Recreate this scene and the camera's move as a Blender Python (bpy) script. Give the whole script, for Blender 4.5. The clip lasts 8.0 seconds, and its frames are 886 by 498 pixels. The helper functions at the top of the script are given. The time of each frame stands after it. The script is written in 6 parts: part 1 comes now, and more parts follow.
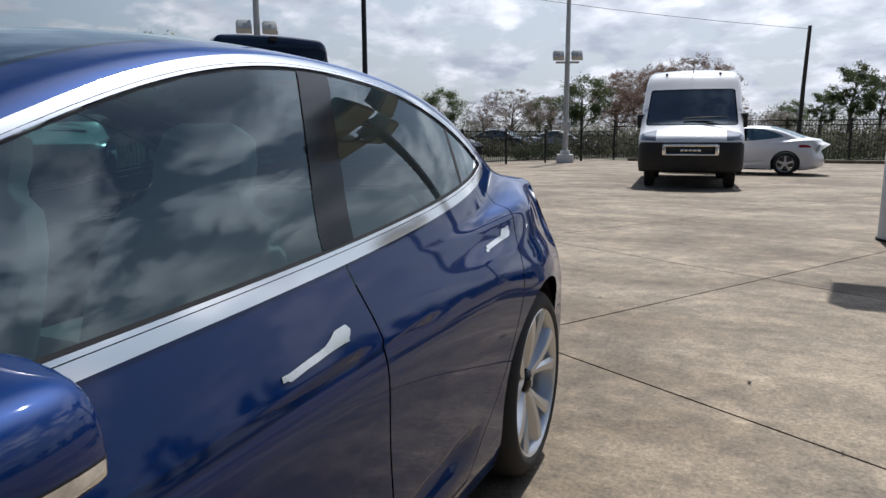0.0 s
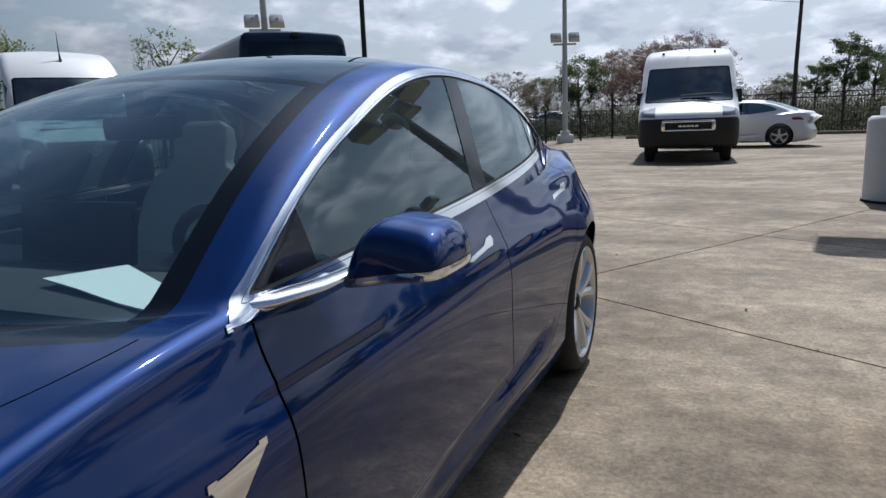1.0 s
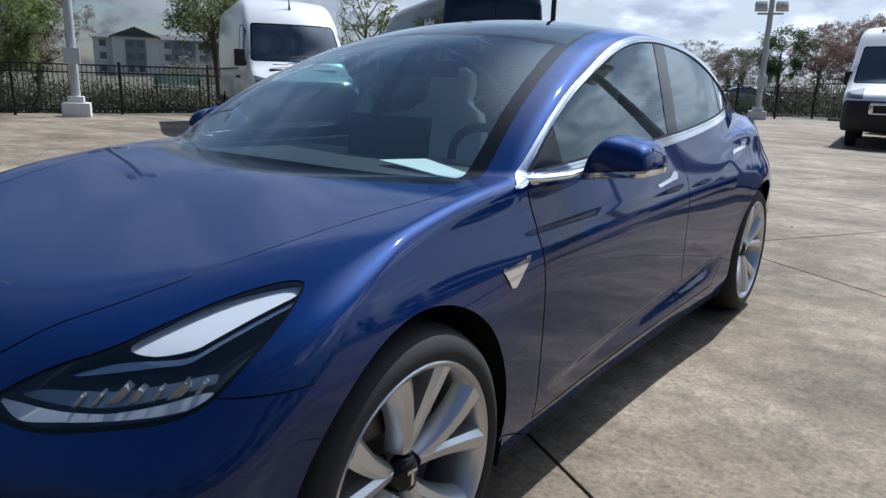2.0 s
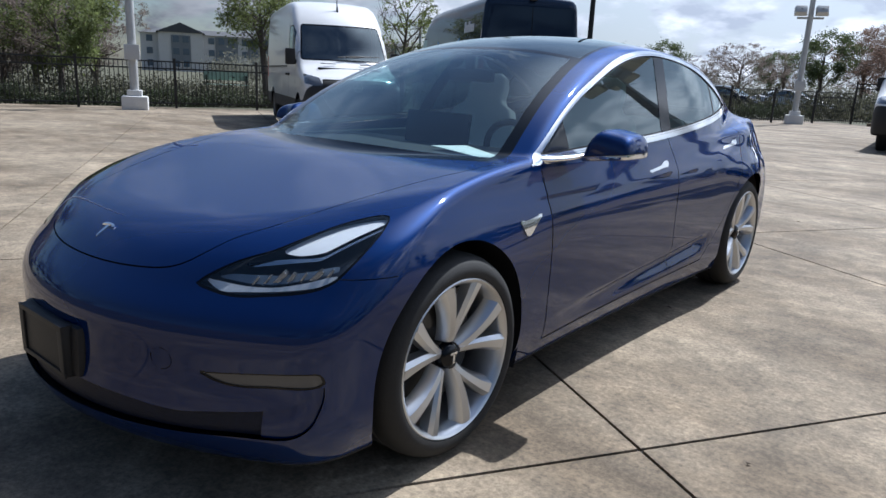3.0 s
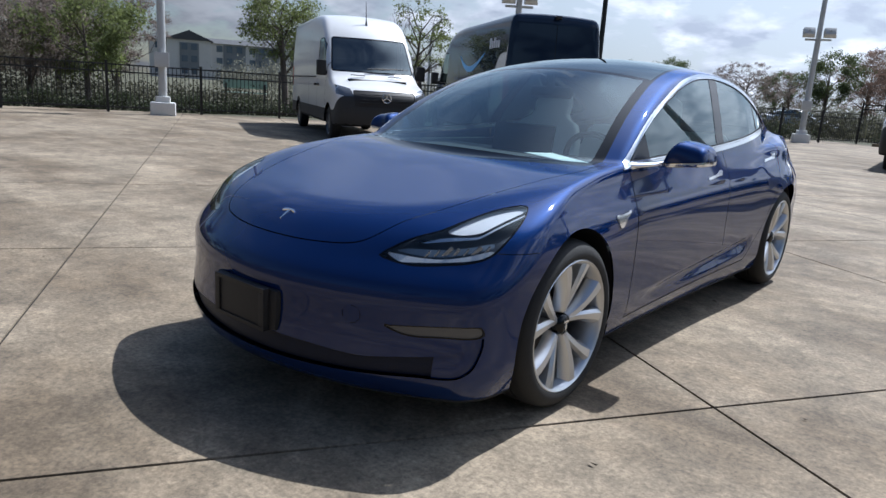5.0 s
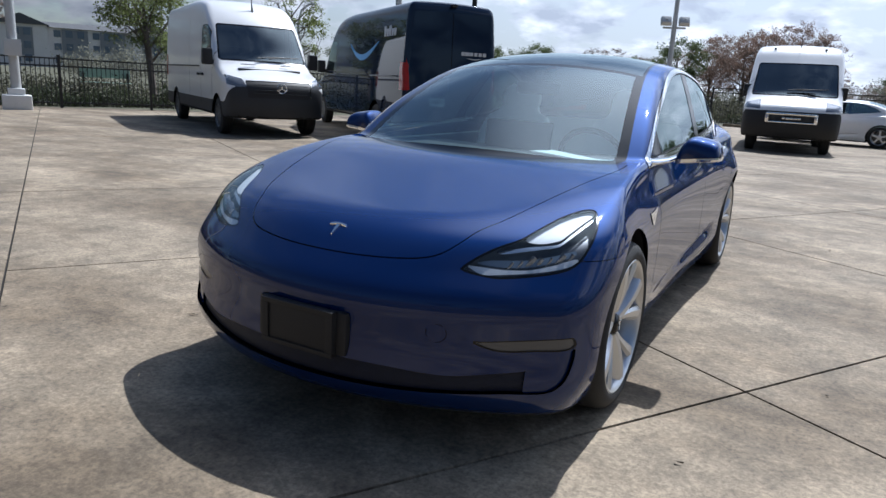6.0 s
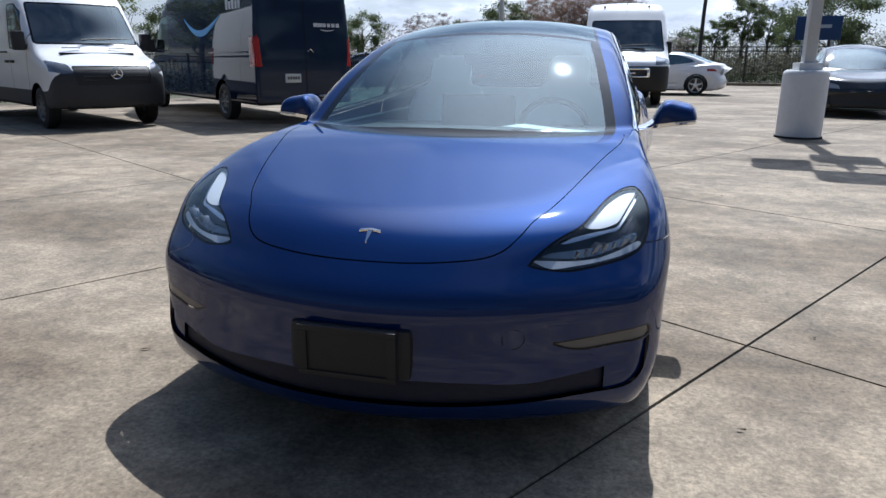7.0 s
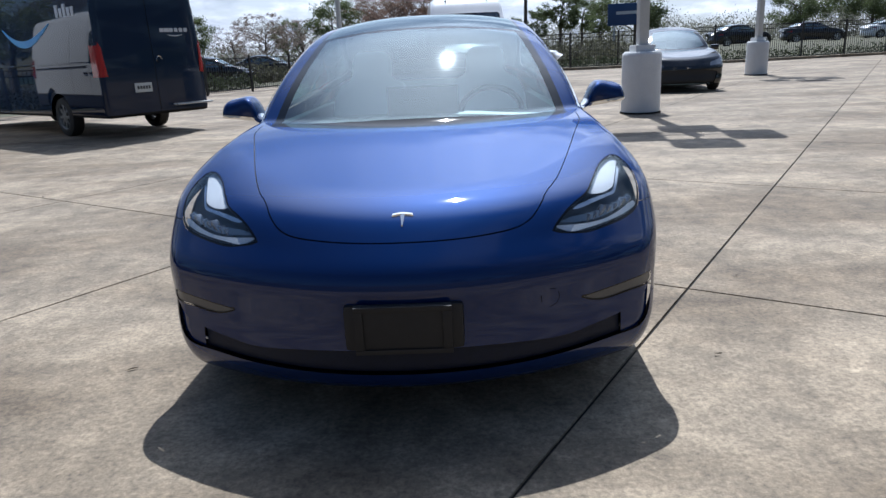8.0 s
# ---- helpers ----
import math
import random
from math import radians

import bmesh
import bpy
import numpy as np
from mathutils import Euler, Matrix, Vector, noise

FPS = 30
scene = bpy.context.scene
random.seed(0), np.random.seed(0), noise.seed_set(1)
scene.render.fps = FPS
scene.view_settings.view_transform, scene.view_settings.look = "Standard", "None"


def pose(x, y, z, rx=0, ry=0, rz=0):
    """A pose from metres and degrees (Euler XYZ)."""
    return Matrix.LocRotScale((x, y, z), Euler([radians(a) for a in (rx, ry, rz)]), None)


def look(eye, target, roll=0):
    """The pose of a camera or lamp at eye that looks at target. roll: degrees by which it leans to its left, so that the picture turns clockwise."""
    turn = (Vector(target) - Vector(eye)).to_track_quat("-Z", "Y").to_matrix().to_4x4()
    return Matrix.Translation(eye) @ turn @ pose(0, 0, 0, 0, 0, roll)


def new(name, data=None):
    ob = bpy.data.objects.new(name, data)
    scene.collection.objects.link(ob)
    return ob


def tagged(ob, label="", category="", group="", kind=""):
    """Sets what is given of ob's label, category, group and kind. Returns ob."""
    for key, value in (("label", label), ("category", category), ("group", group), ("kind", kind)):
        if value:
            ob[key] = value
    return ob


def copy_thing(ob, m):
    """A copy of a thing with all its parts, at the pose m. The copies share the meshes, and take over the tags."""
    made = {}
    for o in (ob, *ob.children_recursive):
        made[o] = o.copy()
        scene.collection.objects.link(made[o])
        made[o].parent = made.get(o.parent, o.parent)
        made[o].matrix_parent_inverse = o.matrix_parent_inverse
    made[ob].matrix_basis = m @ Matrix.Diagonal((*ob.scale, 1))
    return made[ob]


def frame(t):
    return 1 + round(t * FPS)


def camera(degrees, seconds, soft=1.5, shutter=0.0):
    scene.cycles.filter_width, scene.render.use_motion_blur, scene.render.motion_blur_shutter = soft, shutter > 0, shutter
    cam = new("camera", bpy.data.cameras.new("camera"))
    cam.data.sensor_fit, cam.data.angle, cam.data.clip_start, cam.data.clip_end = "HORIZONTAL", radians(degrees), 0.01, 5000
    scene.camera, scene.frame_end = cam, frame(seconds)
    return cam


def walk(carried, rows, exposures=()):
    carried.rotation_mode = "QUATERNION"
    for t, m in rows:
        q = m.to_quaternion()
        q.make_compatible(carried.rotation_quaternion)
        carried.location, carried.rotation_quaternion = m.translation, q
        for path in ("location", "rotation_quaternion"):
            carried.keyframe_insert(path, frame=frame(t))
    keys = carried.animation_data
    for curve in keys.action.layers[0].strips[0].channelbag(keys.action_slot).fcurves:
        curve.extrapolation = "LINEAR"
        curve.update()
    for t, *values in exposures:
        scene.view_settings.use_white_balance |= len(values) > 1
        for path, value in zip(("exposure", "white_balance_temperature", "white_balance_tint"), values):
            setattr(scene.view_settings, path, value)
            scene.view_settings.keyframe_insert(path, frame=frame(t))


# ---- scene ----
cam = camera(65.9, 8.0)
PATH = [
    (0, (1.471, 0.597, 1.211), (0.7, 2.412, 0.88), -0.2),
    (0.5, (1.435, 0.146, 1.203), (0.672, 1.96, 0.846), -1.5),
    (1, (1.481, -0.267, 1.21), (0.714, 1.543, 0.837), -2.2),
    (1.5, (1.559, -0.631, 1.214), (0.616, 1.077, 0.774), -1.6),
    (2, (1.677, -0.984, 1.171), (0.519, 0.575, 0.694), 1.7),
    (2.2, (1.734, -1.099, 1.163), (0.529, 0.423, 0.684), 4.1),
    (3.3, (2.238, -1.703, 1.203), (0.999, -0.21, 0.718), 2.2),
    (3.5, (2.322, -1.795, 1.202), (1.08, -0.302, 0.722), 2.6),
    (4, (2.488, -2.002, 1.199), (1.16, -0.572, 0.76), 4.1),
    (4.2, (2.47, -2.039, 1.187), (1.119, -0.629, 0.755), 5.3),
    (5.3, (1.875, -2.283, 1.194), (0.713, -0.72, 0.738), 3.4),
    (5.5, (1.755, -2.332, 1.198), (0.655, -0.721, 0.757), 3.7),
    (6, (1.44, -2.512, 1.21), (0.51, -0.805, 0.742), 3.2),
    (6.5, (1.092, -2.556, 1.201), (0.33, -0.773, 0.711), 2.3),
    (7, (0.733, -2.536, 1.224), (0.232, -0.676, 0.685), 0.1),
    (7.5, (0.428, -2.626, 1.219), (0.231, -0.713, 0.671), -2.5),
    (8, (0.191, -2.799, 1.219), (0.12, -0.879, 0.663), -2.8),
]
EXPOSE = [(0.0, -0.02, 6000, 11), (0.5, -0.12, 5900, 10), (1.0, -0.10, 5780, 10), (2.0, 0.18, 5560, 10), (3.5, 0.32, 5600, 10), (5.5, 0.28, 5580, 10), (8.0, 0.36, 5520, 10)]
walk(cam, [(t, look(eye, target, roll)) for t, eye, target, roll in PATH], EXPOSE)

# ---- light ----
SUN_HIGH, SUN_TURN = radians(54.5), radians(2.0)      # the sun stands beyond the car's tail
world = bpy.data.worlds.new("sky")
scene.world = world
world.use_nodes = True


def build_sky():
    nt = world.node_tree
    nt.nodes.clear()
    N, L = nt.nodes.new, nt.links.new
    out = N("ShaderNodeOutputWorld")
    sky = N("ShaderNodeTexSky")
    sky.sky_type, sky.sun_disc = "NISHITA", False
    sky.sun_elevation, sky.sun_rotation = SUN_HIGH, SUN_TURN
    sky.air_density, sky.dust_density, sky.ozone_density = 1.2, 1.0, 3.0
    co = N("ShaderNodeTexCoord")
    sep = N("ShaderNodeSeparateXYZ")
    L(co.outputs["Generated"], sep.inputs[0])
    up = N("ShaderNodeMath"); up.operation = "ADD"; up.inputs[1].default_value = 0.34
    L(sep.outputs["Z"], up.inputs[0])
    lim = N("ShaderNodeMath"); lim.operation = "MAXIMUM"; lim.inputs[1].default_value = 0.05
    L(up.outputs[0], lim.inputs[0])
    flat = N("ShaderNodeVectorMath"); flat.operation = "DIVIDE"
    L(co.outputs["Generated"], flat.inputs[0])
    comb = N("ShaderNodeCombineXYZ")
    for k in range(3):
        L(lim.outputs[0], comb.inputs[k])
    L(comb.outputs[0], flat.inputs[1])
    big = N("ShaderNodeTexNoise")
    big.inputs["Scale"].default_value, big.inputs["Detail"].default_value, big.inputs["Roughness"].default_value = 4.4, 9.0, 0.56
    big.inputs["Distortion"].default_value = 0.25
    L(flat.outputs[0], big.inputs["Vector"])
    ramp = N("ShaderNodeValToRGB")
    ramp.color_ramp.elements[0].position, ramp.color_ramp.elements[1].position = 0.445, 0.565
    L(big.outputs["Fac"], ramp.inputs[0])
    shade = N("ShaderNodeTexNoise")
    shade.inputs["Scale"].default_value, shade.inputs["Detail"].default_value = 6.0, 6.0
    L(flat.outputs[0], shade.inputs["Vector"])
    tone = N("ShaderNodeValToRGB")
    tone.color_ramp.elements[0].position, tone.color_ramp.elements[1].position = 0.35, 0.62
    tone.color_ramp.elements[0].color, tone.color_ramp.elements[1].color = (0.50, 0.53, 0.58, 1), (1.0, 1.0, 1.0, 1)
    L(shade.outputs["Fac"], tone.inputs[0])
    cloud = N("ShaderNodeMixRGB"); cloud.blend_type = "MULTIPLY"; cloud.inputs[0].default_value = 1.0
    cloud.inputs[2].default_value = (CLOUD, CLOUD, CLOUD * 1.02, 1)
    L(tone.outputs[0], cloud.inputs[1])
    near = N("ShaderNodeVectorMath"); near.operation = "DOT_PRODUCT"
    near.inputs[1].default_value = (math.sin(SUN_TURN) * math.cos(SUN_HIGH), math.cos(SUN_TURN) * math.cos(SUN_HIGH), math.sin(SUN_HIGH))
    L(co.outputs["Generated"], near.inputs[0])
    silver = N("ShaderNodeMapRange"); silver.interpolation_type = "SMOOTHSTEP"
    silver.inputs[1].default_value, silver.inputs[2].default_value, silver.inputs[3].default_value, silver.inputs[4].default_value = 0.12, 0.78, 0.04, 1.02
    L(near.outputs["Value"], silver.inputs[0])
    halo = N("ShaderNodeMapRange"); halo.interpolation_type = "SMOOTHERSTEP"
    halo.inputs[1].default_value, halo.inputs[2].default_value, halo.inputs[3].default_value, halo.inputs[4].default_value = 0.86, 1.0, 0.0, 1.5
    L(near.outputs["Value"], halo.inputs[0])
    both = N("ShaderNodeMath"); both.operation = "ADD"
    L(silver.outputs[0], both.inputs[0]); L(halo.outputs[0], both.inputs[1])
    high = N("ShaderNodeMapRange"); high.interpolation_type = "SMOOTHSTEP"
    high.inputs[1].default_value, high.inputs[2].default_value, high.inputs[3].default_value, high.inputs[4].default_value = 0.22, 0.50, 1.0, 2.3
    L(sep.outputs["Z"], high.inputs[0])
    bright = N("ShaderNodeMath"); bright.operation = "MULTIPLY"
    L(both.outputs[0], bright.inputs[0]); L(high.outputs[0], bright.inputs[1])
    lit = N("ShaderNodeVectorMath"); lit.operation = "SCALE"
    L(cloud.outputs[0], lit.inputs[0]); L(bright.outputs[0], lit.inputs["Scale"])
    mix = N("ShaderNodeMixRGB")
    thin = N("ShaderNodeMapRange"); thin.interpolation_type = "SMOOTHSTEP"
    thin.inputs[1].default_value, thin.inputs[2].default_value, thin.inputs[3].default_value, thin.inputs[4].default_value = 0.28, 0.72, 1.0, 0.07
    L(sep.outputs["Z"], thin.inputs[0])
    # the high clouds lie to the east; towards the west they thin out
    east = N("ShaderNodeMapRange"); east.interpolation_type = "SMOOTHSTEP"
    east.inputs[1].default_value, east.inputs[2].default_value, east.inputs[3].default_value, east.inputs[4].default_value = -0.15, 0.30, 0.12, 1.0
    L(sep.outputs["X"], east.inputs[0])
    level = N("ShaderNodeMapRange"); level.interpolation_type = "SMOOTHSTEP"
    level.inputs[1].default_value, level.inputs[2].default_value = 0.16, 0.34
    L(sep.outputs["Z"], level.inputs[0])
    drift = N("ShaderNodeMix"); drift.data_type = "FLOAT"; drift.inputs["A"].default_value = 1.0
    L(level.outputs[0], drift.inputs["Factor"]); L(east.outputs[0], drift.inputs["B"])
    sparse = N("ShaderNodeMath"); sparse.operation = "MULTIPLY"
    L(thin.outputs[0], sparse.inputs[0]); L(drift.outputs["Result"], sparse.inputs[1])
    cover = N("ShaderNodeMath"); cover.operation = "MULTIPLY"
    L(ramp.outputs[0], cover.inputs[0]); L(sparse.outputs[0], cover.inputs[1])
    haze = N("ShaderNodeMapRange"); haze.interpolation_type = "SMOOTHSTEP"
    haze.inputs[1].default_value, haze.inputs[2].default_value, haze.inputs[3].default_value, haze.inputs[4].default_value = 0.0, 0.62, 0.92, 0.0
    L(sep.outputs["Z"], haze.inputs[0])
    misty = N("ShaderNodeMixRGB")
    veil = N("ShaderNodeVectorMath"); veil.operation = "SCALE"
    veil.inputs[0].default_value = (CLOUD * 0.69, CLOUD * 0.72, CLOUD * 0.745)
    L(silver.outputs[0], veil.inputs["Scale"])
    facing = N("ShaderNodeMapRange"); facing.interpolation_type = "SMOOTHSTEP"
    facing.inputs[1].default_value, facing.inputs[2].default_value, facing.inputs[3].default_value, facing.inputs[4].default_value = 0.2, 0.72, 0.22, 1.0
    L(near.outputs["Value"], facing.inputs[0])
    both2 = N("ShaderNodeMath"); both2.operation = "MULTIPLY"
    L(haze.outputs[0], both2.inputs[0]); L(facing.outputs[0], both2.inputs[1])
    deep = N("ShaderNodeMapRange"); deep.interpolation_type = "SMOOTHSTEP"
    deep.inputs[1].default_value, deep.inputs[2].default_value, deep.inputs[3].default_value, deep.inputs[4].default_value = 0.42, 0.80, 1.0, 0.80
    L(sep.outputs["Z"], deep.inputs[0])
    clear = N("ShaderNodeVectorMath"); clear.operation = "SCALE"
    L(sky.outputs[0], clear.inputs[0]); L(deep.outputs[0], clear.inputs["Scale"])
    L(both2.outputs[0], misty.inputs[0]); L(clear.outputs[0], misty.inputs[1]); L(veil.outputs[0], misty.inputs[2])
    glow = N("ShaderNodeMapRange"); glow.interpolation_type = "SMOOTHERSTEP"
    glow.inputs[1].default_value, glow.inputs[2].default_value, glow.inputs[3].default_value, glow.inputs[4].default_value = 0.84, 1.0, 0.0, 1.0
    L(near.outputs["Value"], glow.inputs[0])
    aureole = N("ShaderNodeVectorMath"); aureole.operation = "SCALE"
    aureole.inputs[0].default_value = (CLOUD, CLOUD * 1.0, CLOUD * 1.0)
    L(glow.outputs[0], aureole.inputs["Scale"])
    hazy = N("ShaderNodeVectorMath"); hazy.operation = "ADD"
    L(misty.outputs[0], hazy.inputs[0]); L(aureole.outputs[0], hazy.inputs[1])
    L(cover.outputs[0], mix.inputs[0]); L(hazy.outputs[0], mix.inputs[1]); L(lit.outputs[0], mix.inputs[2])
    bg = N("ShaderNodeBackground"); bg.inputs[1].default_value = SKY
    L(mix.outputs[0], bg.inputs[0]); L(bg.outputs[0], out.inputs[0])


SKY, CLOUD = 0.066, 16.5
build_sky()
sun = new("sun", bpy.data.lights.new("sun", "SUN"))
sun.data.energy, sun.data.angle, sun.data.color = 5.0, radians(0.55), (1.0, 0.945, 0.86)
sun.matrix_world = look((math.sin(SUN_TURN) * 40 * math.cos(SUN_HIGH), math.cos(SUN_TURN) * 40 * math.cos(SUN_HIGH), 40 * math.sin(SUN_HIGH)), (0, 0, 0))


# ---- materials ----
def mat(name, color, rough=0.5, metal=0.0, coat=0.0, noise_scale=0.0, amount=0.0, bump=0.0, bump_scale=60.0, spec=0.5, emit=0.0, island=0.0):
    m = bpy.data.materials.new(name)
    m.use_nodes = True
    nt = m.node_tree
    b = nt.nodes["Principled BSDF"]
    b.inputs["Base Color"].default_value = (*color, 1)
    b.inputs["Roughness"].default_value, b.inputs["Metallic"].default_value = rough, metal
    b.inputs["Coat Weight"].default_value, b.inputs["Coat Roughness"].default_value = coat, 0.03
    b.inputs["Specular IOR Level"].default_value = spec
    if emit:
        b.inputs["Emission Color"].default_value = (*color, 1)
        b.inputs["Emission Strength"].default_value = emit
    co = nt.nodes.new("ShaderNodeTexCoord")
    if amount:
        a, c = nt.nodes.new("ShaderNodeTexNoise"), nt.nodes.new("ShaderNodeTexNoise")
        a.inputs["Scale"].default_value, a.inputs["Detail"].default_value = noise_scale, 6
        c.inputs["Scale"].default_value, c.inputs["Detail"].default_value = noise_scale * 9, 4
        add = nt.nodes.new("ShaderNodeMath"); add.operation = "ADD"
        rng = nt.nodes.new("ShaderNodeMapRange")
        rng.inputs[1].default_value, rng.inputs[2].default_value = 0.6, 1.4
        rng.inputs[3].default_value, rng.inputs[4].default_value = 1 - amount, 1 + amount
        mul = nt.nodes.new("ShaderNodeVectorMath"); mul.operation = "SCALE"
        mul.inputs[0].default_value = color
        for n in (a, c):
            nt.links.new(co.outputs["Object"], n.inputs["Vector"])
        nt.links.new(a.outputs["Fac"], add.inputs[0]); nt.links.new(c.outputs["Fac"], add.inputs[1])
        nt.links.new(add.outputs[0], rng.inputs[0])
        last = rng.outputs[0]
        if island:
            geo = nt.nodes.new("ShaderNodeNewGeometry")
            ri = nt.nodes.new("ShaderNodeMapRange")
            ri.inputs[3].default_value, ri.inputs[4].default_value = 1 - island, 1 + island
            nt.links.new(geo.outputs["Random Per Island"], ri.inputs[0])
            mm = nt.nodes.new("ShaderNodeMath"); mm.operation = "MULTIPLY"
            nt.links.new(last, mm.inputs[0]); nt.links.new(ri.outputs[0], mm.inputs[1])
            last = mm.outputs[0]
        nt.links.new(last, mul.inputs["Scale"])
        nt.links.new(mul.outputs[0], b.inputs["Base Color"])
    if bump:
        n = nt.nodes.new("ShaderNodeTexNoise")
        n.inputs["Scale"].default_value, n.inputs["Detail"].default_value = bump_scale, 5
        nt.links.new(co.outputs["Object"], n.inputs["Vector"])
        bp = nt.nodes.new("ShaderNodeBump"); bp.inputs["Strength"].default_value = bump; bp.inputs["Distance"].default_value = 0.01
        nt.links.new(n.outputs["Fac"], bp.inputs["Height"]); nt.links.new(bp.outputs[0], b.inputs["Normal"])
    return m


def leaves(name, color):
    """Thin leaves: part of the light passes through them."""
    m = mat(name, color, 0.7, 0, 0, 2, 0.35, island=0.35)
    nt = m.node_tree
    b = nt.nodes["Principled BSDF"]
    tr = nt.nodes.new("ShaderNodeBsdfTranslucent")
    nt.links.new(b.inputs["Base Color"].links[0].from_socket, tr.inputs[0])
    mx = nt.nodes.new("ShaderNodeMixShader")
    mx.inputs[0].default_value = 0.55
    nt.links.new(b.outputs[0], mx.inputs[1]); nt.links.new(tr.outputs[0], mx.inputs[2])
    nt.links.new(mx.outputs[0], nt.nodes["Material Output"].inputs[0])
    return m


def glass(name, tint, gloss=0.02, ior=1.5, extra=0.0):
    """A thin tinted pane: clear tint plus a mirror share that grows at grazing angles."""
    m = bpy.data.materials.new(name)
    m.use_nodes = True
    nt = m.node_tree
    nt.nodes.clear()
    out = nt.nodes.new("ShaderNodeOutputMaterial")
    tr, gl, mx, fr = (nt.nodes.new(k) for k in ("ShaderNodeBsdfTransparent", "ShaderNodeBsdfGlossy", "ShaderNodeMixShader", "ShaderNodeLayerWeight"))
    tr.inputs[0].default_value = (*tint, 1)
    gl.inputs["Roughness"].default_value = gloss
    gl.inputs[0].default_value = (0.86, 0.97, 1, 1)
    fr.inputs[0].default_value = 0.5
    low = ((ior - 1) / (ior + 1)) ** 2 + extra
    power = nt.nodes.new("ShaderNodeMath"); power.operation = "POWER"; power.inputs[1].default_value = 4.5
    span = nt.nodes.new("ShaderNodeMath"); span.operation = "MULTIPLY_ADD"; span.inputs[1].default_value, span.inputs[2].default_value = 1 - low, low
    nt.links.new(fr.outputs["Facing"], power.inputs[0])
    nt.links.new(power.outputs[0], span.inputs[0])
    nt.links.new(span.outputs[0], mx.inputs[0])
    nt.links.new(tr.outputs[0], mx.inputs[1]); nt.links.new(gl.outputs[0], mx.inputs[2]); nt.links.new(mx.outputs[0], out.inputs[0])
    return m


def concrete_mat(name, color):
    """Weathered slab concrete: broad stains along the slope, blotches and fine grit."""
    m = bpy.data.materials.new(name)
    m.use_nodes = True
    nt = m.node_tree
    b = nt.nodes["Principled BSDF"]
    N, L = nt.nodes.new, nt.links.new
    geo = N("ShaderNodeNewGeometry")
    rot = N("ShaderNodeMapping"); rot.inputs["Rotation"].default_value = (0, 0, radians(-8)); rot.inputs["Scale"].default_value = (0.5, 1.0, 1.0)
    L(geo.outputs["Position"], rot.inputs[0])
    streak = N("ShaderNodeTexNoise"); streak.inputs["Scale"].default_value, streak.inputs["Detail"].default_value, streak.inputs["Roughness"].default_value = 0.75, 8, 0.62
    L(rot.outputs[0], streak.inputs["Vector"])
    blotch = N("ShaderNodeTexNoise"); blotch.inputs["Scale"].default_value, blotch.inputs["Detail"].default_value, blotch.inputs["Roughness"].default_value = 1.7, 9, 0.66
    L(geo.outputs["Position"], blotch.inputs["Vector"])
    grit = N("ShaderNodeTexNoise"); grit.inputs["Scale"].default_value, grit.inputs["Detail"].default_value, grit.inputs["Roughness"].default_value = 46, 8, 0.82
    L(geo.outputs["Position"], grit.inputs["Vector"])
    r1 = N("ShaderNodeValToRGB"); r1.color_ramp.elements[0].position, r1.color_ramp.elements[1].position = 0.40, 0.58
    dark = tuple(c * k for c, k in zip(color, (0.56, 0.52, 0.47)))
    r1.color_ramp.elements[0].color, r1.color_ramp.elements[1].color = (*dark, 1), (*color, 1)
    L(streak.outputs["Fac"], r1.inputs[0])
    r2 = N("ShaderNodeMapRange"); r2.inputs[1].default_value, r2.inputs[2].default_value, r2.inputs[3].default_value, r2.inputs[4].default_value = 0.33, 0.66, 0.60, 1.2
    L(blotch.outputs["Fac"], r2.inputs[0])
    r3 = N("ShaderNodeMapRange"); r3.inputs[1].default_value, r3.inputs[2].default_value, r3.inputs[3].default_value, r3.inputs[4].default_value = 0.33, 0.67, 0.42, 1.5
    L(grit.outputs["Fac"], r3.inputs[0])
    spots = N("ShaderNodeTexNoise"); spots.inputs["Scale"].default_value, spots.inputs["Detail"].default_value, spots.inputs["Roughness"].default_value = 7.5, 9, 0.72
    L(geo.outputs["Position"], spots.inputs["Vector"])
    r4 = N("ShaderNodeMapRange"); r4.inputs[1].default_value, r4.inputs[2].default_value, r4.inputs[3].default_value, r4.inputs[4].default_value = 0.35, 0.62, 0.64, 1.14
    L(spots.outputs["Fac"], r4.inputs[0])
    pair = N("ShaderNodeMath"); pair.operation = "MULTIPLY"
    L(r2.outputs[0], pair.inputs[0]); L(r4.outputs[0], pair.inputs[1])
    # thin pale scuffs in a few places
    warp = N("ShaderNodeTexNoise"); warp.inputs["Scale"].default_value, warp.inputs["Detail"].default_value = 0.9, 5
    L(geo.outputs["Position"], warp.inputs["Vector"])
    push = N("ShaderNodeVectorMath"); push.operation = "MULTIPLY_ADD"; push.inputs[1].default_value = (0.9, 0.9, 0)
    L(warp.outputs["Color"], push.inputs[0]); L(geo.outputs["Position"], push.inputs[2])
    web = N("ShaderNodeTexVoronoi"); web.feature = "DISTANCE_TO_EDGE"; web.inputs["Scale"].default_value = 0.62
    L(push.outputs[0], web.inputs["Vector"])
    thin = N("ShaderNodeMapRange"); thin.inputs[1].default_value, thin.inputs[2].default_value, thin.inputs[3].default_value, thin.inputs[4].default_value = 0.0, 0.007, 1.0, 0.0
    L(web.outputs["Distance"], thin.inputs[0])
    where = N("ShaderNodeMapRange"); where.inputs[1].default_value, where.inputs[2].default_value, where.inputs[3].default_value, where.inputs[4].default_value = 0.56, 0.66, 0.0, 0.55
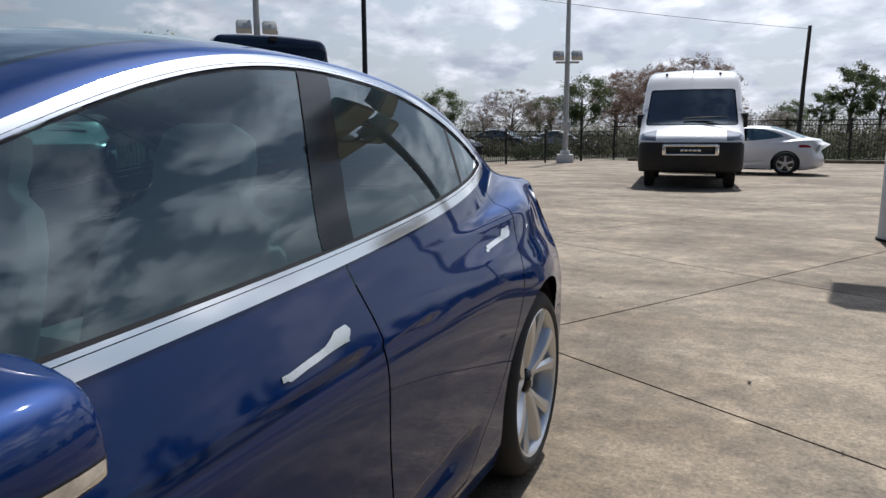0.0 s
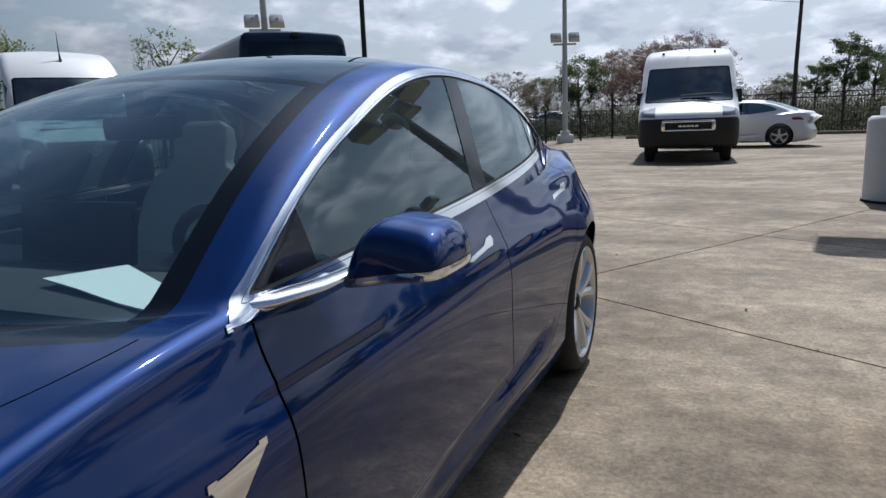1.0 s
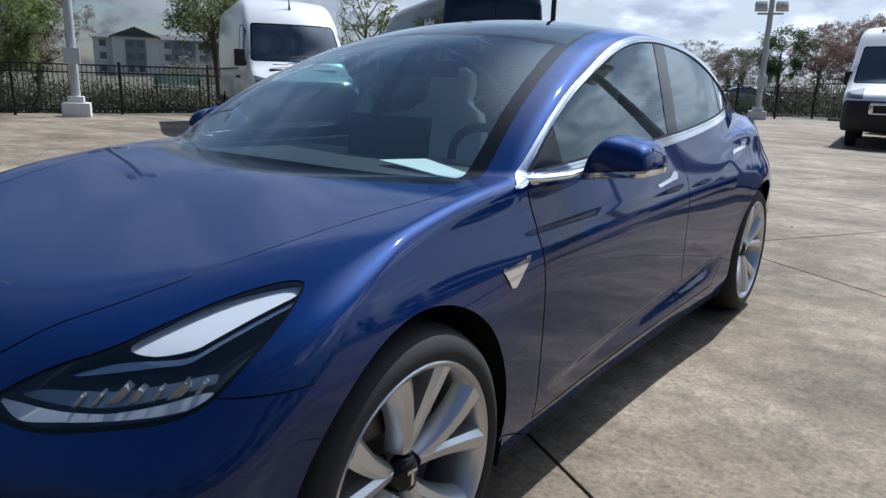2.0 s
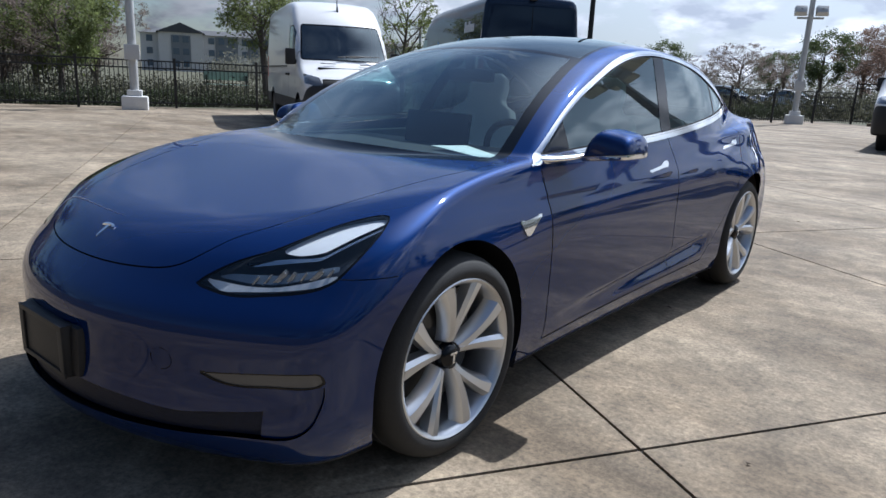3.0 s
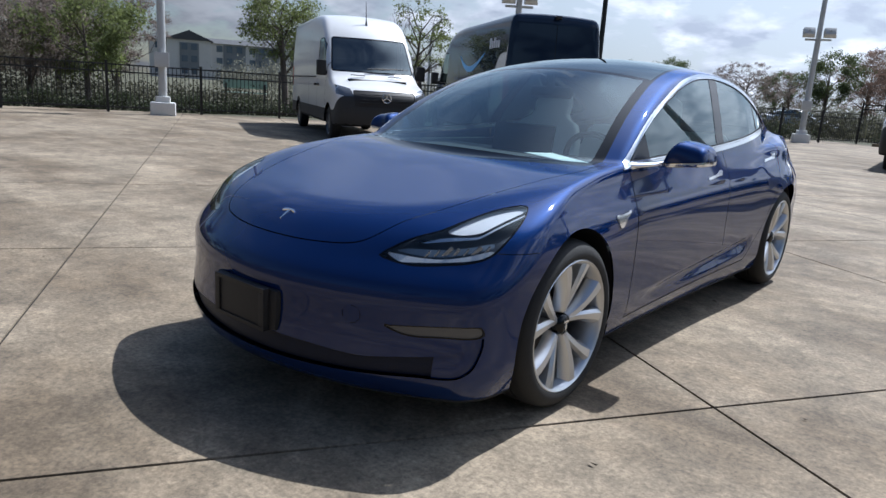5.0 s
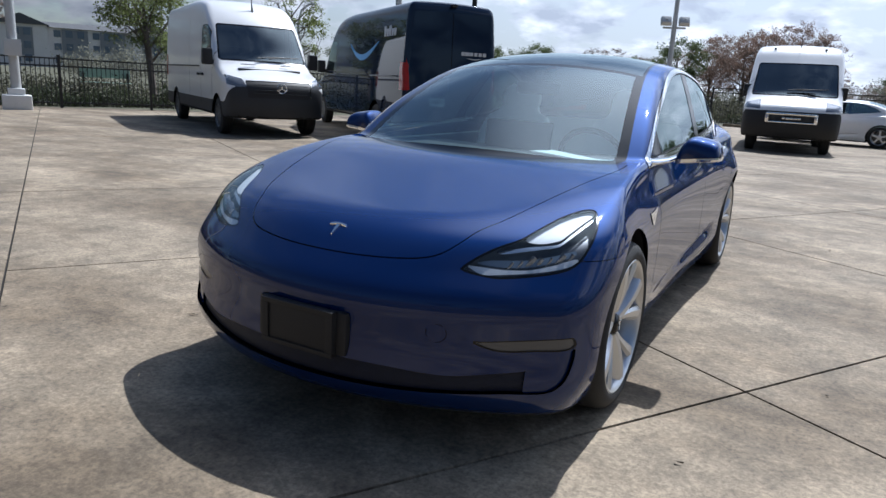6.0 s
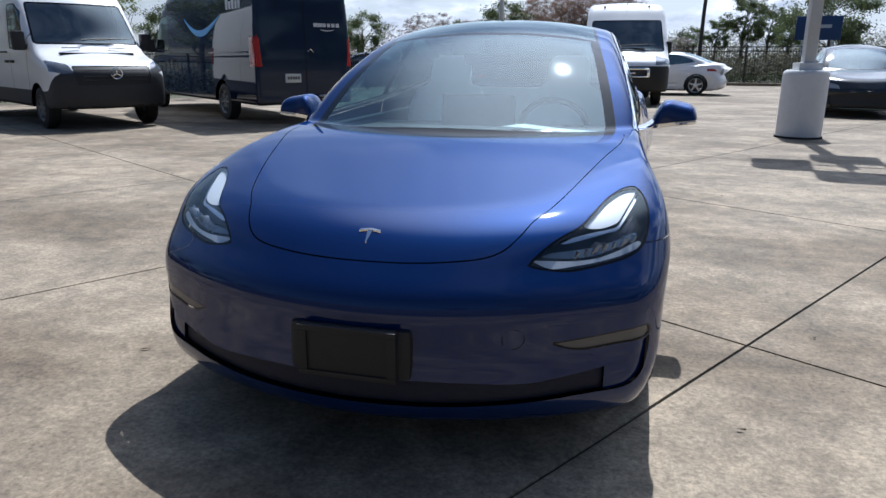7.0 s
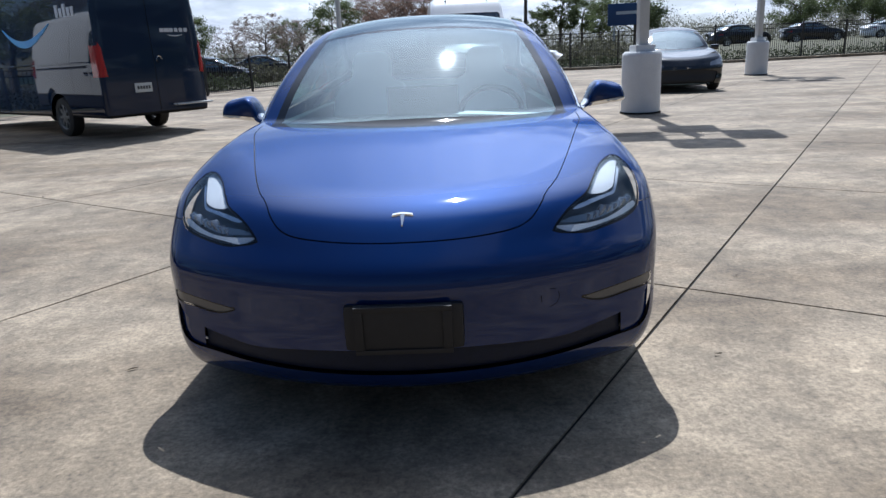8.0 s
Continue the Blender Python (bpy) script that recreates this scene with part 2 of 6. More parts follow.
    L(blotch.outputs["Fac"], where.inputs[0])
    scuff = N("ShaderNodeMath"); scuff.operation = "MULTIPLY_ADD"; scuff.inputs[2].default_value = 1.0
    L(thin.outputs[0], scuff.inputs[0]); L(where.outputs[0], scuff.inputs[1])
    tri = N("ShaderNodeMath"); tri.operation = "MULTIPLY"
    L(pair.outputs[0], tri.inputs[0]); L(scuff.outputs[0], tri.inputs[1])
    pair = tri
    mu = N("ShaderNodeMath"); mu.operation = "MULTIPLY"
    L(pair.outputs[0], mu.inputs[0]); L(r3.outputs[0], mu.inputs[1])
    info = N("ShaderNodeObjectInfo")
    r4 = N("ShaderNodeMapRange"); r4.inputs[3].default_value, r4.inputs[4].default_value = 0.93, 1.06
    L(info.outputs["Random"], r4.inputs[0])
    mu2 = N("ShaderNodeMath"); mu2.operation = "MULTIPLY"
    L(mu.outputs[0], mu2.inputs[0]); L(r4.outputs[0], mu2.inputs[1])
    sc = N("ShaderNodeVectorMath"); sc.operation = "SCALE"
    L(r1.outputs[0], sc.inputs[0]); L(mu2.outputs[0], sc.inputs["Scale"])
    L(sc.outputs[0], b.inputs["Base Color"])
    b.inputs["Roughness"].default_value = 0.82
    bp = N("ShaderNodeBump"); bp.inputs["Strength"].default_value, bp.inputs["Distance"].default_value = 0.35, 0.006
    L(grit.outputs["Fac"], bp.inputs["Height"]); L(bp.outputs[0], b.inputs["Normal"])
    return m


def flake_paint(name, body, flake, rough):
    """Coated metallic car paint: a dark blue body, a soft gloss from its flakes and a clear top coat."""
    m = mat(name, body, 0.6, 0.0, 1.0, spec=0.0)
    nt = m.node_tree
    b = nt.nodes["Principled BSDF"]
    b.inputs["Coat Roughness"].default_value = 0.035
    gl, add = nt.nodes.new("ShaderNodeBsdfAnisotropic"), nt.nodes.new("ShaderNodeAddShader")
    gl.inputs["Color"].default_value, gl.inputs["Roughness"].default_value = (*flake, 1), rough
    nt.links.new(b.outputs[0], add.inputs[0]); nt.links.new(gl.outputs[0], add.inputs[1])
    nt.links.new(add.outputs[0], nt.nodes["Material Output"].inputs[0])
    return m


PAINT_BLUE = flake_paint("metallic_blue_paint", (0.0005, 0.0074, 0.048), (0.0032, 0.0122, 0.047), 0.50)
PAINT_WHITE = mat("white_van_paint", (0.80, 0.80, 0.80), 0.3, 0, 0.6, 3, 0.03)
PAINT_SLATE = mat("slate_blue_van_paint", (0.010, 0.021, 0.048), 0.03, 0.0, 0.0, 3, 0.05, spec=0.35)
PAINT_BLACK = mat("dark_sedan_paint", (0.010, 0.011, 0.013), 0.12, 0.0, 0.4)
CHROME = mat("satin_chrome", (0.88, 0.89, 0.90), 0.09, 1.0)
BLACK_GLOSS = mat("black_gloss_trim", (0.005, 0.006, 0.008), 0.10, 0, 0.0, spec=0.3)
BLACK_PLASTIC = mat("black_plastic", (0.014, 0.014, 0.015), 0.55, 0, 0, 30, 0.2, 0.08, 300)
GREY_PLASTIC = mat("grey_van_plastic", (0.024, 0.026, 0.030), 0.6, 0, 0, 12, 0.12, 0.05, 200)
SEAM = mat("shut_line_dark", (0.004, 0.004, 0.005), 0.8)
UNDER = mat("underbody_dark", (0.01, 0.01, 0.01), 0.9)
RUBBER = mat("tyre_rubber", (0.016, 0.016, 0.016), 0.75, 0, 0, 25, 0.25, 0.1, 120)
ALLOY = mat("silver_alloy", (0.62, 0.63, 0.64), 0.33, 0.85, 0.4)
DARK_METAL = mat("dark_brake_metal", (0.10, 0.10, 0.10), 0.45, 0.8)
WINDSHIELD = glass("windshield_glass", (0.74, 0.87, 0.87), 0.03, 1.5, 0.125)
SIDE_GLASS = glass("tinted_side_glass", (0.21, 0.34, 0.335), 0.0, 1.55, 0.055)
ROOF_GLASS = glass("dark_roof_glass", (0.13, 0.15, 0.155), 0.02, 1.7, 0.05)
SEDAN_GLASS = glass("sedan_glass", (0.38, 0.48, 0.47), 0.0, 1.5, 0.22)
VAN_GLASS = glass("van_glass", (0.16, 0.2, 0.2), 0.0, 1.5, 0.12)
LENS = glass("headlight_lens", (0.82, 0.84, 0.86), 0.0, 1.5, 0.02)
SEAT_WHITE = mat("pale_grey_upholstery", (0.78, 0.78, 0.76), 0.6, 0, 0, 40, 0.06)
INTERIOR = mat("dark_grey_interior", (0.03, 0.03, 0.032), 0.7)
PAPER = mat("white_paper", (0.85, 0.86, 0.84), 0.7, 0, 0, 20, 0.04)
CONCRETE = concrete_mat("weathered_concrete", (0.300, 0.242, 0.170))
JOINT = mat("slab_joint_filler", (0.016, 0.014, 0.012), 0.95, 0, 0, 8, 0.3)
IRON = mat("black_fence_paint", (0.010, 0.010, 0.011), 0.5, 0, 0, 20, 0.1)
POLE_WHITE = mat("white_painted_concrete", (0.66, 0.665, 0.66), 0.6, 0, 0, 5, 0.08, 0.1, 40)
POLE_STEEL = mat("galvanised_pole", (0.50, 0.51, 0.51), 0.5, 0.2, 0, 6, 0.08)
WOOD_POLE = mat("weathered_timber_pole", (0.10, 0.08, 0.065), 0.9, 0, 0, 6, 0.25)
LAMP_GREY = mat("grey_lamp_housing", (0.52, 0.53, 0.53), 0.45, 0.0, 0, 6, 0.06)
LAMP_LENS = mat("frosted_lamp_lens", (0.75, 0.76, 0.74), 0.35)
GRASS = mat("grass", (0.080, 0.078, 0.046), 0.95, 0, 0, 1.5, 0.35, 0.6, 40)
BARK = mat("grey_brown_bark", (0.11, 0.09, 0.075), 0.95, 0, 0, 6, 0.3, 0.4, 30)
LEAF_GREEN = leaves("fresh_green_leaves", (0.175, 0.205, 0.075))
LEAF_DARK = leaves("dark_green_leaves", (0.10, 0.125, 0.055))
LEAF_BROWN = leaves("reddish_brown_buds", (0.20, 0.135, 0.105))
LEAF_GREY = leaves("grey_bare_twigs", (0.22, 0.18, 0.155))
LEAF_OLIVE = leaves("olive_brown_twigs", (0.20, 0.175, 0.115))
HEDGE = leaves("dark_hedge_leaves", (0.035, 0.045, 0.022))
ROUGH = leaves("rough_brown_shrub_leaves", (0.070, 0.070, 0.046))
SCRUB = leaves("grey_green_scrub", (0.19, 0.19, 0.15))
RENDER_PALE = mat("pale_render_wall", (0.66, 0.64, 0.62), 0.85, 0, 0, 0.6, 0.06)
RENDER_GREY = mat("grey_render_wall", (0.22, 0.235, 0.25), 0.85, 0, 0, 0.6, 0.08)
ROOF_TILE = mat("dark_grey_roof", (0.08, 0.083, 0.09), 0.85, 0, 0, 2, 0.15)
FAR_WINDOW = mat("far_window_glass", (0.10, 0.14, 0.19), 0.1, 0, 0.3)
SIGN_BLUE = mat("blue_sign_face", (0.01, 0.05, 0.16), 0.4)
RED_LENS = mat("red_tail_lens", (0.34, 0.008, 0.008), 0.15, 0, 0.4)
PLATE = mat("pale_number_plate", (0.55, 0.57, 0.55), 0.5)
PRINT_GREY = mat("pale_grey_print", (0.55, 0.57, 0.60), 0.5)
PRINT_BLUE = mat("light_blue_print", (0.05, 0.26, 0.55), 0.5)
AMBER = mat("amber_marker", (0.6, 0.2, 0.02), 0.3)
REFLECTOR = mat("lamp_reflector", (0.80, 0.81, 0.83), 0.14, 1.0)
DRL = mat("running_light_lens", (0.88, 0.90, 0.92), 0.3, 0.0, 0.6)
LIGHT_GUIDE = mat("clear_light_guide", (0.20, 0.25, 0.31), 0.2, 0.2, 0.8)
DIRT = mat("dry_leaf_litter", (0.06, 0.045, 0.03), 0.95)


# ---- mesh helpers ----
def link_mesh(name, verts, faces, material, parent=None, label="", normals=None, smooth=True):
    me = bpy.data.meshes.new(name)
    me.from_pydata([tuple(map(float, v)) for v in verts], [], faces)
    me.materials.append(material)
    if smooth:
        me.polygons.foreach_set("use_smooth", np.ones(len(me.polygons), bool))
    me.update()
    if normals is not None:
        me.normals_split_custom_set_from_vertices([tuple(map(float, n)) for n in normals])
    ob = new(name, me)
    ob.parent = parent
    if label:
        tagged(ob, label)
    return ob


def part(name, bm, material, parent=None, label="", smooth=True):
    me = bpy.data.meshes.new(name)
    bm.to_mesh(me)
    bm.free()
    me.materials.append(material)
    if smooth:
        me.polygons.foreach_set("use_smooth", np.ones(len(me.polygons), bool))
        me.set_sharp_from_angle(angle=radians(38))
    ob = new(name, me)
    ob.parent = parent
    if label:
        tagged(ob, label)
    return ob


def thing(name, m, label, category, group="", kind=""):
    ob = new(name)
    ob.matrix_world = m
    return tagged(ob, label, category, group, kind)


def box(bm, lo, hi, bevel=0.0, m=None):
    r = bmesh.ops.create_cube(bm, size=1.0)
    for v in r["verts"]:
        v.co = Vector([lo[i] + (v.co[i] + 0.5) * (hi[i] - lo[i]) for i in range(3)])
    if bevel:
        edges = list({e for v in r["verts"] for e in v.link_edges})
        out = bmesh.ops.bevel(bm, geom=edges, offset=bevel, segments=2, affect="EDGES", profile=0.7)
        vs = list({v for f in out["faces"] for v in f.verts} | {v for v in r["verts"] if v.is_valid})
    else:
        vs = r["verts"]
    if m is not None:
        bmesh.ops.transform(bm, matrix=m, verts=vs)
    return bm


def lathe(profile, n=48, axis="x", bm=None):
    """Turns (along, radius) points round an axis."""
    bm = bm or bmesh.new()
    rings = []
    for a, r in profile:
        ring = []
        for k in range(n):
            c, s = math.cos(2 * math.pi * k / n), math.sin(2 * math.pi * k / n)
            ring.append(bm.verts.new((a, r * c, r * s) if axis == "x" else (r * c, r * s, a)))
        rings.append(ring)
    for p, q in zip(rings, rings[1:]):
        for k in range(n):
            bm.faces.new((p[k], p[(k + 1) % n], q[(k + 1) % n], q[k]))
    return bm


def tube(bm, points, radii, n=8):
    """A tapered tube along points."""
    pts = [Vector(p) for p in points]
    rings = []
    for i, p in enumerate(pts):
        d = (pts[min(i + 1, len(pts) - 1)] - pts[max(i - 1, 0)]).normalized()
        a = d.orthogonal().normalized()
        if i:
            a = (last - d * last.dot(d)).normalized()
        last = a
        b = d.cross(a)
        rings.append([bm.verts.new(p + radii[i] * (math.cos(2 * math.pi * k / n) * a + math.sin(2 * math.pi * k / n) * b)) for k in range(n)])
    for p, q in zip(rings, rings[1:]):
        for k in range(n):
            bm.faces.new((p[k], p[(k + 1) % n], q[(k + 1) % n], q[k]))
    bm.faces.new(rings[0][::-1]), bm.faces.new(rings[-1])
    return bm


def spline(*knots):
    """A smooth natural cubic through (u, v) knots, as a function on arrays; straight beyond its ends."""
    u, v = np.array(knots, float).T
    n = len(u)
    h = np.diff(u)
    A, r = np.eye(n), np.zeros(n)
    for i in range(1, n - 1):
        A[i, i - 1:i + 2] = h[i - 1], 2 * (h[i - 1] + h[i]), h[i]
        r[i] = 6 * ((v[i + 1] - v[i]) / h[i] - (v[i] - v[i - 1]) / h[i - 1])
    m2 = np.linalg.solve(A, r)

    def f(t):
        t = np.asarray(t, float)
        tc = np.clip(t, u[0], u[-1])
        i = np.clip(np.searchsorted(u, tc) - 1, 0, n - 2)
        a, b, hh = u[i + 1] - tc, tc - u[i], h[i]
        val = (m2[i] * a ** 3 + m2[i + 1] * b ** 3) / (6 * hh) + (v[i] / hh - m2[i] * hh / 6) * a + (v[i + 1] / hh - m2[i + 1] * hh / 6) * b
        s0 = (v[1] - v[0]) / h[0] - h[0] * m2[1] / 6
        s1 = (v[-1] - v[-2]) / h[-1] + h[-1] * m2[-2] / 6
        return val + np.where(t < u[0], (t - u[0]) * s0, 0) + np.where(t > u[-1], (t - u[-1]) * s1, 0)
    return f


def smax(a, b, k):
    h = np.clip(0.5 + 0.5 * (a - b) / k, 0, 1)
    return b + (a - b) * h + k * h * (1 - h)


def smin(a, b, k):
    return -smax(-a, -b, k)


def bump(t, at, wide):
    return np.exp(-((t - at) / wide) ** 2)


def step(t, a, b):
    s = np.clip((t - a) / (b - a), 0, 1)
    return s * s * (3 - 2 * s)


def shrink_wrap(f, lo, hi, cell, core):
    """A box of square cells, every corner of it drawn in onto the surface f = 0. core(P) gives the inner point that each one is drawn to."""
    lo, hi = np.array(lo, float), np.array(hi, float)
    n = np.maximum(2, np.round((hi - lo) / cell).astype(int))
    keys, verts, faces = {}, [], []

    def vid(i, j, k):
        q = (i, j, k)
        if q not in keys:
            keys[q] = len(verts)
            verts.append(q)
        return keys[q]
    for ax in range(3):
        b, c = (ax + 1) % 3, (ax + 2) % 3
        for side in (0, n[ax]):
            for i in range(n[b]):
                for j in range(n[c]):
                    quad = []
                    for di, dj in ((0, 0), (1, 0), (1, 1), (0, 1)):
                        q = [0, 0, 0]
                        q[ax], q[b], q[c] = side, i + di, j + dj
                        quad.append(vid(*q))
                    faces.append(quad if side else quad[::-1])
    P = lo + np.array(verts) / n * (hi - lo)
    O = core(P)
    a, z = np.zeros(len(P)), np.full(len(P), 1.6)
    for _ in range(34):
        m = (a + z) / 2
        inside = f(O + (P - O) * m[:, None]) < 0
        a, z = np.where(inside, m, a), np.where(inside, z, m)
    return O + (P - O) * ((a + z) / 2)[:, None], faces


def cut(V, F, g, where=None):
    """Splits the faces along g(V) = 0, inside where(V) only."""
    val = g(V)
    val = np.where(np.abs(val) < 2e-4, 2e-4, val)
    ok = np.ones(len(V), bool) if where is None else where(V)
    sign = np.where(val > 0, 1, -1)
    sl, okl = sign.tolist(), ok.tolist()
    new_v, seen, out = [], {}, []
    base = len(V)
    for f in F:
        s = [sl[i] for i in f]
        if min(s) == max(s) or not all(okl[i] for i in f):
            out.append(f)
            continue
        pos, neg = [], []
        n = len(f)
        for k in range(n):
            i, j = f[k], f[(k + 1) % n]
            (pos if sl[i] > 0 else neg).append(i)
            if sl[i] != sl[j]:
                e = (min(i, j), max(i, j))
                if e not in seen:
                    t = val[e[0]] / (val[e[0]] - val[e[1]])
                    seen[e] = base + len(new_v)
                    new_v.append(V[e[0]] + (V[e[1]] - V[e[0]]) * t)
                pos.append(seen[e]); neg.append(seen[e])
        out += [q for q in (pos, neg) if len(q) > 2]
    return (np.vstack([V, np.array(new_v)]) if new_v else V), out


def centres(V, F):
    return np.array([V[f].mean(0) for f in F])


def slope_of(f, V, e=0.002):
    g = np.stack([f(V + d) - f(V - d) for d in np.eye(3) * e], 1)
    return g / np.maximum(np.linalg.norm(g, axis=1, keepdims=True), 1e-9)


def panel(name, V, F, pick, material, parent, normals, label="", inset=0.0, thick=0.0):
    """The picked faces as one mesh; inset draws them in along the normals, thick gives them a back."""
    fs = [F[i] for i in np.flatnonzero(pick)]
    if not fs:
        return None
    used = sorted({i for f in fs for i in f})
    at = {i: k for k, i in enumerate(used)}
    vv, nn = V[used] - normals[used] * inset, normals[used]
    ff = [[at[i] for i in f] for f in fs]
    return link_mesh(name, vv, ff, material, parent, label, nn)


# ---- shared vehicle pieces ----
def outline(points, soft=0.0):
    """Signed distance to a closed outline in a plane (negative inside), its corners rounded by soft."""
    P = np.array(points, float)
    Q = np.roll(P, -1, 0)

    def g(u, v):
        best, inside = np.full(len(u), 1e9), np.zeros(len(u), bool)
        for (ax, ay), (bx, by) in zip(P, Q):
            ex, ey = bx - ax, by - ay
            t = np.clip(((u - ax) * ex + (v - ay) * ey) / (ex * ex + ey * ey + 1e-12), 0, 1)
            best = np.minimum(best, np.hypot(u - ax - t * ex, v - ay - t * ey))
            cross = ((ay > v) != (by > v)) & (u < (bx - ax) * (v - ay) / (by - ay + 1e-12) + ax)
            inside ^= cross
        return np.where(inside, -best, best) - soft
    return g


def round_path(points, steps=8):
    """A closed Catmull-Rom path through a few corner points."""
    P = [np.array(p, float) for p in points]
    out = []
    n = len(P)
    for i in range(n):
        a, b, c, d = P[i - 1], P[i], P[(i + 1) % n], P[(i + 2) % n]
        for k in range(steps):
            t = k / steps
            out.append(0.5 * (2 * b + (c - a) * t + (2 * a - 5 * b + 4 * c - d) * t * t + (3 * b - a - 3 * c + d) * t ** 3))
    return [tuple(p) for p in out]


def tyre_and_wheel(parent, name, x, y, r, wide, rim_r, side, style, metal):
    """One wheel, its hub on the x axis at (x, y, r). side is +1 where the outer face looks to +x."""
    hub = new(name)
    hub.parent = parent
    hub.matrix_local = pose(x, y, r) @ Matrix.Diagonal((side, 1, 1, 1))
    h = wide / 2
    prof = [(-h + 0.015, rim_r), (-h, rim_r + 0.02), (-h + 0.004, (rim_r + r) / 2), (-h + 0.022, r - 0.014), (-h + 0.05, r - 0.003)]
    prof += [(-h + 0.075, r), (-0.030, r), (-0.027, r - 0.007), (-0.020, r - 0.007), (-0.017, r), (0.017, r), (0.020, r - 0.007), (0.027, r - 0.007), (0.030, r)]
    prof += [(h - 0.075, r), (h - 0.05, r - 0.003), (h - 0.022, r - 0.014), (h - 0.004, (rim_r + r) / 2), (h, rim_r + 0.02), (h - 0.006, rim_r + 0.004), (h - 0.015, rim_r)]
    part("tyre", lathe(prof, 72), RUBBER, hub)
    rim = [(-h + 0.02, rim_r - 0.012), (-h + 0.06, rim_r - 0.03), (0.02, rim_r - 0.03), (h - 0.035, rim_r - 0.022), (h - 0.012, rim_r - 0.012), (h - 0.006, rim_r - 0.002), (h - 0.012, rim_r + 0.006)]
    part("rim", lathe(rim, 72), metal, hub)
    part("brake_disc", lathe([(0.0, 0.02), (0.0, rim_r * 0.72), (-0.02, rim_r * 0.72), (-0.02, 0.02)], 40), DARK_METAL, hub)
    bm = bmesh.new()
    box(bm, (-0.05, -rim_r * 0.42, rim_r * 0.35), (0.03, rim_r * 0.42, rim_r * 0.78), 0.02)
    part("brake_caliper", bm, DARK_METAL, hub)
    face = h - 0.012
    if style == "turbine":
        for pair in range(5):
            for lean in (-1, 1):
                bm = bmesh.new()
                rows = []
                for q in range(9):
                    t = q / 8
                    rad = 0.050 + t * (rim_r - 0.012 - 0.050)
                    swing = lean * (0.10 + 0.215 * t ** 0.85)
                    wid = 0.017 + 0.021 * t ** 1.2 + 0.005 * (1 - t) ** 4
                    fx = face - 0.034 * (1 - t) ** 1.6 + 0.002
                    a = 2 * math.pi * pair / 5 + swing + 0.24
                    c, s = math.cos(a), math.sin(a)
                    row = []
                    for off, dx in ((-1.0, -0.045), (-0.96, -0.010), (-0.5, 0.0), (0.35, -0.004), (0.8, -0.022), (1.0, -0.050)):
                        w = off * lean * wid
                        row.append(bm.verts.new((fx + dx, rad * c - w * s, rad * s + w * c)))
                    rows.append(row)
                for p, q in zip(rows, rows[1:]):
                    for k in range(5):
                        bm.faces.new((p[k], q[k], q[k + 1], p[k + 1]))
                bmesh.ops.recalc_face_normals(bm, faces=bm.faces)
                part("spoke", bm, metal, hub)
        part("hub_cap", lathe([(face - 0.06, 0.044), (face - 0.038, 0.042), (face - 0.028, 0.034), (face - 0.022, 0.022), (face - 0.020, 0.0005)], 40), BLACK_GLOSS, hub, "dark grey hub cap")
        bm = bmesh.new()
        box(bm, (face - 0.020, -0.004, -0.020), (face - 0.0165, 0.004, 0.014), 0.001)
        box(bm, (face - 0.020, -0.016, 0.010), (face - 0.0165, 0.016, 0.018), 0.001)
        part("emblem", bm, CHROME, hub)
    else:
        n = 5 if style == "five" else 8
        for k in range(n):
            bm = bmesh.new()
            box(bm, (face - 0.05, -0.028, 0.04), (face - 0.012, 0.028, rim_r - 0.01), 0.01, Matrix.Rotation(2 * math.pi * k / n, 4, "X"))
            part("spoke", bm, metal, hub)
        part("hub_cap", lathe([(face - 0.05, 0.075), (face - 0.012, 0.07), (face - 0.005, 0.04), (face - 0.003, 0.0005)], 32), metal, hub)
    return hub


# ---- the blue electric sedan: front axle over the origin, nose to -y ----
W_of = spline((-0.8, 0.857), (-0.5, 0.894), (-0.2, 0.918), (0, 0.907), (0.3, 0.887), (0.6, 0.874), (1, 0.868), (1.6, 0.872), (2.2, 0.888), (2.6, 0.904), (2.9, 0.914), (3.25, 0.864), (3.6, 0.822), (3.9, 0.742))
D_of = spline((0.12, -0.080), (0.2, -0.047), (0.27, -0.025), (0.36, -0.016), (0.45, -0.014), (0.54, -0.012), (0.62, -0.013), (0.7, -0.025), (0.78, -0.046), (0.86, -0.071), (0.94, -0.081), (1.04, -0.119), (1.2, -0.199))
NOSE = spline((0.1, -0.703), (0.17, -0.793), (0.25, -0.828), (0.36, -0.812), (0.46, -0.808), (0.55, -0.792), (0.62, -0.728), (0.68, -0.673), (0.74, -0.605), (0.85, -0.335))
HOOD = spline((-0.9, 0.564), (-0.78, 0.645), (-0.645, 0.713), (-0.4, 0.774), (-0.1, 0.832), (0.2, 0.891), (0.5, 0.926), (1, 0.935), (2.2, 0.955), (2.9, 0.990), (3.3, 1.010), (3.55, 1.020), (3.7, 1.034), (3.78, 1.022), (3.9, 0.95))
TAIL = spline((0.12, 3.55), (0.22, 3.76), (0.35, 3.835), (0.50, 3.824), (0.62, 3.77), (0.75, 3.708), (0.90, 3.715), (1.02, 3.728), (1.12, 3.745))
ROOF = spline((0.10, 0.78), (0.28, 0.892), (0.5, 1.018), (0.8, 1.178), (1.1, 1.315), (1.4, 1.402), (1.8, 1.443), (2.2, 1.432), (2.6, 1.37), (3.0, 1.238), (3.3, 1.123), (3.55, 1.05), (3.8, 0.955))
BELT = spline((0.2, 0.745), (0.6, 0.785), (1.2, 0.808), (2.0, 0.812), (2.6, 0.790), (3.0, 0.716), (3.4, 0.648), (3.8, 0.577))


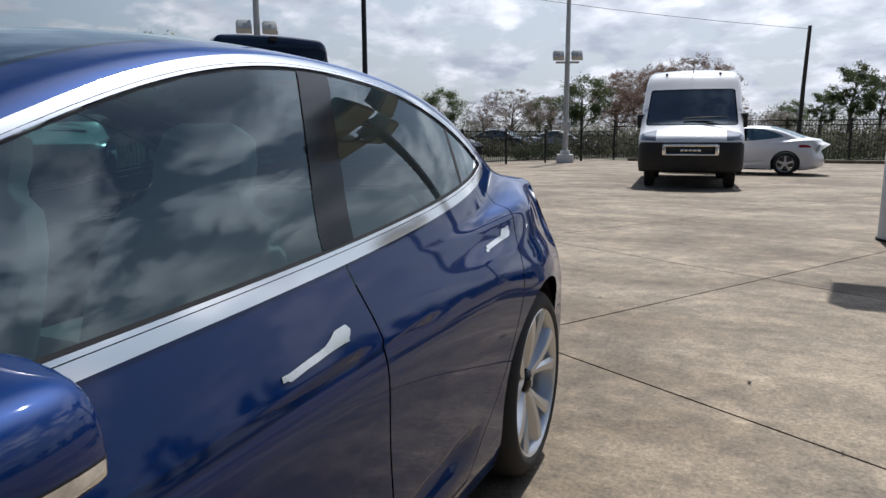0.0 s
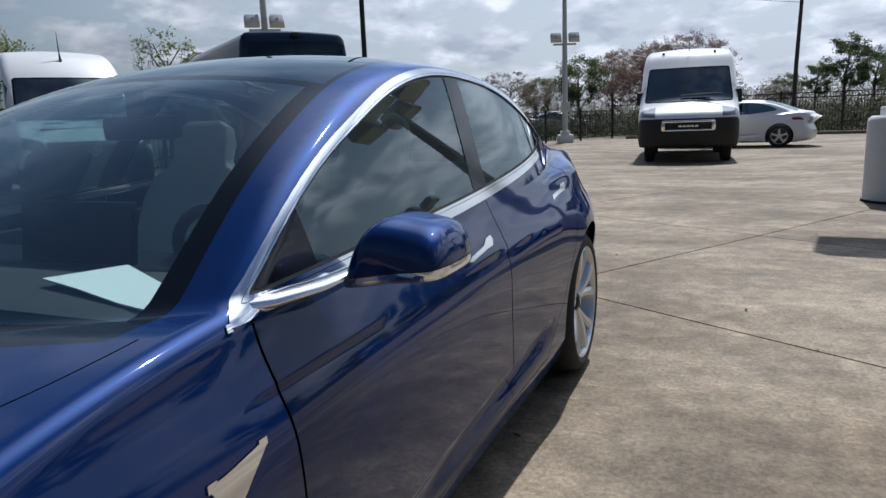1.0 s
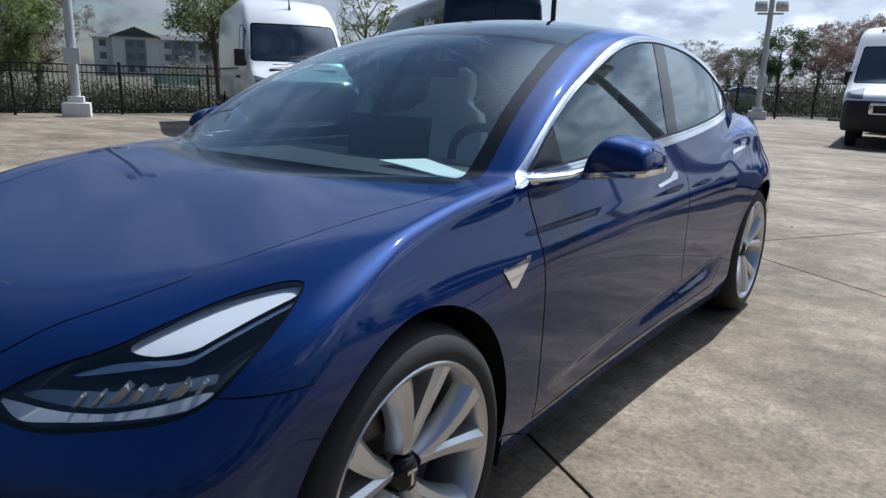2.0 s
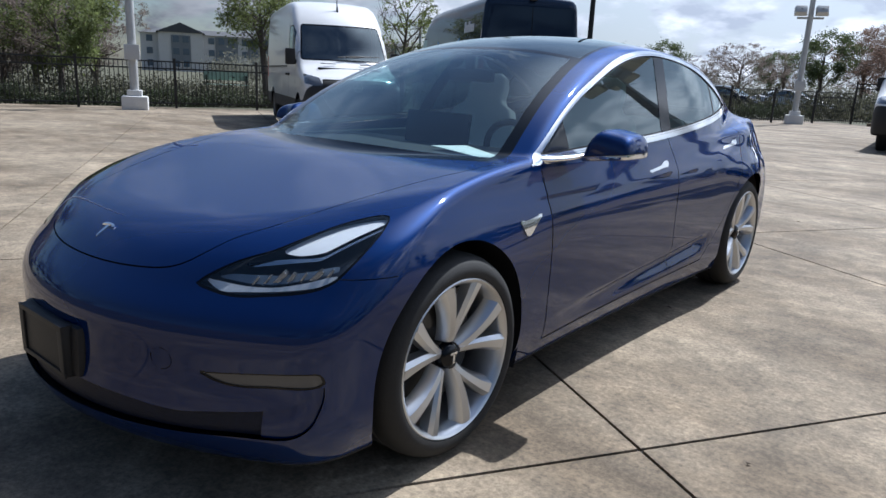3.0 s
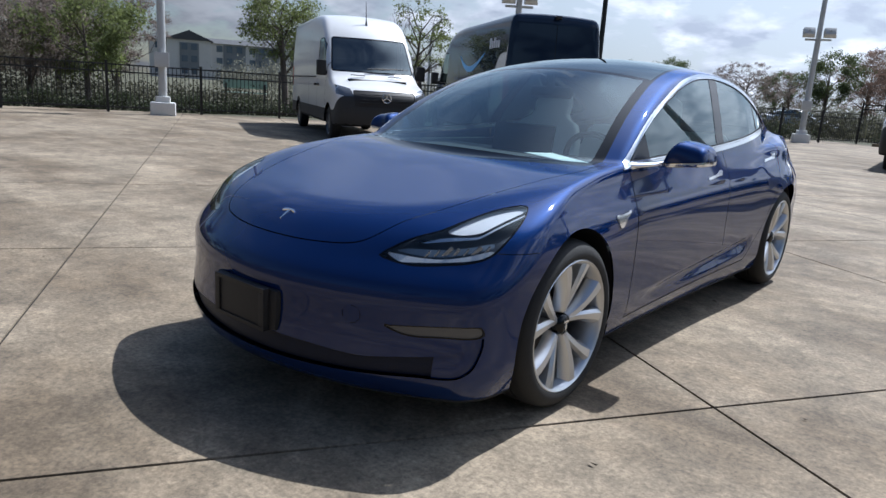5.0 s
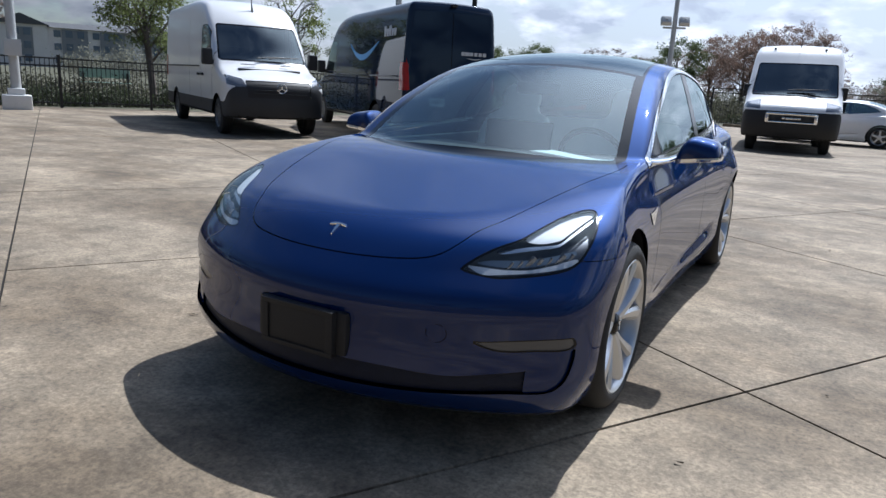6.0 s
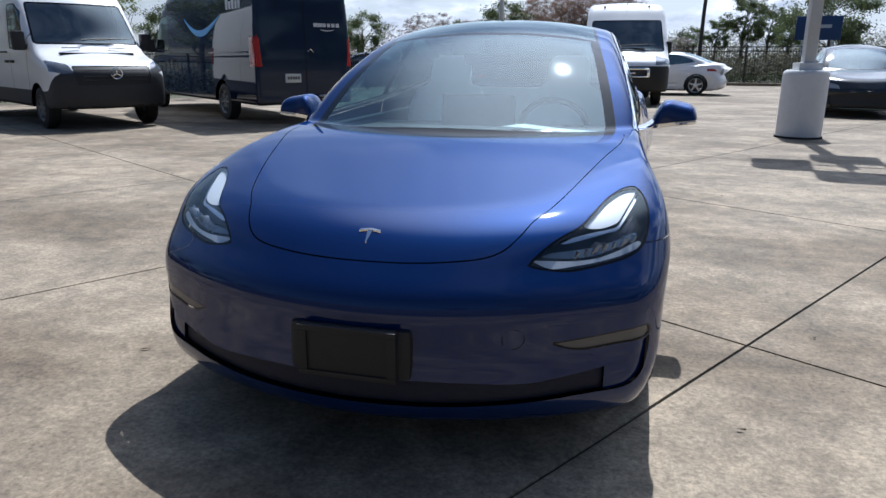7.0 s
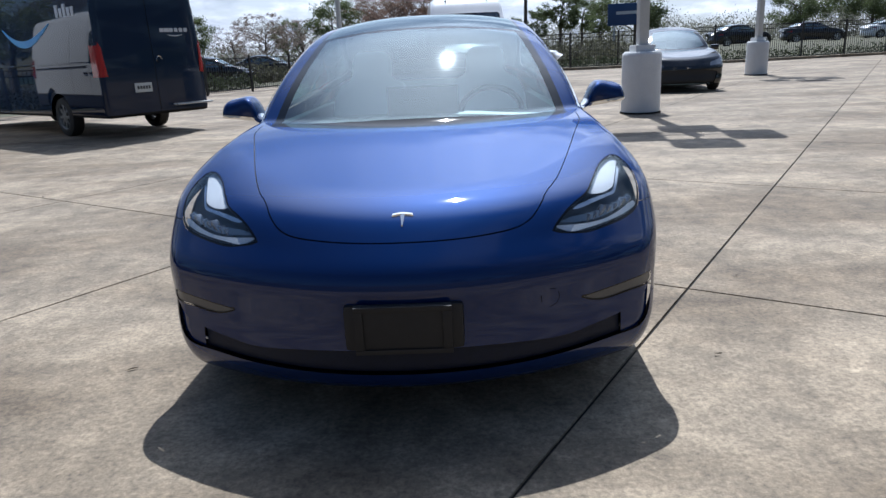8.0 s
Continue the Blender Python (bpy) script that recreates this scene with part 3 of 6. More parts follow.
def sweep_back(x, y):
    return y - (0.36 - 0.17 * step(y, 0.40, 0.95)) * x * x * (1 - step(y, 0.85, 1.7)) + 0.28 * x * x * step(y, 2.2, 3.2)


def glass_x(y, z):
    return BELT(y) - 0.34 * (z - 0.93) - 0.22 * np.maximum(z - 0.93, 0) ** 2


DOOR_D = spline((0.12, -0.078), (0.20, -0.046), (0.27, -0.025), (0.36, -0.017), (0.45, -0.013), (0.54, -0.010), (0.62, -0.009), (0.68, -0.011), (0.72, -0.016), (0.78, -0.036), (0.86, -0.066), (0.94, -0.086), (1.04, -0.12), (1.2, -0.20))


def sedan_shape(P):
    x, y, z = np.abs(P[:, 0]), P[:, 1], P[:, 2]
    doors = step(y, 0.15, 0.7) * (1 - step(y, 2.35, 2.95))
    lift = z - 0.034 * np.clip(y - 0.55, 0, 2.0) * step(z, 0.5, 0.72) * (1 - step(z, 0.84, 0.98))
    flank = W_of(y) + D_of(z) + (DOOR_D(lift) - D_of(z)) * doors + 0.010 * bump(y, 0.0, 0.34) * bump(z, 0.66, 0.15) + 0.030 * bump(y, 2.95, 0.48) * bump(z, 0.74, 0.17)
    fold = 0.338 + 0.046 * (y - 0.9) + 0.030 * np.maximum(y - 1.4, 0) ** 2 - z       # below the scooped crease of the doors
    flank = flank - 0.030 * step(fold, -0.012, 0.030) * (1 - step(fold, 0.03, 0.11)) * step(y, 0.5, 1.6) * (1 - step(y, 2.12, 2.34))
    flank = flank - 0.07 * step(y, 2.85, 3.5) * step(z, 0.72, 1.0)
    flank = flank + 0.012 * step(-y, 0.3, 0.7) * (1 - step(z, 0.22, 0.45))
    front = NOSE(z) + (0.414 - 0.051 * (z - 0.45)) * x * x + 0.014 * x ** 6
    back = TAIL(z) - 0.30 * x * x - 0.25 * x ** 6
    crest = 0.011 * bump(x, 0.723, 0.263) * bump(y, -0.084, 0.432) + 0.012 * bump(x, 0.827, 0.159) * bump(y, -0.211, 0.23)
    top = HOOD(y - 0.05 * x * x) - 0.002 * x * x - 0.087 * x ** 6 * (1 - step(y, -0.55, -0.1)) + crest
    low = smax(x - flank, z - top, 0.066 - 0.028 * step(y, -0.35, 0.05))
    low = smax(low, 0.72 * (front - y), 0.076)
    low = smax(low, y - back, 0.09)
    low = smax(low, 0.15 + 0.05 * step(y, 3.2, 3.8) + 0.02 * step(-y, 0.5, 0.9) - z, 0.03)
    fall = 0.03 + 0.12 * step(y, 0.6, 1.5)
    roof = ROOF(sweep_back(x, y)) - fall * x * x - 0.10 * x ** 4 * step(y, 0.6, 1.5)
    cabin = smax(0.92 * (x - glass_x(y, z)), 0.9 * (z - roof), 0.036)
    return smin(low, np.maximum(cabin, 0.80 - z), 0.016 + 0.085 * step(y, 2.5, 3.05))


def sedan_core(P):
    O = np.empty_like(P)
    O[:, 0], O[:, 1], O[:, 2] = P[:, 0] * 0.56, np.clip(P[:, 1], -0.35, 3.3), 0.48
    O[:, 1] = -0.35 + (P[:, 1] + 1.0) / 5.0 * 3.75
    return O


DLO_TOP = spline((0.45, 0.86), (0.57, 0.932), (0.73, 1.035), (0.95, 1.150), (1.15, 1.228), (1.35, 1.295), (1.6, 1.350), (1.85, 1.370), (2.1, 1.358), (2.35, 1.315), (2.55, 1.25), (2.72, 1.175), (2.84, 1.09), (2.93, 0.99))
DLO_LOW = spline((0.40, 0.900), (0.6, 0.906), (1.0, 0.926), (1.6, 0.954), (2.1, 0.990), (2.5, 1.035), (2.75, 1.074), (2.9, 1.105))
DOOR_A = spline((0.20, 0.620), (0.35, 0.612), (0.52, 0.605), (0.65, 0.600), (0.75, 0.594), (0.82, 0.588), (0.88, 0.585), (0.94, 0.590))
DOOR_B = spline((0.20, 1.82), (0.4, 1.80), (0.6, 1.778), (0.76, 1.780), (0.86, 1.762), (0.965, 1.730), (1.1, 1.762), (1.35, 1.892))
DOOR_C = spline((0.20, 2.16), (0.33, 2.29), (0.45, 2.44), (0.60, 2.55), (0.75, 2.63), (0.90, 2.70), (1.06, 2.76))
HOOD_HALF = [(0.12, -0.700), (0.235, -0.681), (0.345, -0.648), (0.412, -0.610), (0.456, -0.553), (0.488, -0.48), (0.538, -0.38), (0.600, -0.19), (0.668, 0.06), (0.728, 0.31), (0.70, 0.52), (0.5, 0.62)]
HOOD_EDGE = outline(round_path([(0.0, -0.706)] + HOOD_HALF + [(0.0, 0.66)] + [(-a, b) for a, b in HOOD_HALF[::-1]], 8))
LAMP_EDGE = outline(round_path([(0.492, -0.616), (0.545, -0.606), (0.615, -0.579), (0.695, -0.527), (0.765, -0.473), (0.808, -0.427), (0.826, -0.388), (0.834, -0.33), (0.826, -0.262), (0.805, -0.206), (0.782, -0.178), (0.748, -0.198), (0.700, -0.276), (0.657, -0.385), (0.625, -0.455), (0.567, -0.520), (0.520, -0.574)], 4))
FOG_EDGE = outline(round_path([(0.578, 0.420), (0.64, 0.428), (0.735, 0.437), (0.838, 0.445), (0.853, 0.440), (0.848, 0.404), (0.745, 0.397), (0.675, 0.392), (0.622, 0.399)], 5))
GRILLE_HALF = [(0.30, 0.313), (0.50, 0.304), (0.61, 0.316), (0.735, 0.334), (0.80, 0.352), (0.840, 0.398), (0.856, 0.394), (0.852, 0.34), (0.836, 0.288), (0.79, 0.259), (0.68, 0.255), (0.52, 0.244), (0.30, 0.237)]
GRILLE = outline(round_path([(0.0, 0.318)] + GRILLE_HALF + [(0.0, 0.236)] + [(-a, b) for a, b in GRILLE_HALF[::-1]], 5))
GAP = 0.0032
GLOW_TOP = outline(round_path([(0.640, -0.441), (0.652, -0.389), (0.678, -0.303), (0.724, -0.234), (0.766, -0.186), (0.777, -0.182), (0.788, -0.194), (0.768, -0.277), (0.747, -0.357), (0.733, -0.387), (0.689, -0.427)], 4))
GLOW_MID = outline(round_path([(0.573, -0.519), (0.622, -0.482), (0.668, -0.447), (0.712, -0.416), (0.740, -0.391), (0.752, -0.358), (0.773, -0.277), (0.793, -0.197), (0.799, -0.207), (0.780, -0.286), (0.756, -0.372), (0.742, -0.404), (0.712, -0.429), (0.672, -0.461), (0.600, -0.513)], 4))
GLOW_LOW = outline(round_path([(0.503, -0.597), (0.530, -0.586), (0.606, -0.555), (0.683, -0.512), (0.752, -0.457), (0.808, -0.402), (0.817, -0.406), (0.803, -0.424), (0.755, -0.468), (0.683, -0.521), (0.607, -0.568), (0.557, -0.593)], 4))
GLOW_EDGE = outline(round_path([(0.532, -0.576), (0.607, -0.547), (0.683, -0.504), (0.750, -0.449), (0.803, -0.395), (0.797, -0.384), (0.745, -0.435), (0.680, -0.487), (0.610, -0.528), (0.562, -0.553)], 4))
HANDLE_PTS = [(1.457, 0.816), (1.457, 0.828), (1.592, 0.842), (1.622, 0.858), (1.668, 0.861), (1.676, 0.846), (1.656, 0.832), (1.597, 0.829)]
HANDLE_F = outline(HANDLE_PTS, 0.0005)
HANDLE_R = outline([(a + 0.978, b + 0.062) for a, b in HANDLE_PTS], 0.0005)
BADGE = outline([(0.388, 0.726), (0.44, 0.728), (0.530, 0.738), (0.480, 0.706), (0.440, 0.677), (0.422, 0.677)], 0.002)


def height_at(px, py):
    """Height of the sedan's upper skin over a point of its plan."""
    q = np.array([[px, py, 0.0]])
    lo, hi = 0.5, 1.0
    for _ in range(30):
        q[0, 2] = (lo + hi) / 2
        lo, hi = (q[0, 2], hi) if sedan_shape(q)[0] < 0 else (lo, q[0, 2])
    return float(lo)


def blue_sedan():
    car = thing("electric_sedan", pose(-0.017, 0, 0), "glossy metallic blue four-door electric sedan parked on concrete", "car")
    f = sedan_shape
    V, F = shrink_wrap(f, (-1.0, -1.0, 0.05), (1.0, 4.0, 1.55), 0.021, sedan_core)
    ax = lambda P: np.abs(P[:, 0])
    Y, Z = (lambda P: P[:, 1]), (lambda P: P[:, 2])
    arch_f = lambda P: np.hypot(Y(P) - 0.045, Z(P) - 0.335) - 0.384
    arch_r = lambda P: np.hypot(Y(P) - 2.875, Z(P) - 0.335) - 0.384
    out = lambda P: ax(P) > 0.6
    side_low = lambda P: (ax(P) > 0.6) & (Z(P) < 1.06)
    dlo = lambda P: np.maximum((1.45 + 0.9 * (1 - step(Y(P), 0.6, 1.5))) * (Z(P) - DLO_TOP(Y(P))) / np.hypot(1, (DLO_TOP(Y(P) + 0.01) - DLO_TOP(Y(P) - 0.01)) / 0.02), DLO_LOW(Y(P)) - Z(P))
    side = lambda P: (ax(P) > 0.42) & (Z(P) > 0.85) & (Y(P) > 0.3) & (Y(P) < 3.4)
    rail = lambda P: glass_x(Y(P), Z(P)) - ax(P)
    seff = lambda P: sweep_back(ax(P), Y(P))
    topside = lambda P: (Z(P) > 0.80) & (Y(P) > 0.0)
    seam_a, seam_b, seam_c = (lambda P: Y(P) - DOOR_A(Z(P))), (lambda P: Y(P) - DOOR_B(Z(P))), (lambda P: Y(P) - DOOR_C(Z(P)))
    sill = lambda P: Z(P) - 0.236 - 0.024 * (Y(P) - 0.6)
    hood = lambda P: HOOD_EDGE(P[:, 0], Y(P))
    hood_in = lambda P: (Y(P) < 0.62) & (Z(P) > 0.55)
    lamp = lambda P: LAMP_EDGE(ax(P), Y(P))
    lamp_in = lambda P: (Y(P) < 0.1) & (Z(P) > 0.52) & (Z(P) < 0.9)
    fog = lambda P: FOG_EDGE(ax(P), Z(P))
    nose_in = lambda P: (Y(P) < -0.25) & (Z(P) < 0.55)
    grille = lambda P: GRILLE(P[:, 0], Z(P))
    bumper = lambda P: Z(P) - 0.674
    bumper_in = lambda P: (Y(P) < -0.25) & (ax(P) > 0.78) & (Z(P) > 0.5) & (Z(P) < 0.8)
    cowl = lambda P: Y(P) - 0.262 - 0.30 * P[:, 0] ** 2
    boot = lambda P: seff(P) - 3.42
    cuts = [(arch_f, out), (arch_r, out), (lambda P: Z(P) - 0.175, None)]
    for g, w in ((seam_a, side_low), (seam_b, side_low), (seam_c, side_low), (sill, out)):
        cuts += [(lambda P, g=g: g(P) - GAP, w), (lambda P, g=g: g(P) + GAP, w)]
    tow = lambda P: np.hypot(P[:, 0] - 0.470, Z(P) - 0.440) - 0.031
    cuts += [(lambda P: hood(P) - 0.0019, hood_in), (lambda P: hood(P) + 0.0019, hood_in)]
    for g, w, e in ((bumper, bumper_in, 0.0013), (tow, nose_in, 0.0010)):
        cuts += [(lambda P, g=g, e=e: g(P) - e, w), (lambda P, g=g, e=e: g(P) + e, w)]
    cuts += [(dlo, side), (lambda P: dlo(P) + 0.0225, side), (lambda P: dlo(P) + 0.024, side), (lambda P: dlo(P) + 0.031, side), (lambda P: dlo(P) + 0.038, side)]
    cuts += [(lambda P: rail(P) - 0.084, topside), (lambda P: rail(P) - 0.098, topside), (lambda P: rail(P) - 0.126, topside), (cowl, topside), (lambda P: cowl(P) - 0.085, topside), (lambda P: seff(P) - 1.17, topside), (lambda P: seff(P) - 1.21, topside)]
    cuts += [(lambda P: seff(P) - 2.28, topside), (lambda P: seff(P) - 2.33, topside), (boot, topside)]
    cuts += [(lamp, lamp_in), (lambda P: lamp(P) + 0.006, lamp_in), (fog, nose_in), (lambda P: fog(P) + 0.004, nose_in), (grille, nose_in), (lambda P: ax(P) - 0.735, nose_in)]
    pillar_b = lambda P: Y(P) - DOOR_B(Z(P))
    cuts += [(lambda P: pillar_b(P) + 0.055, side), (lambda P: pillar_b(P) - 0.060, side)]
    vent = lambda P: Y(P) - (2.47 + 0.35 * (Z(P) - 1.06))
    cuts += [(lambda P: vent(P) + 0.010, side), (lambda P: vent(P) - 0.010, side), (lambda P: Y(P) - 0.80, side)]
    handle_f, handle_r, badge = (lambda P: HANDLE_F(Y(P), Z(P))), (lambda P: HANDLE_R(Y(P), Z(P))), (lambda P: BADGE(Y(P), Z(P)))
    glow_t, glow_l = (lambda P: GLOW_TOP(ax(P), Y(P))), (lambda P: GLOW_LOW(ax(P), Y(P)))
    glow_m, glow_e = (lambda P: GLOW_MID(ax(P), Y(P))), (lambda P: GLOW_EDGE(ax(P), Y(P)))
    door_in = lambda P: (ax(P) > 0.7) & (Z(P) > 0.6) & (Z(P) < 1.0) & (Y(P) > 0.2)
    cuts += [(handle_f, door_in), (handle_r, door_in), (badge, door_in), (glow_t, lamp_in), (glow_l, lamp_in), (glow_m, lamp_in), (glow_e, lamp_in)]
    for g, w in cuts:
        V, F = cut(V, F, g, w)
    N = slope_of(f, V)
    N_side = slope_of(lambda P: np.abs(P[:, 0]) - glass_x(P[:, 1], P[:, 2]), V)
    C = centres(V, F)
    x, y, z = np.abs(C[:, 0]), C[:, 1], C[:, 2]
    label = np.full(len(C), "body_shell", dtype="<U24")
    # painted panels
    is_side = (x > 0.55)
    label[(y < 0.62) & (hood(C) < 0)] = "hood"
    label[(hood(C) >= 0) & (y < -0.36) & (bumper(C) < 0)] = "front_bumper"
    label[(hood(C) >= 0) & (y < -0.45) & (x < 0.86) & (label != "front_bumper")] = "front_bumper"
    label[(hood(C) >= 0) & (y >= -0.75) & (label == "body_shell") & (seam_a(C) < 0) & (y < 0.75)] = "fender"
    label[(y > -0.36) & (y < -0.2) & (bumper(C) < 0) & is_side] = "front_bumper"
    belt_ok = (z < DLO_LOW(y) + 0.002)
    label[is_side & belt_ok & (seam_a(C) > 0) & (seam_b(C) <= 0) & (sill(C) > 0) & (z < 1.06)] = "front_door"
    label[is_side & belt_ok & (seam_b(C) > 0) & (seam_c(C) <= 0) & (sill(C) > 0) & (z < 1.06)] = "rear_door"
    label[is_side & (sill(C) <= 0) & (y > 0.2) & (y < 2.7)] = "rocker"
    label[(y > 3.25) & (z < 0.72)] = "rear_bumper"
    label[(boot(C) > 0) & (x < 0.62) & (z >= 0.72) & (y > 3.2)] = "trunk_lid"
    label[(boot(C) > 0) & (x >= 0.50) & (z > 0.76) & (z < 0.93) & (y > 3.45)] = "tail_light"
    seam_of = []
    for g, w in ((seam_a, side_low), (seam_b, side_low), (seam_c, side_low), (sill, out)):
        m = w(C) & (np.abs(g(C)) < GAP)
        if g is sill:
            m &= (seam_a(C) > 0) & (seam_c(C) < 0)
        else:
            m &= (sill(C) > -GAP) & belt_ok
        seam_of.append(m)
    seam_of.append((np.abs(hood(C)) < 0.0019) & hood_in(C) & (cowl(C) < 0))
    seam_of.append((np.abs(bumper(C)) < 0.0013) & bumper_in(C) & (lamp(C) > 0) & (arch_f(C) > 0))
    seam_of.append((np.abs(tow(C)) < 0.0010) & nose_in(C))
    for k, m in enumerate(seam_of):
        label[m] = "shut_line%d" % k
    # glass and trim
    glazed = (z > 0.85) & (rail(C) > 0.098) & (cowl(C) > 0.085)
    band = (z > 0.80) & (rail(C) > 0.084) & (cowl(C) > 0) & (y < 3.3) & (boot(C) < 0)
    label[band] = "glass_border"
    label[glazed & (seff(C) < 1.17) & (rail(C) > 0.126)] = "windshield"
    label[glazed & (seff(C) > 1.21) & (seff(C) < 2.28)] = "roof_glass"
    label[glazed & (seff(C) > 2.33) & (boot(C) < 0)] = "rear_glass"
    sd = dlo(C)
    inn = side(C) & (sd < 0)
    label[inn & (sd > -0.031)] = "window_trim"
    label[inn & (sd <= -0.0225) & (sd > -0.024)] = "trim_groove"
    label[inn & (sd <= -0.031)] = "window_seal"
    pane = inn & (sd <= -0.038)
    label[pane & (pillar_b(C) < -0.055)] = "front_window"
    label[pane & (pillar_b(C) < -0.055) & (y < 0.80)] = "mirror_sail"
    label[pane & (np.abs(pillar_b(C) - 0.0025) < 0.058)] = "pillar_cover"
    label[pane & (pillar_b(C) > 0.060)] = "rear_window"
    label[pane & (np.abs(vent(C)) < 0.010)] = "window_seal"
    label[pane & (vent(C) > 0.010)] = "quarter_window"
    # lamps and openings of the nose
    label[lamp_in(C) & (lamp(C) < 0)] = "lamp_border"
    label[lamp_in(C) & (lamp(C) < -0.006)] = "headlight"
    label[nose_in(C) & (grille(C) < 0)] = "lower_grille"
    label[nose_in(C) & (grille(C) < 0) & (x > 0.735)] = "bumper_pocket"
    label[nose_in(C) & (fog(C) < 0)] = "fog_border"
    label[nose_in(C) & (fog(C) < -0.004)] = "fog_trim"
    label[door_in(C) & (handle_f(C) < 0)] = "door_handle1"
    label[door_in(C) & (handle_r(C) < 0)] = "door_handle2"
    label[door_in(C) & (badge(C) < 0)] = "camera_badge"
    gone = (x > 0.6) & ((arch_f(C) < 0) | (arch_r(C) < 0))
    label[z < 0.176] = "underbody"
    label[gone] = "-"
    look_of = {"glass_border": (SCREEN_EDGE, 0), "windshield": (WINDSHIELD, 0), "roof_glass": (ROOF_GLASS, 0), "rear_glass": (ROOF_GLASS, 0), "window_trim": (CHROME, -0.003), "trim_groove": (SEAM, 0.0),
               "window_seal": (BLACK_PLASTIC, 0.002), "front_window": (SIDE_GLASS, 0.003), "rear_window": (SIDE_GLASS, 0.003), "quarter_window": (SIDE_GLASS, 0.003),
               "pillar_cover": (BLACK_GLOSS, 0.001), "mirror_sail": (BLACK_GLOSS, 0.001), "shut_line": (SEAM, 0.005), "underbody": (UNDER, 0), "rocker": (PAINT_BLUE, 0),
               "lamp_border": (BLACK_GLOSS, 0.002), "headlight": (LENS, 0.001), "lower_grille": (GRILLE_DARK, 0.022), "bumper_pocket": (PAINT_BLUE, 0.012), "fog_border": (BLACK_GLOSS, 0.001),
               "fog_trim": (FOG, 0.004), "door_handle": (CHROME, -0.002), "camera_badge": (CHROME, -0.003), "tail_light": (RED_LENS, -0.004)}
    words = {"windshield": "clear greenish windshield", "window_trim": "satin chrome window surround", "front_window": "tinted glass", "rear_window": "tinted glass",
             "roof_glass": "dark tinted roof glass", "headlight": "clear headlight lens", "fog_trim": "grey fog light trim"}
    lamps = {}
    for name in sorted(set(label) - {"-"}):
        m, inset = look_of.get(name.rstrip("0123456789"), (PAINT_BLUE, 0.0))
        whole = name in ("hood", "front_bumper", "windshield", "roof_glass", "rear_glass", "underbody", "lower_grille", "rear_bumper", "trunk_lid", "glass_border", "body_shell", "shut_line4")
        for pick in ([label == name] if whole else [(label == name) & (C[:, 0] > 0), (label == name) & (C[:, 0] <= 0)]):
            ob = panel(name.rstrip("0123456789"), V, F, pick, m, car, N_side if name in ("front_window", "rear_window", "quarter_window", "pillar_cover") else N, words.get(name, ""), inset)
            if ob is not None and name == "headlight":
                lamps[1 if len(lamps) == 0 else -1] = ob
    # lamp bowls behind the lenses
    for s, ob in lamps.items():
        pick = lamp_in(C) & (lamp(C) < 0.12) & (C[:, 0] * s > 0)
        panel("lamp_bowl", V, F, pick, LAMP_BOWL, ob, N, "", 0.055)
        near = lamp_in(C) & (C[:, 0] * s > 0)
        # white base colour of these two stands in for the light they reflect
        panel("upper_reflector", V, F, near & (glow_t(C) < 0), DRL, ob, N, "white upper light guide", 0.014)
        panel("running_light", V, F, near & (glow_l(C) < 0), DRL, ob, N, "white lower running light", 0.012)
        panel("light_guide", V, F, near & (glow_m(C) < 0), REFLECTOR, ob, N, "silver light guide", 0.020)
        panel("light_guide", V, F, near & (glow_e(C) < 0), LIGHT_GUIDE, ob, N, "clear grey light guide", 0.018)
        rng = random.Random(4)
        for k in range(7):
            bm = bmesh.new()
            px, py = 0.618 + 0.0265 * k, -0.514 + 0.0190 * k
            pz = height_at(px, py) - 0.036
            tall, thick = 0.012 + 0.016 * rng.random(), 0.0025 + 0.005 * rng.random()
            box(bm, (-thick, -0.012, -0.018), (thick, 0.012, tall), 0.001, pose(s * px, py, pz, 0, s * (30 + 18 * rng.random()), s * 38))
            part("lamp_fin", bm, FIN, ob)
    trim_parts(car)
    # wheels
    for name, y0 in (("front_wheel", 0.045), ("rear_wheel", 2.875)):
        for s in (1, -1):
            tyre_and_wheel(car, name, s * 0.775, y0, 0.336, 0.24, 0.262, s, "turbine", ALLOY)
            bm = lathe([(0.55, 0.05), (0.55, 0.40), (0.62, 0.405), (0.87, 0.400)], 48)
            bmesh.ops.delete(bm, geom=[v for v in bm.verts if v.co.z < -0.16], context="VERTS")
            for v in bm.verts:
                v.co = Vector((v.co.x * s * 0.98, v.co.y + y0, v.co.z + 0.335))
            part("wheel_arch_liner", bm, BLACK_PLASTIC, car)
    return car


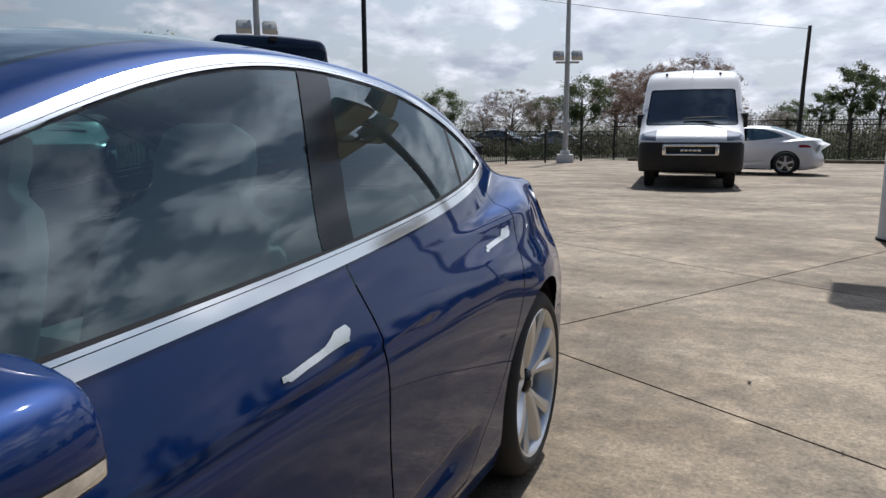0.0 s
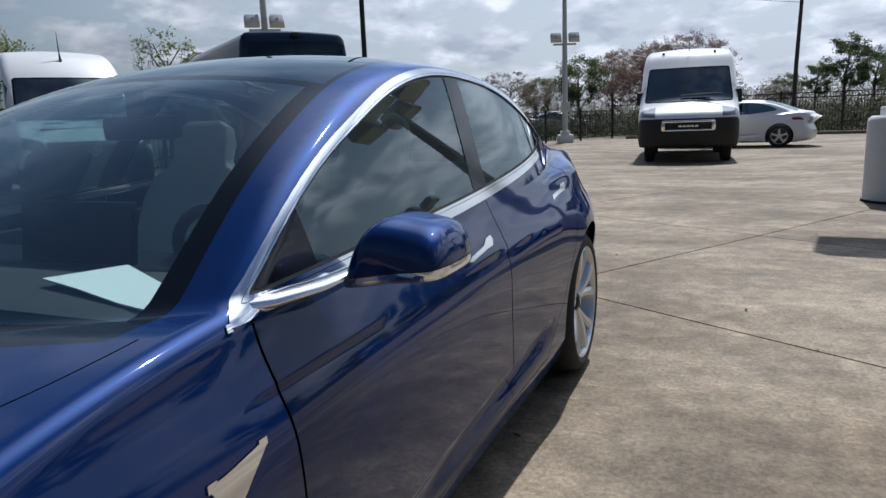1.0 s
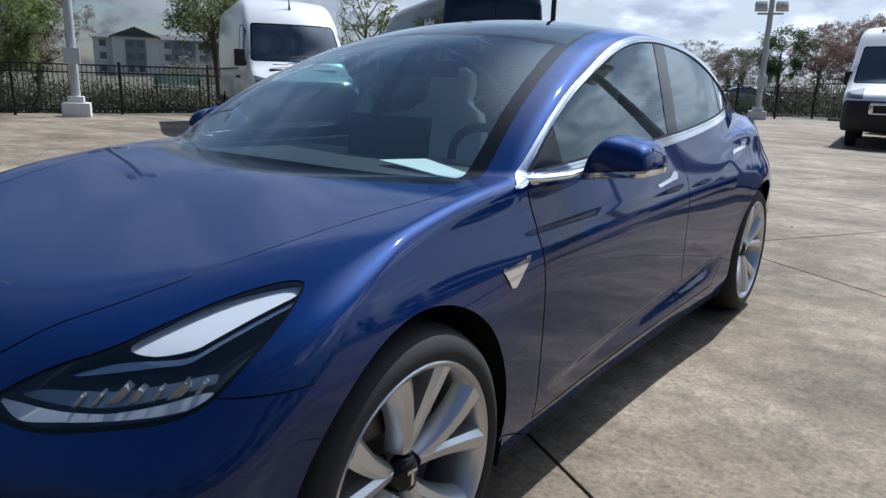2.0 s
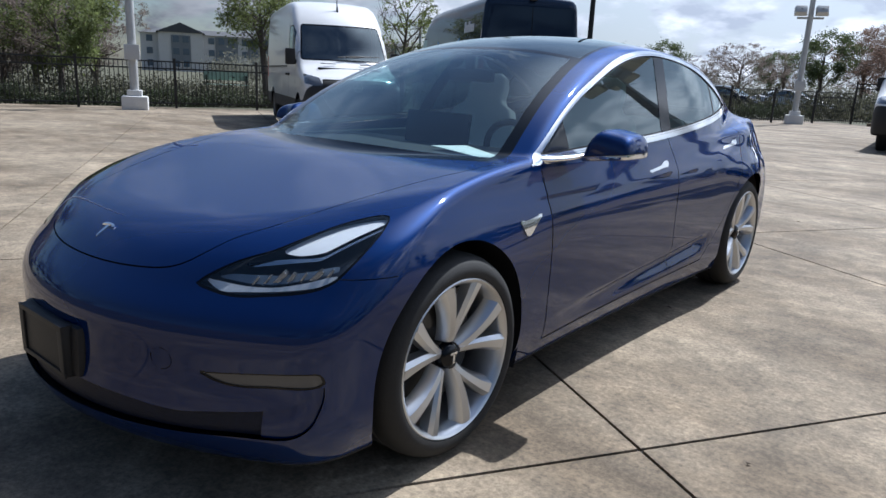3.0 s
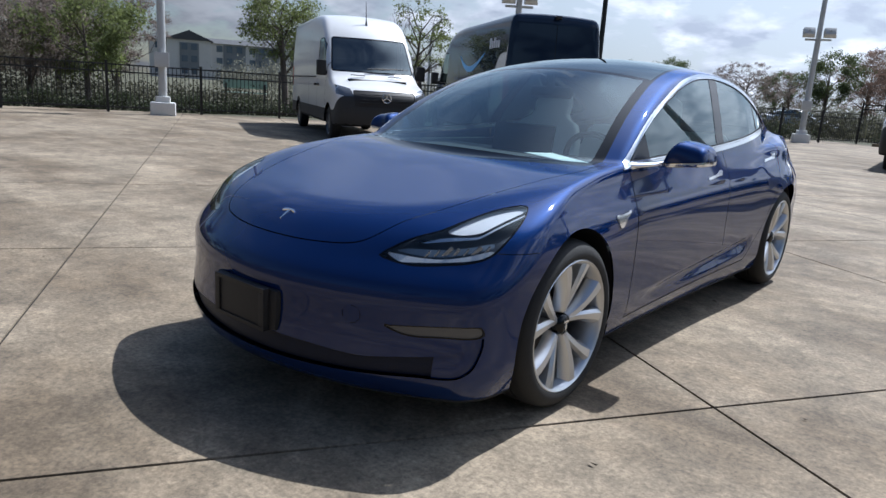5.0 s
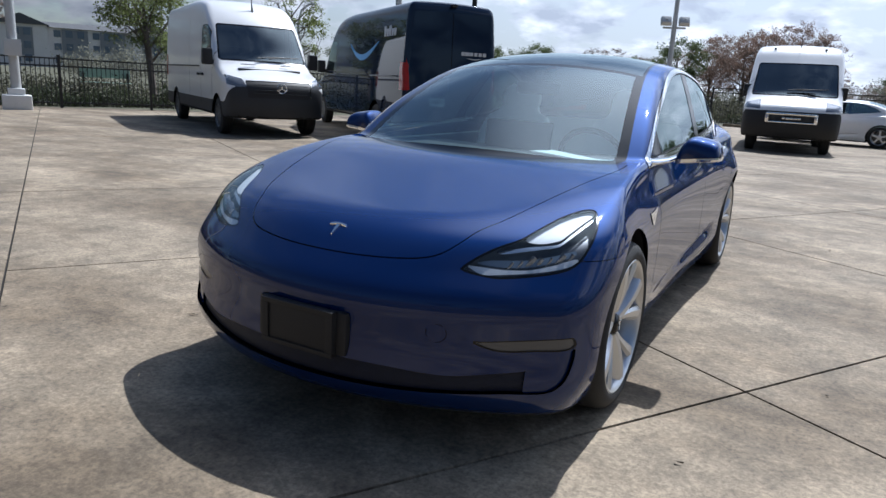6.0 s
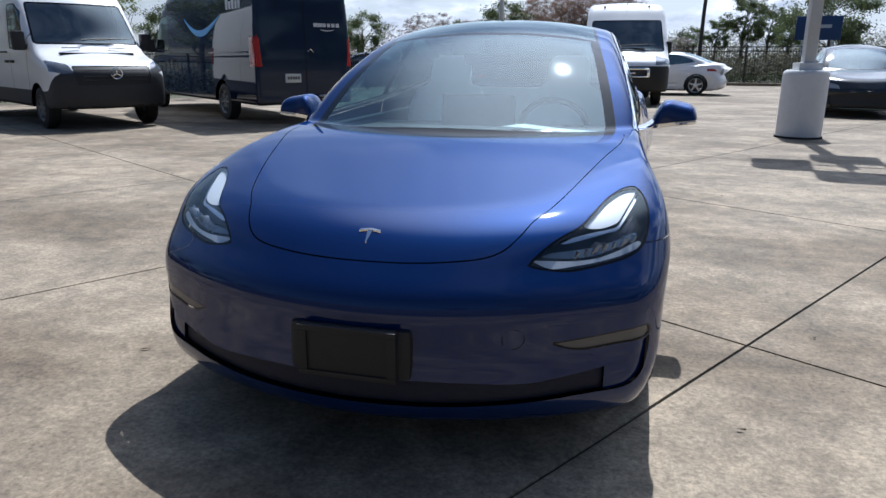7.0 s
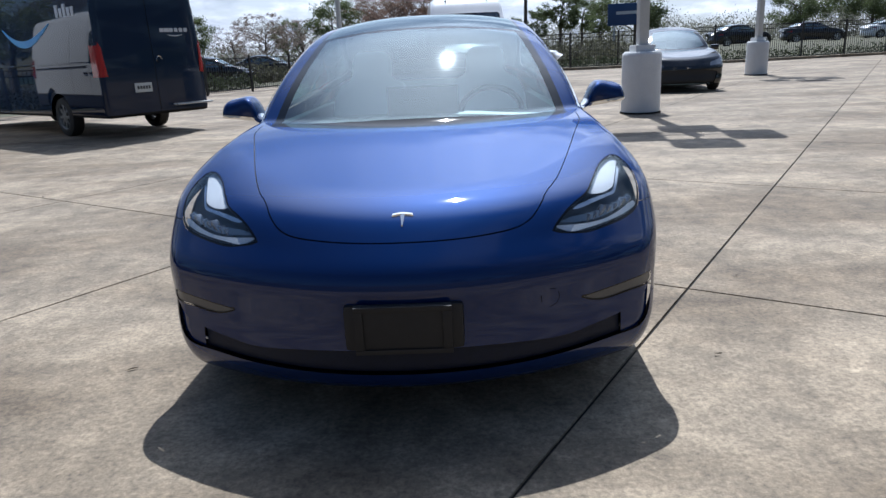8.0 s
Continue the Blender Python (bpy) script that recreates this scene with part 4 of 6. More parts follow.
def trim_parts(car):
    # mirrors
    for s in (1, -1):
        hold = new("door_mirror")
        hold.parent = car

        def shell(P, s=s):
            x, y, z = (P[:, 0] * s - 0.950 - 0.20 * (P[:, 2] - 0.95)) / (0.098 - 0.18 * (P[:, 2] - 0.95)), (P[:, 1] - 0.885) / 0.118, (P[:, 2] - 0.924) / 0.109
            d = (np.abs(x) ** 4.6 + np.abs(y + 0.30 * x * x - 0.15) ** 3.0 + np.abs(z + 0.13 * x + 0.02) ** 3.4) ** (1 / 3.5) - 1
            d = smax(d, (0.924 - P[:, 2] + 0.13 * (P[:, 0] * s - 0.95)) / 0.07, 0.09)
            return smax(d, (P[:, 1] - 0.972) / 0.10, 0.08)
        V, F = shrink_wrap(shell, np.array((s * 0.950, 0.885, 0.985)) - 0.14, np.array((s * 0.950, 0.885, 0.985)) + 0.14, 0.011, lambda P: np.tile((s * 0.950, 0.885, 0.985), (len(P), 1)))
        above = lambda P, s=s: P[:, 2] - 0.13 * (P[:, 0] * s - 0.95)
        for zz in (0.943, 0.9455):
            V, F = cut(V, F, lambda P: above(P) - zz)
        V, F = cut(V, F, lambda P: P[:, 1] - 0.970)
        N, C = slope_of(shell, V, 0.001), centres(V, F)
        back = C[:, 1] > 0.970
        panel("housing", V, F, (above(C) > 0.9455) & ~back, PAINT_BLUE, hold, N)
        panel("trim_strip", V, F, (above(C) > 0.943) & (above(C) <= 0.9455) & ~back, SEAM, hold, N)
        panel("lower_cover", V, F, (above(C) <= 0.943) & ~back, CHROME, hold, N, "satin chrome underside")
        panel("mirror_glass", V, F, back, MIRROR, hold, N)
        bm = bmesh.new()
        pts = [(0.755, 0.60, 0.922), (0.795, 0.66, 0.922), (0.832, 0.75, 0.928), (0.856, 0.83, 0.940)]
        rows = []
        for k, (px, py, pz) in enumerate(pts):
            w, h = 0.030, 0.016 - 0.002 * k
            rows.append([bm.verts.new((s * (px + math.cos(a) * w * 0.7), py - math.cos(a) * w, pz + math.sin(a) * h)) for a in np.linspace(0, 2 * math.pi, 12, endpoint=False)])
        for p, q in zip(rows, rows[1:]):
            for i in range(12):
                bm.faces.new((p[i], p[(i + 1) % 12], q[(i + 1) % 12], q[i]))
        bm.faces.new(rows[0]), bm.faces.new(rows[-1])
        bmesh.ops.recalc_face_normals(bm, faces=bm.faces)
        part("arm", bm, CHROME, hold, "chrome mirror arm")
    # plate bracket and its blank holder
    bracket = new("plate_bracket")
    bracket.parent = car
    bm = bmesh.new()
    box(bm, (-0.190, -0.830, 0.318), (0.190, -0.79, 0.470), 0.022)
    for v in bm.verts:
        v.co.y += 0.42 * v.co.x ** 2 + 0.04 * (v.co.z - 0.4)
    part("backing", bm, BLACK_PLASTIC, bracket)
    bm = bmesh.new()
    box(bm, (-0.153, -0.836, 0.314), (0.153, -0.805, 0.472), 0.010)
    part("holder", bm, BLACK_PLASTIC, bracket)
    for lo, hi in (((-0.153, -0.842, 0.455), (0.153, -0.834, 0.472)), ((-0.153, -0.842, 0.314), (0.153, -0.834, 0.330)), ((-0.153, -0.842, 0.330), (-0.124, -0.834, 0.455)), ((0.124, -0.842, 0.330), (0.153, -0.834, 0.455))):
        bm = bmesh.new()
        box(bm, lo, hi, 0.003)
        part("holder_rim", bm, BLACK_PLASTIC, bracket)
    # solid dark block inside the nose, added to stop sunlight leaking through panel gaps
    bm = bmesh.new()
    box(bm, (-0.60, -0.52, 0.18), (0.60, 0.45, 0.60), 0.02)
    part("nose_light_block", bm, UNDER, car)
    # unseen block under each headlight, added to stop sun leaking through the lens
    for s in (1, -1):
        bm = bmesh.new()
        box(bm, (min(s * 0.45, s * 0.80), -0.46, 0.38), (max(s * 0.45, s * 0.80), -0.34, 0.58), 0.02)
        part("lamp_light_block", bm, UNDER, car)
    # nose emblem: a curved bar and a tapering stem
    bm = bmesh.new()
    stem, bar = [(-0.009, -0.616), (0.009, -0.616), (0.0025, -0.662), (-0.0025, -0.662)], [(-0.042, -0.619), (-0.02, -0.614), (0.0, -0.612), (0.02, -0.614), (0.042, -0.619), (0.039, -0.611), (0.02, -0.6065), (0.0, -0.605), (-0.02, -0.6065), (-0.039, -0.611)]
    stem, bar = ([(0.84 * a, -0.63 + 0.84 * (b + 0.63)) for a, b in q] for q in (stem, bar))
    for poly in (stem, bar):
        lowv = [bm.verts.new((a, b, height_at(a, b) - 0.002)) for a, b in poly]
        topv = [bm.verts.new((a, b, height_at(a, b) + 0.005)) for a, b in poly]
        n = len(poly)
        bm.faces.new(topv)
        for i in range(n):
            bm.faces.new((lowv[i], lowv[(i + 1) % n], topv[(i + 1) % n], topv[i]))
    bmesh.ops.recalc_face_normals(bm, faces=bm.faces)
    part("nose_emblem", bm, CHROME, car, "chrome emblem", smooth=False)
    cabin(car)


def seat(parent, name, x, y, wide):
    hold = new(name)
    hold.parent = parent
    hold.matrix_local = pose(x, y, 0)
    bm = bmesh.new()
    box(bm, (-wide / 2, -0.50, 0.42), (wide / 2, 0.02, 0.60), 0.06)
    part("cushion", bm, SEAT_WHITE, hold)
    # backrest and headrest in one padded sweep: height, half width, half depth
    profile = [(0.0, 0.46, 0.050), (0.02, 0.50, 0.072), (0.15, 0.52, 0.080), (0.32, 0.53, 0.075), (0.46, 0.50, 0.066), (0.55, 0.42, 0.058), (0.585, 0.29, 0.052), (0.62, 0.25, 0.052), (0.68, 0.26, 0.056), (0.74, 0.23, 0.050), (0.765, 0.15, 0.030)]
    if wide > 0.7:
        profile = [(0.0, 0.48, 0.05), (0.03, 0.50, 0.075), (0.3, 0.50, 0.075), (0.48, 0.47, 0.065), (0.53, 0.43, 0.04)]
    bm = bmesh.new()
    rings = []
    for h, w, d in profile:
        ring = []
        for k in range(24):
            a = 2 * math.pi * k / 24
            c, n = math.cos(a), math.sin(a)
            ring.append(bm.verts.new((math.copysign(abs(c) ** 0.6, c) * w * wide, math.copysign(abs(n) ** 0.7, n) * d + 0.02 * (abs(c) ** 3 - 0.5) * (n < 0) * -1, h)))
        rings.append(ring)
    for p, q in zip(rings, rings[1:]):
        for k in range(24):
            bm.faces.new((p[k], p[(k + 1) % 24], q[(k + 1) % 24], q[k]))
    bm.faces.new(rings[0][::-1]), bm.faces.new(rings[-1])
    bmesh.ops.transform(bm, matrix=pose(0, 0.02, 0.50, -17, 0, 0), verts=bm.verts)
    part("backrest", bm, SEAT_WHITE, hold)


def cabin(car):
    seat(car, "front_seat", 0.37, 1.62, 0.50)
    seat(car, "front_seat", -0.37, 1.62, 0.50)
    seat(car, "rear_seat", 0.0, 2.50, 1.16)
    bm = bmesh.new()
    box(bm, (-0.74, 0.30, 0.22), (0.74, 3.1, 0.30), 0.02)
    part("cabin_floor", bm, INTERIOR, car)
    bm = bmesh.new()
    box(bm, (-0.70, 0.42, 0.70), (0.70, 0.98, 0.895), 0.05)
    for v in bm.verts:
        v.co.y += 0.32 * v.co.x ** 2
    part("dashboard", bm, INTERIOR, car)
    bm = bmesh.new()
    box(bm, (-0.66, 0.93, 0.79), (0.66, 0.99, 0.84), 0.015)
    for v in bm.verts:
        v.co.y += 0.32 * v.co.x ** 2
    part("dash_panel", bm, SEAT_WHITE, car, "pale dash panel")
    bm = bmesh.new()
    box(bm, (-0.19, -0.012, -0.115), (0.19, 0.012, 0.115), 0.01, pose(0, 0.93, 0.93, -8, 0, 0))
    part("touch_screen", bm, BLACK_GLOSS, car)
    bm = bmesh.new()
    ring = [(0.175 * math.cos(a), 0, 0.175 * math.sin(a)) for a in np.linspace(0, 2 * math.pi, 33)]
    tube(bm, ring, [0.016] * 33, 8)
    box(bm, (-0.16, -0.014, -0.022), (0.16, 0.014, 0.03), 0.012)
    box(bm, (-0.022, -0.014, -0.16), (0.022, 0.014, 0.0), 0.01)
    bmesh.ops.transform(bm, matrix=pose(0.37, 1.08, 0.86, 24, 0, 0), verts=bm.verts)
    part("steering_wheel", bm, INTERIOR, car)
    bm = bmesh.new()
    rows = [[bm.verts.new((x, y, z + 0.006 * math.sin(9 * x))) for x, y in ((0.17, 0.70), (0.32, 0.662), (0.47, 0.62), (0.63, 0.575), (0.61, 0.68), (0.49, 0.735), (0.36, 0.80), (0.24, 0.86))] for z in (0.904, 0.907)]
    bm.faces.new(rows[0][::-1]), bm.faces.new(rows[1])
    for k in range(8):
        bm.faces.new((rows[0][k], rows[0][(k + 1) % 8], rows[1][(k + 1) % 8], rows[1][k]))
    bmesh.ops.recalc_face_normals(bm, faces=bm.faces)
    part("paper_sheet", bm, PAPER, car, "white paper lying on the dashboard")
    bm = bmesh.new()
    box(bm, (-0.13, 1.16, 1.185), (0.13, 1.20, 1.250), 0.02)
    box(bm, (-0.02, 1.15, 1.24), (0.02, 1.18, 1.315), 0.005)
    part("interior_mirror", bm, INTERIOR, car)
    for s in (1, -1):
        bm = bmesh.new()
        box(bm, (s * 0.735 - 0.03, 0.75, 0.35), (s * 0.735 + 0.03, 2.75, 0.90), 0.025)
        part("door_card", bm, INTERIOR, car)
        bm = bmesh.new()
        box(bm, (s * 0.66 - 0.05, 1.0, 0.70), (s * 0.66 + 0.05, 1.75, 0.75), 0.02)
        part("armrest", bm, SEAT_WHITE, car)
    bm = bmesh.new()
    box(bm, (-0.60, 2.72, 0.80), (0.60, 3.3, 0.98), 0.04)
    part("parcel_shelf", bm, INTERIOR, car)
    bm = bmesh.new()
    box(bm, (-0.10, 0.95, 0.30), (0.10, 2.0, 0.62), 0.03)
    part("centre_console", bm, BLACK_GLOSS, car)


GRILLE_DARK = mat("dark_grille_mesh", (0.0035, 0.0075, 0.024), 0.5, 0, 0, 40, 0.3, 0.2, 200, spec=0.35)
SCREEN_EDGE = mat("black_glass_edge", (0.003, 0.005, 0.008), 0.05, 0, 0, spec=0.35)
FIN = mat("smoked_lamp_fin", (0.34, 0.36, 0.40), 0.2, 0.9)
MIRROR = mat("mirror_silver", (0.9, 0.9, 0.9), 0.02, 1.0)
LAMP_BOWL = mat("lamp_bowl_grey", (0.05, 0.055, 0.065), 0.3, 0.5, 0.5)
FOG = mat("fog_trim_grey", (0.095, 0.095, 0.095), 0.35, 0.2, 0.3)
blue_car = blue_sedan()


# ---- ground ----
GRID_TURN = radians(58.4)                       # one run of the slab joints
GU, GV = Vector((math.cos(GRID_TURN), math.sin(GRID_TURN), 0)), Vector((math.sin(GRID_TURN), -math.cos(GRID_TURN), 0))
GRID_AT = Vector((1.305, 0.515, 0))
SLAB_U, SLAB_V = 2.82, 2.93
LOT = outline([(-18.6, 3.0), (-16.3, 10.4), (-4.2, 33.2), (12.0, 33.0), (30, 35.5), (45, 20), (45, -40), (-30, -40), (-26, -12)])


def land(x, y):
    """Height of the grass: level round the lot, rising to a bank beyond the far fence."""
    return -0.02 + 0.62 * step(y - 34.5, 0, 9) * step(x, 4, 16)


def ground():
    xs = np.array([-900, -400, -200, -120, *np.linspace(-90, 90, 61), 120, 200, 400, 900])
    ys = np.array([-900, -400, -150, *np.linspace(-60, 30, 19), *np.linspace(33, 60, 19), *np.linspace(66, 120, 10), 160, 250, 450, 900])
    X, Y = np.meshgrid(xs, ys)
    Z = land(X, Y)
    n, k = len(ys), len(xs)
    faces = [(r * k + c, r * k + c + 1, (r + 1) * k + c + 1, (r + 1) * k + c) for r in range(n - 1) for c in range(k - 1)]
    ob = link_mesh("ground", np.stack([X.ravel(), Y.ravel(), Z.ravel()], 1), faces, GRASS)
    tagged(ob, "mown grass and earth reaching to the horizon", "ground", kind="structure")


def pavement():
    """Concrete slabs with recessed joints; the far ones share one mesh."""
    base = tagged(new("pavement"), "weathered grey-tan concrete slabs with dark joints", "pavement", kind="structure")
    gap = 0.013
    me = bpy.data.meshes.new("slab")
    bm = bmesh.new()
    box(bm, (gap / 2, gap / 2, -0.10), (SLAB_U - gap / 2, SLAB_V - gap / 2, 0.0), 0.004)
    bm.to_mesh(me)
    me.materials.append(CONCRETE)
    near, far = [], []
    for i in range(-22, 22):
        for j in range(-22, 22):
            p = GRID_AT + GU * (i * SLAB_U) + GV * (j * SLAB_V)
            mid = p + GU * SLAB_U / 2 + GV * SLAB_V / 2
            if LOT(np.array([mid.x]), np.array([mid.y]))[0] > 1.2:
                continue
            (near if abs(mid.x) < 13 and -8 < mid.y < 22 else far).append(p)
    turn = Matrix((( GU.x, GV.x, 0, 0), (GU.y, GV.y, 0, 0), (0, 0, -1, 0), (0, 0, 0, 1)))
    for p in near:
        ob = new("slab", me)
        ob.parent = base
        ob.matrix_local = Matrix.Translation(p) @ turn @ Matrix.Translation((0, 0, 0.10))
    rest = bmesh.new()
    for p in far:
        k = bmesh.ops.create_cube(rest, size=1.0)["verts"]
        m = Matrix.Translation(p) @ turn
        for v in k:
            v.co = m @ Vector((gap / 2 + (v.co.x + 0.5) * (SLAB_U - gap), gap / 2 + (v.co.y + 0.5) * (SLAB_V - gap), 0.05 + v.co.z * 0.10))
    bmesh.ops.recalc_face_normals(rest, faces=rest.faces)
    ob = part("far_slabs", rest, CONCRETE, base, smooth=False)
    tagged(ob, kind="stuff")
    bm = bmesh.new()
    for p in near + far:
        k = bmesh.ops.create_cube(bm, size=1.0)["verts"]
        m = Matrix.Translation(p) @ turn
        for v in k:
            v.co = m @ Vector(((v.co.x + 0.5) * SLAB_U, (v.co.y + 0.5) * SLAB_V, 0.055 + v.co.z * 0.09))
    bmesh.ops.recalc_face_normals(bm, faces=bm.faces)
    part("joint_filler", bm, JOINT, base, "dark joint filler", smooth=False)


ground()


# ---- cargo vans: front axle over the origin, nose to -y ----
def van_form(top, nose, long, half, lean, taper=1.0):
    def shape(P):
        x, y, z = np.abs(P[:, 0]), P[:, 1], P[:, 2]
        flank = half - lean * np.maximum(z - 1.0, 0) ** 2 - 0.05 * np.maximum(0.45 - z, 0) - taper * (0.10 * step(-y, -0.9, 0.9) * step(z, 1.0, 2.2) + 0.05 * step(-y, 0.3, 1.0))
        front = nose(z) + 0.20 * x * x + 0.10 * x ** 6
        d = smax(x - flank, 0.8 * (z - top(y - 0.16 * x * x) + 0.05 * x * x), 0.13)
        d = smax(d, 0.8 * (front - y), 0.10)
        d = smax(d, y - long + 0.03 * np.maximum(z - 1.2, 0), 0.09)
        return smax(d, 0.36 - z, 0.05)
    return shape


VAN_TOP = spline((-1.1, 0.98), (-0.95, 1.08), (-0.6, 1.21), (-0.2, 1.33), (0.0, 1.45), (0.35, 1.87), (0.62, 2.20), (0.85, 2.42), (1.2, 2.62), (1.8, 2.735), (3.0, 2.76), (6.0, 2.75))
VAN_NOSE = spline((0.3, -0.96), (0.5, -1.02), (0.8, -1.03), (1.0, -0.99), (1.15, -0.9), (1.4, -0.6))
VAN_A = van_form(VAN_TOP, VAN_NOSE, 5.62, 0.995, 0.035)
VAN_A_LONG = van_form(VAN_TOP, VAN_NOSE, 6.38, 0.995, 0.035)
VAN_B = van_form(spline((-1.0, 0.98), (-0.88, 1.10), (-0.6, 1.24), (-0.35, 1.36), (-0.1, 1.55), (0.2, 1.88), (0.45, 2.13), (0.62, 2.30), (0.85, 2.52), (1.2, 2.68), (1.9, 2.76), (6.0, 2.76)),
                 spline((0.3, -0.84), (0.5, -0.90), (0.8, -0.92), (1.0, -0.90), (1.2, -0.84), (1.45, -0.6)), 4.95, 1.12, 0.035, 0.45)


def van(name, label, m, shape, base, long, paint, low_paint, clad, grille_poly, ws_poly, lamp_poly, side_poly, wheel_r=0.36, rear=False, cell=0.055, bumper=(-0.95, 0.36)):
    ob = thing(name, m, label, "van")
    V, F = shrink_wrap(shape, (-1.15, -1.2, 0.25), (1.15, long + 0.2, 2.95), cell, lambda P: np.stack([P[:, 0] * 0.6, -0.4 + (P[:, 1] + 1.2) / (long + 1.4) * (long + 0.2), np.full(len(P), 0.95)], 1))
    ax, Y, Z = (lambda P: np.abs(P[:, 0])), (lambda P: P[:, 1]), (lambda P: P[:, 2])
    arch = lambda P: np.minimum(np.hypot(Y(P), Z(P) - wheel_r), np.hypot(Y(P) - base, Z(P) - wheel_r)) - wheel_r - 0.075
    out = lambda P: ax(P) > 0.7
    ws = lambda P: outline(ws_poly, 0.03)(P[:, 0], Z(P))
    gr = lambda P: outline(grille_poly, 0.02)(P[:, 0], Z(P))
    lp = lambda P: outline(lamp_poly, 0.01)(ax(P), Z(P))
    sw = lambda P: outline(side_poly, 0.03)(Y(P), Z(P))
    ahead, front = (lambda P: (Y(P) < 1.2) & (Z(P) > 1.2)), (lambda P: (Y(P) < -0.35))
    flank = lambda P: (ax(P) > 0.62) & (Z(P) > 1.1)
    low = lambda P: Z(P) - clad - (bumper[1] * (1 - step(Y(P), bumper[0], bumper[0] + 0.45)) if not rear else 0)
    cuts = [(arch, out), (ws, ahead), (lambda P: ws(P) - 0.03, ahead), (gr, front), (lp, front), (sw, flank), (lambda P: sw(P) + 0.02, flank), (low, None)]
    seams = [lambda P: Y(P) - 0.36 - 0.1 * (1.2 - Z(P)), lambda P: Y(P) - 1.42, lambda P: Y(P) - 2.62]
    for g in seams:
        cuts += [(lambda P, g=g: g(P) - 0.006, out), (lambda P, g=g: g(P) + 0.006, out)]
    tail = lambda P: Y(P) > long - 0.25
    cuts += [(lambda P: P[:, 0] - 0.006, tail), (lambda P: P[:, 0] + 0.006, tail)]
    lights = lambda P: outline([(0.88, 1.06), (1.1, 1.06), (1.1, 1.58), (0.92, 1.58)])(ax(P), Z(P))
    cuts += [(lights, tail)]
    for g, w in cuts:
        V, F = cut(V, F, g, w)
    N, C = slope_of(shape, V), centres(V, F)
    x, y, z = np.abs(C[:, 0]), C[:, 1], C[:, 2]
    lab = np.full(len(C), "body", dtype="<U20")
    lab[low(C) < 0] = "lower_cladding"
    for k, g in enumerate(seams):
        for s in (1, -1):
            lab[(np.abs(g(C)) < 0.006) & out(C) & (z > 0.5) & (z < 2.45) & (C[:, 0] * s > 0)] = "shut_line%d" % (2 * k + (s > 0))
    lab[(np.abs(C[:, 0]) < 0.006) & tail(C) & (z < 2.5)] = "shut_line9"
    lab[ahead(C) & (ws(C) < 0.03)] = "windshield_surround"
    lab[ahead(C) & (ws(C) < 0)] = "windshield"
    lab[front(C) & (gr(C) < 0)] = "grille"
    lab[front(C) & (lp(C) < 0)] = "headlight"
    lab[flank(C) & (sw(C) < 0)] = "window_seal"
    lab[flank(C) & (sw(C) < -0.02)] = "cab_window"
    lab[tail(C) & (lights(C) < 0)] = "tail_light"
    lab[z < 0.40] = "underbody"
    lab[out(C) & (arch(C) < 0)] = "-"
    look_of = {"lower_cladding": (low_paint, 0), "shut_line": (SEAM, 0.008), "windshield_surround": (BLACK_GLOSS, 0), "windshield": (VAN_GLASS, 0), "grille": (BLACK_PLASTIC, 0.01), "headlight": (HEAD_GREY, 0),
               "window_seal": (BLACK_PLASTIC, 0), "cab_window": (VAN_GLASS, 0.004), "tail_light": (RED_LENS, -0.012), "underbody": (UNDER, 0)}
    for n in sorted(set(lab) - {"-"}):
        mm, inset = look_of.get(n.rstrip("0123456789"), (paint, 0))
        two = n in ("headlight", "cab_window", "window_seal", "tail_light")
        for pick in ([(lab == n) & (C[:, 0] > 0), (lab == n) & (C[:, 0] <= 0)] if two else [lab == n]):
            panel(n.rstrip("0123456789"), V, F, pick, mm, ob, N, "", inset)
    for n, y0 in (("front_wheel", 0), ("rear_wheel", base)):
        for s in (1, -1):
            tyre_and_wheel(ob, n, s * 0.86, y0, wheel_r, 0.24, 0.225, s, "plain", STEEL_WHEEL)
    bm = bmesh.new()
    box(bm, (-0.62, -0.3, 0.45), (0.62, long - 0.3, 1.3))
    part("cargo_floor", bm, UNDER, ob)
    bm = bmesh.new()
    box(bm, (-0.85, 0.02, 0.9), (0.85, 0.4, 1.32), 0.05)
    part("dashboard", bm, INTERIOR, ob)
    bm = bmesh.new()
    box(bm, (-0.9, 1.5, 0.6), (0.9, 1.54, 2.45))
    part("bulkhead", bm, INTERIOR, ob)
    for s in (1, -1):
        bm = bmesh.new()
        box(bm, (s * 0.45 - 0.24, 0.95, 0.9), (s * 0.45 + 0.24, 1.15, 1.75), 0.06)
        part("seat", bm, INTERIOR, ob)
        bm = bmesh.new()
        box(bm, (s * 1.10 - 0.10, 0.22, 1.34), (s * 1.10 + 0.10, 0.36, 1.66), 0.04)
        box(bm, (min(s * 0.95, s * 1.08), 0.26, 1.36), (max(s * 0.95, s * 1.08), 0.32, 1.44), 0.01)
        part("side_mirror", bm, BLACK_PLASTIC, ob)
        for y1, z1 in ((1.16, 1.12), (1.52, 1.12)):
            bm = bmesh.new()
            box(bm, (min(s * 0.985, s * 1.025), y1, z1), (max(s * 0.985, s * 1.025), y1 + 0.20, z1 + 0.05), 0.012)
            part("door_handle", bm, BLACK_PLASTIC, ob)
        bm = bmesh.new()
        box(bm, (min(s * 0.97, s * 1.012), 1.55, 1.30), (max(s * 0.97, s * 1.012), long - 0.35, 1.33), 0.01)
        part("slide_rail", bm, paint if rear else GREY_PLASTIC, ob)
    return ob


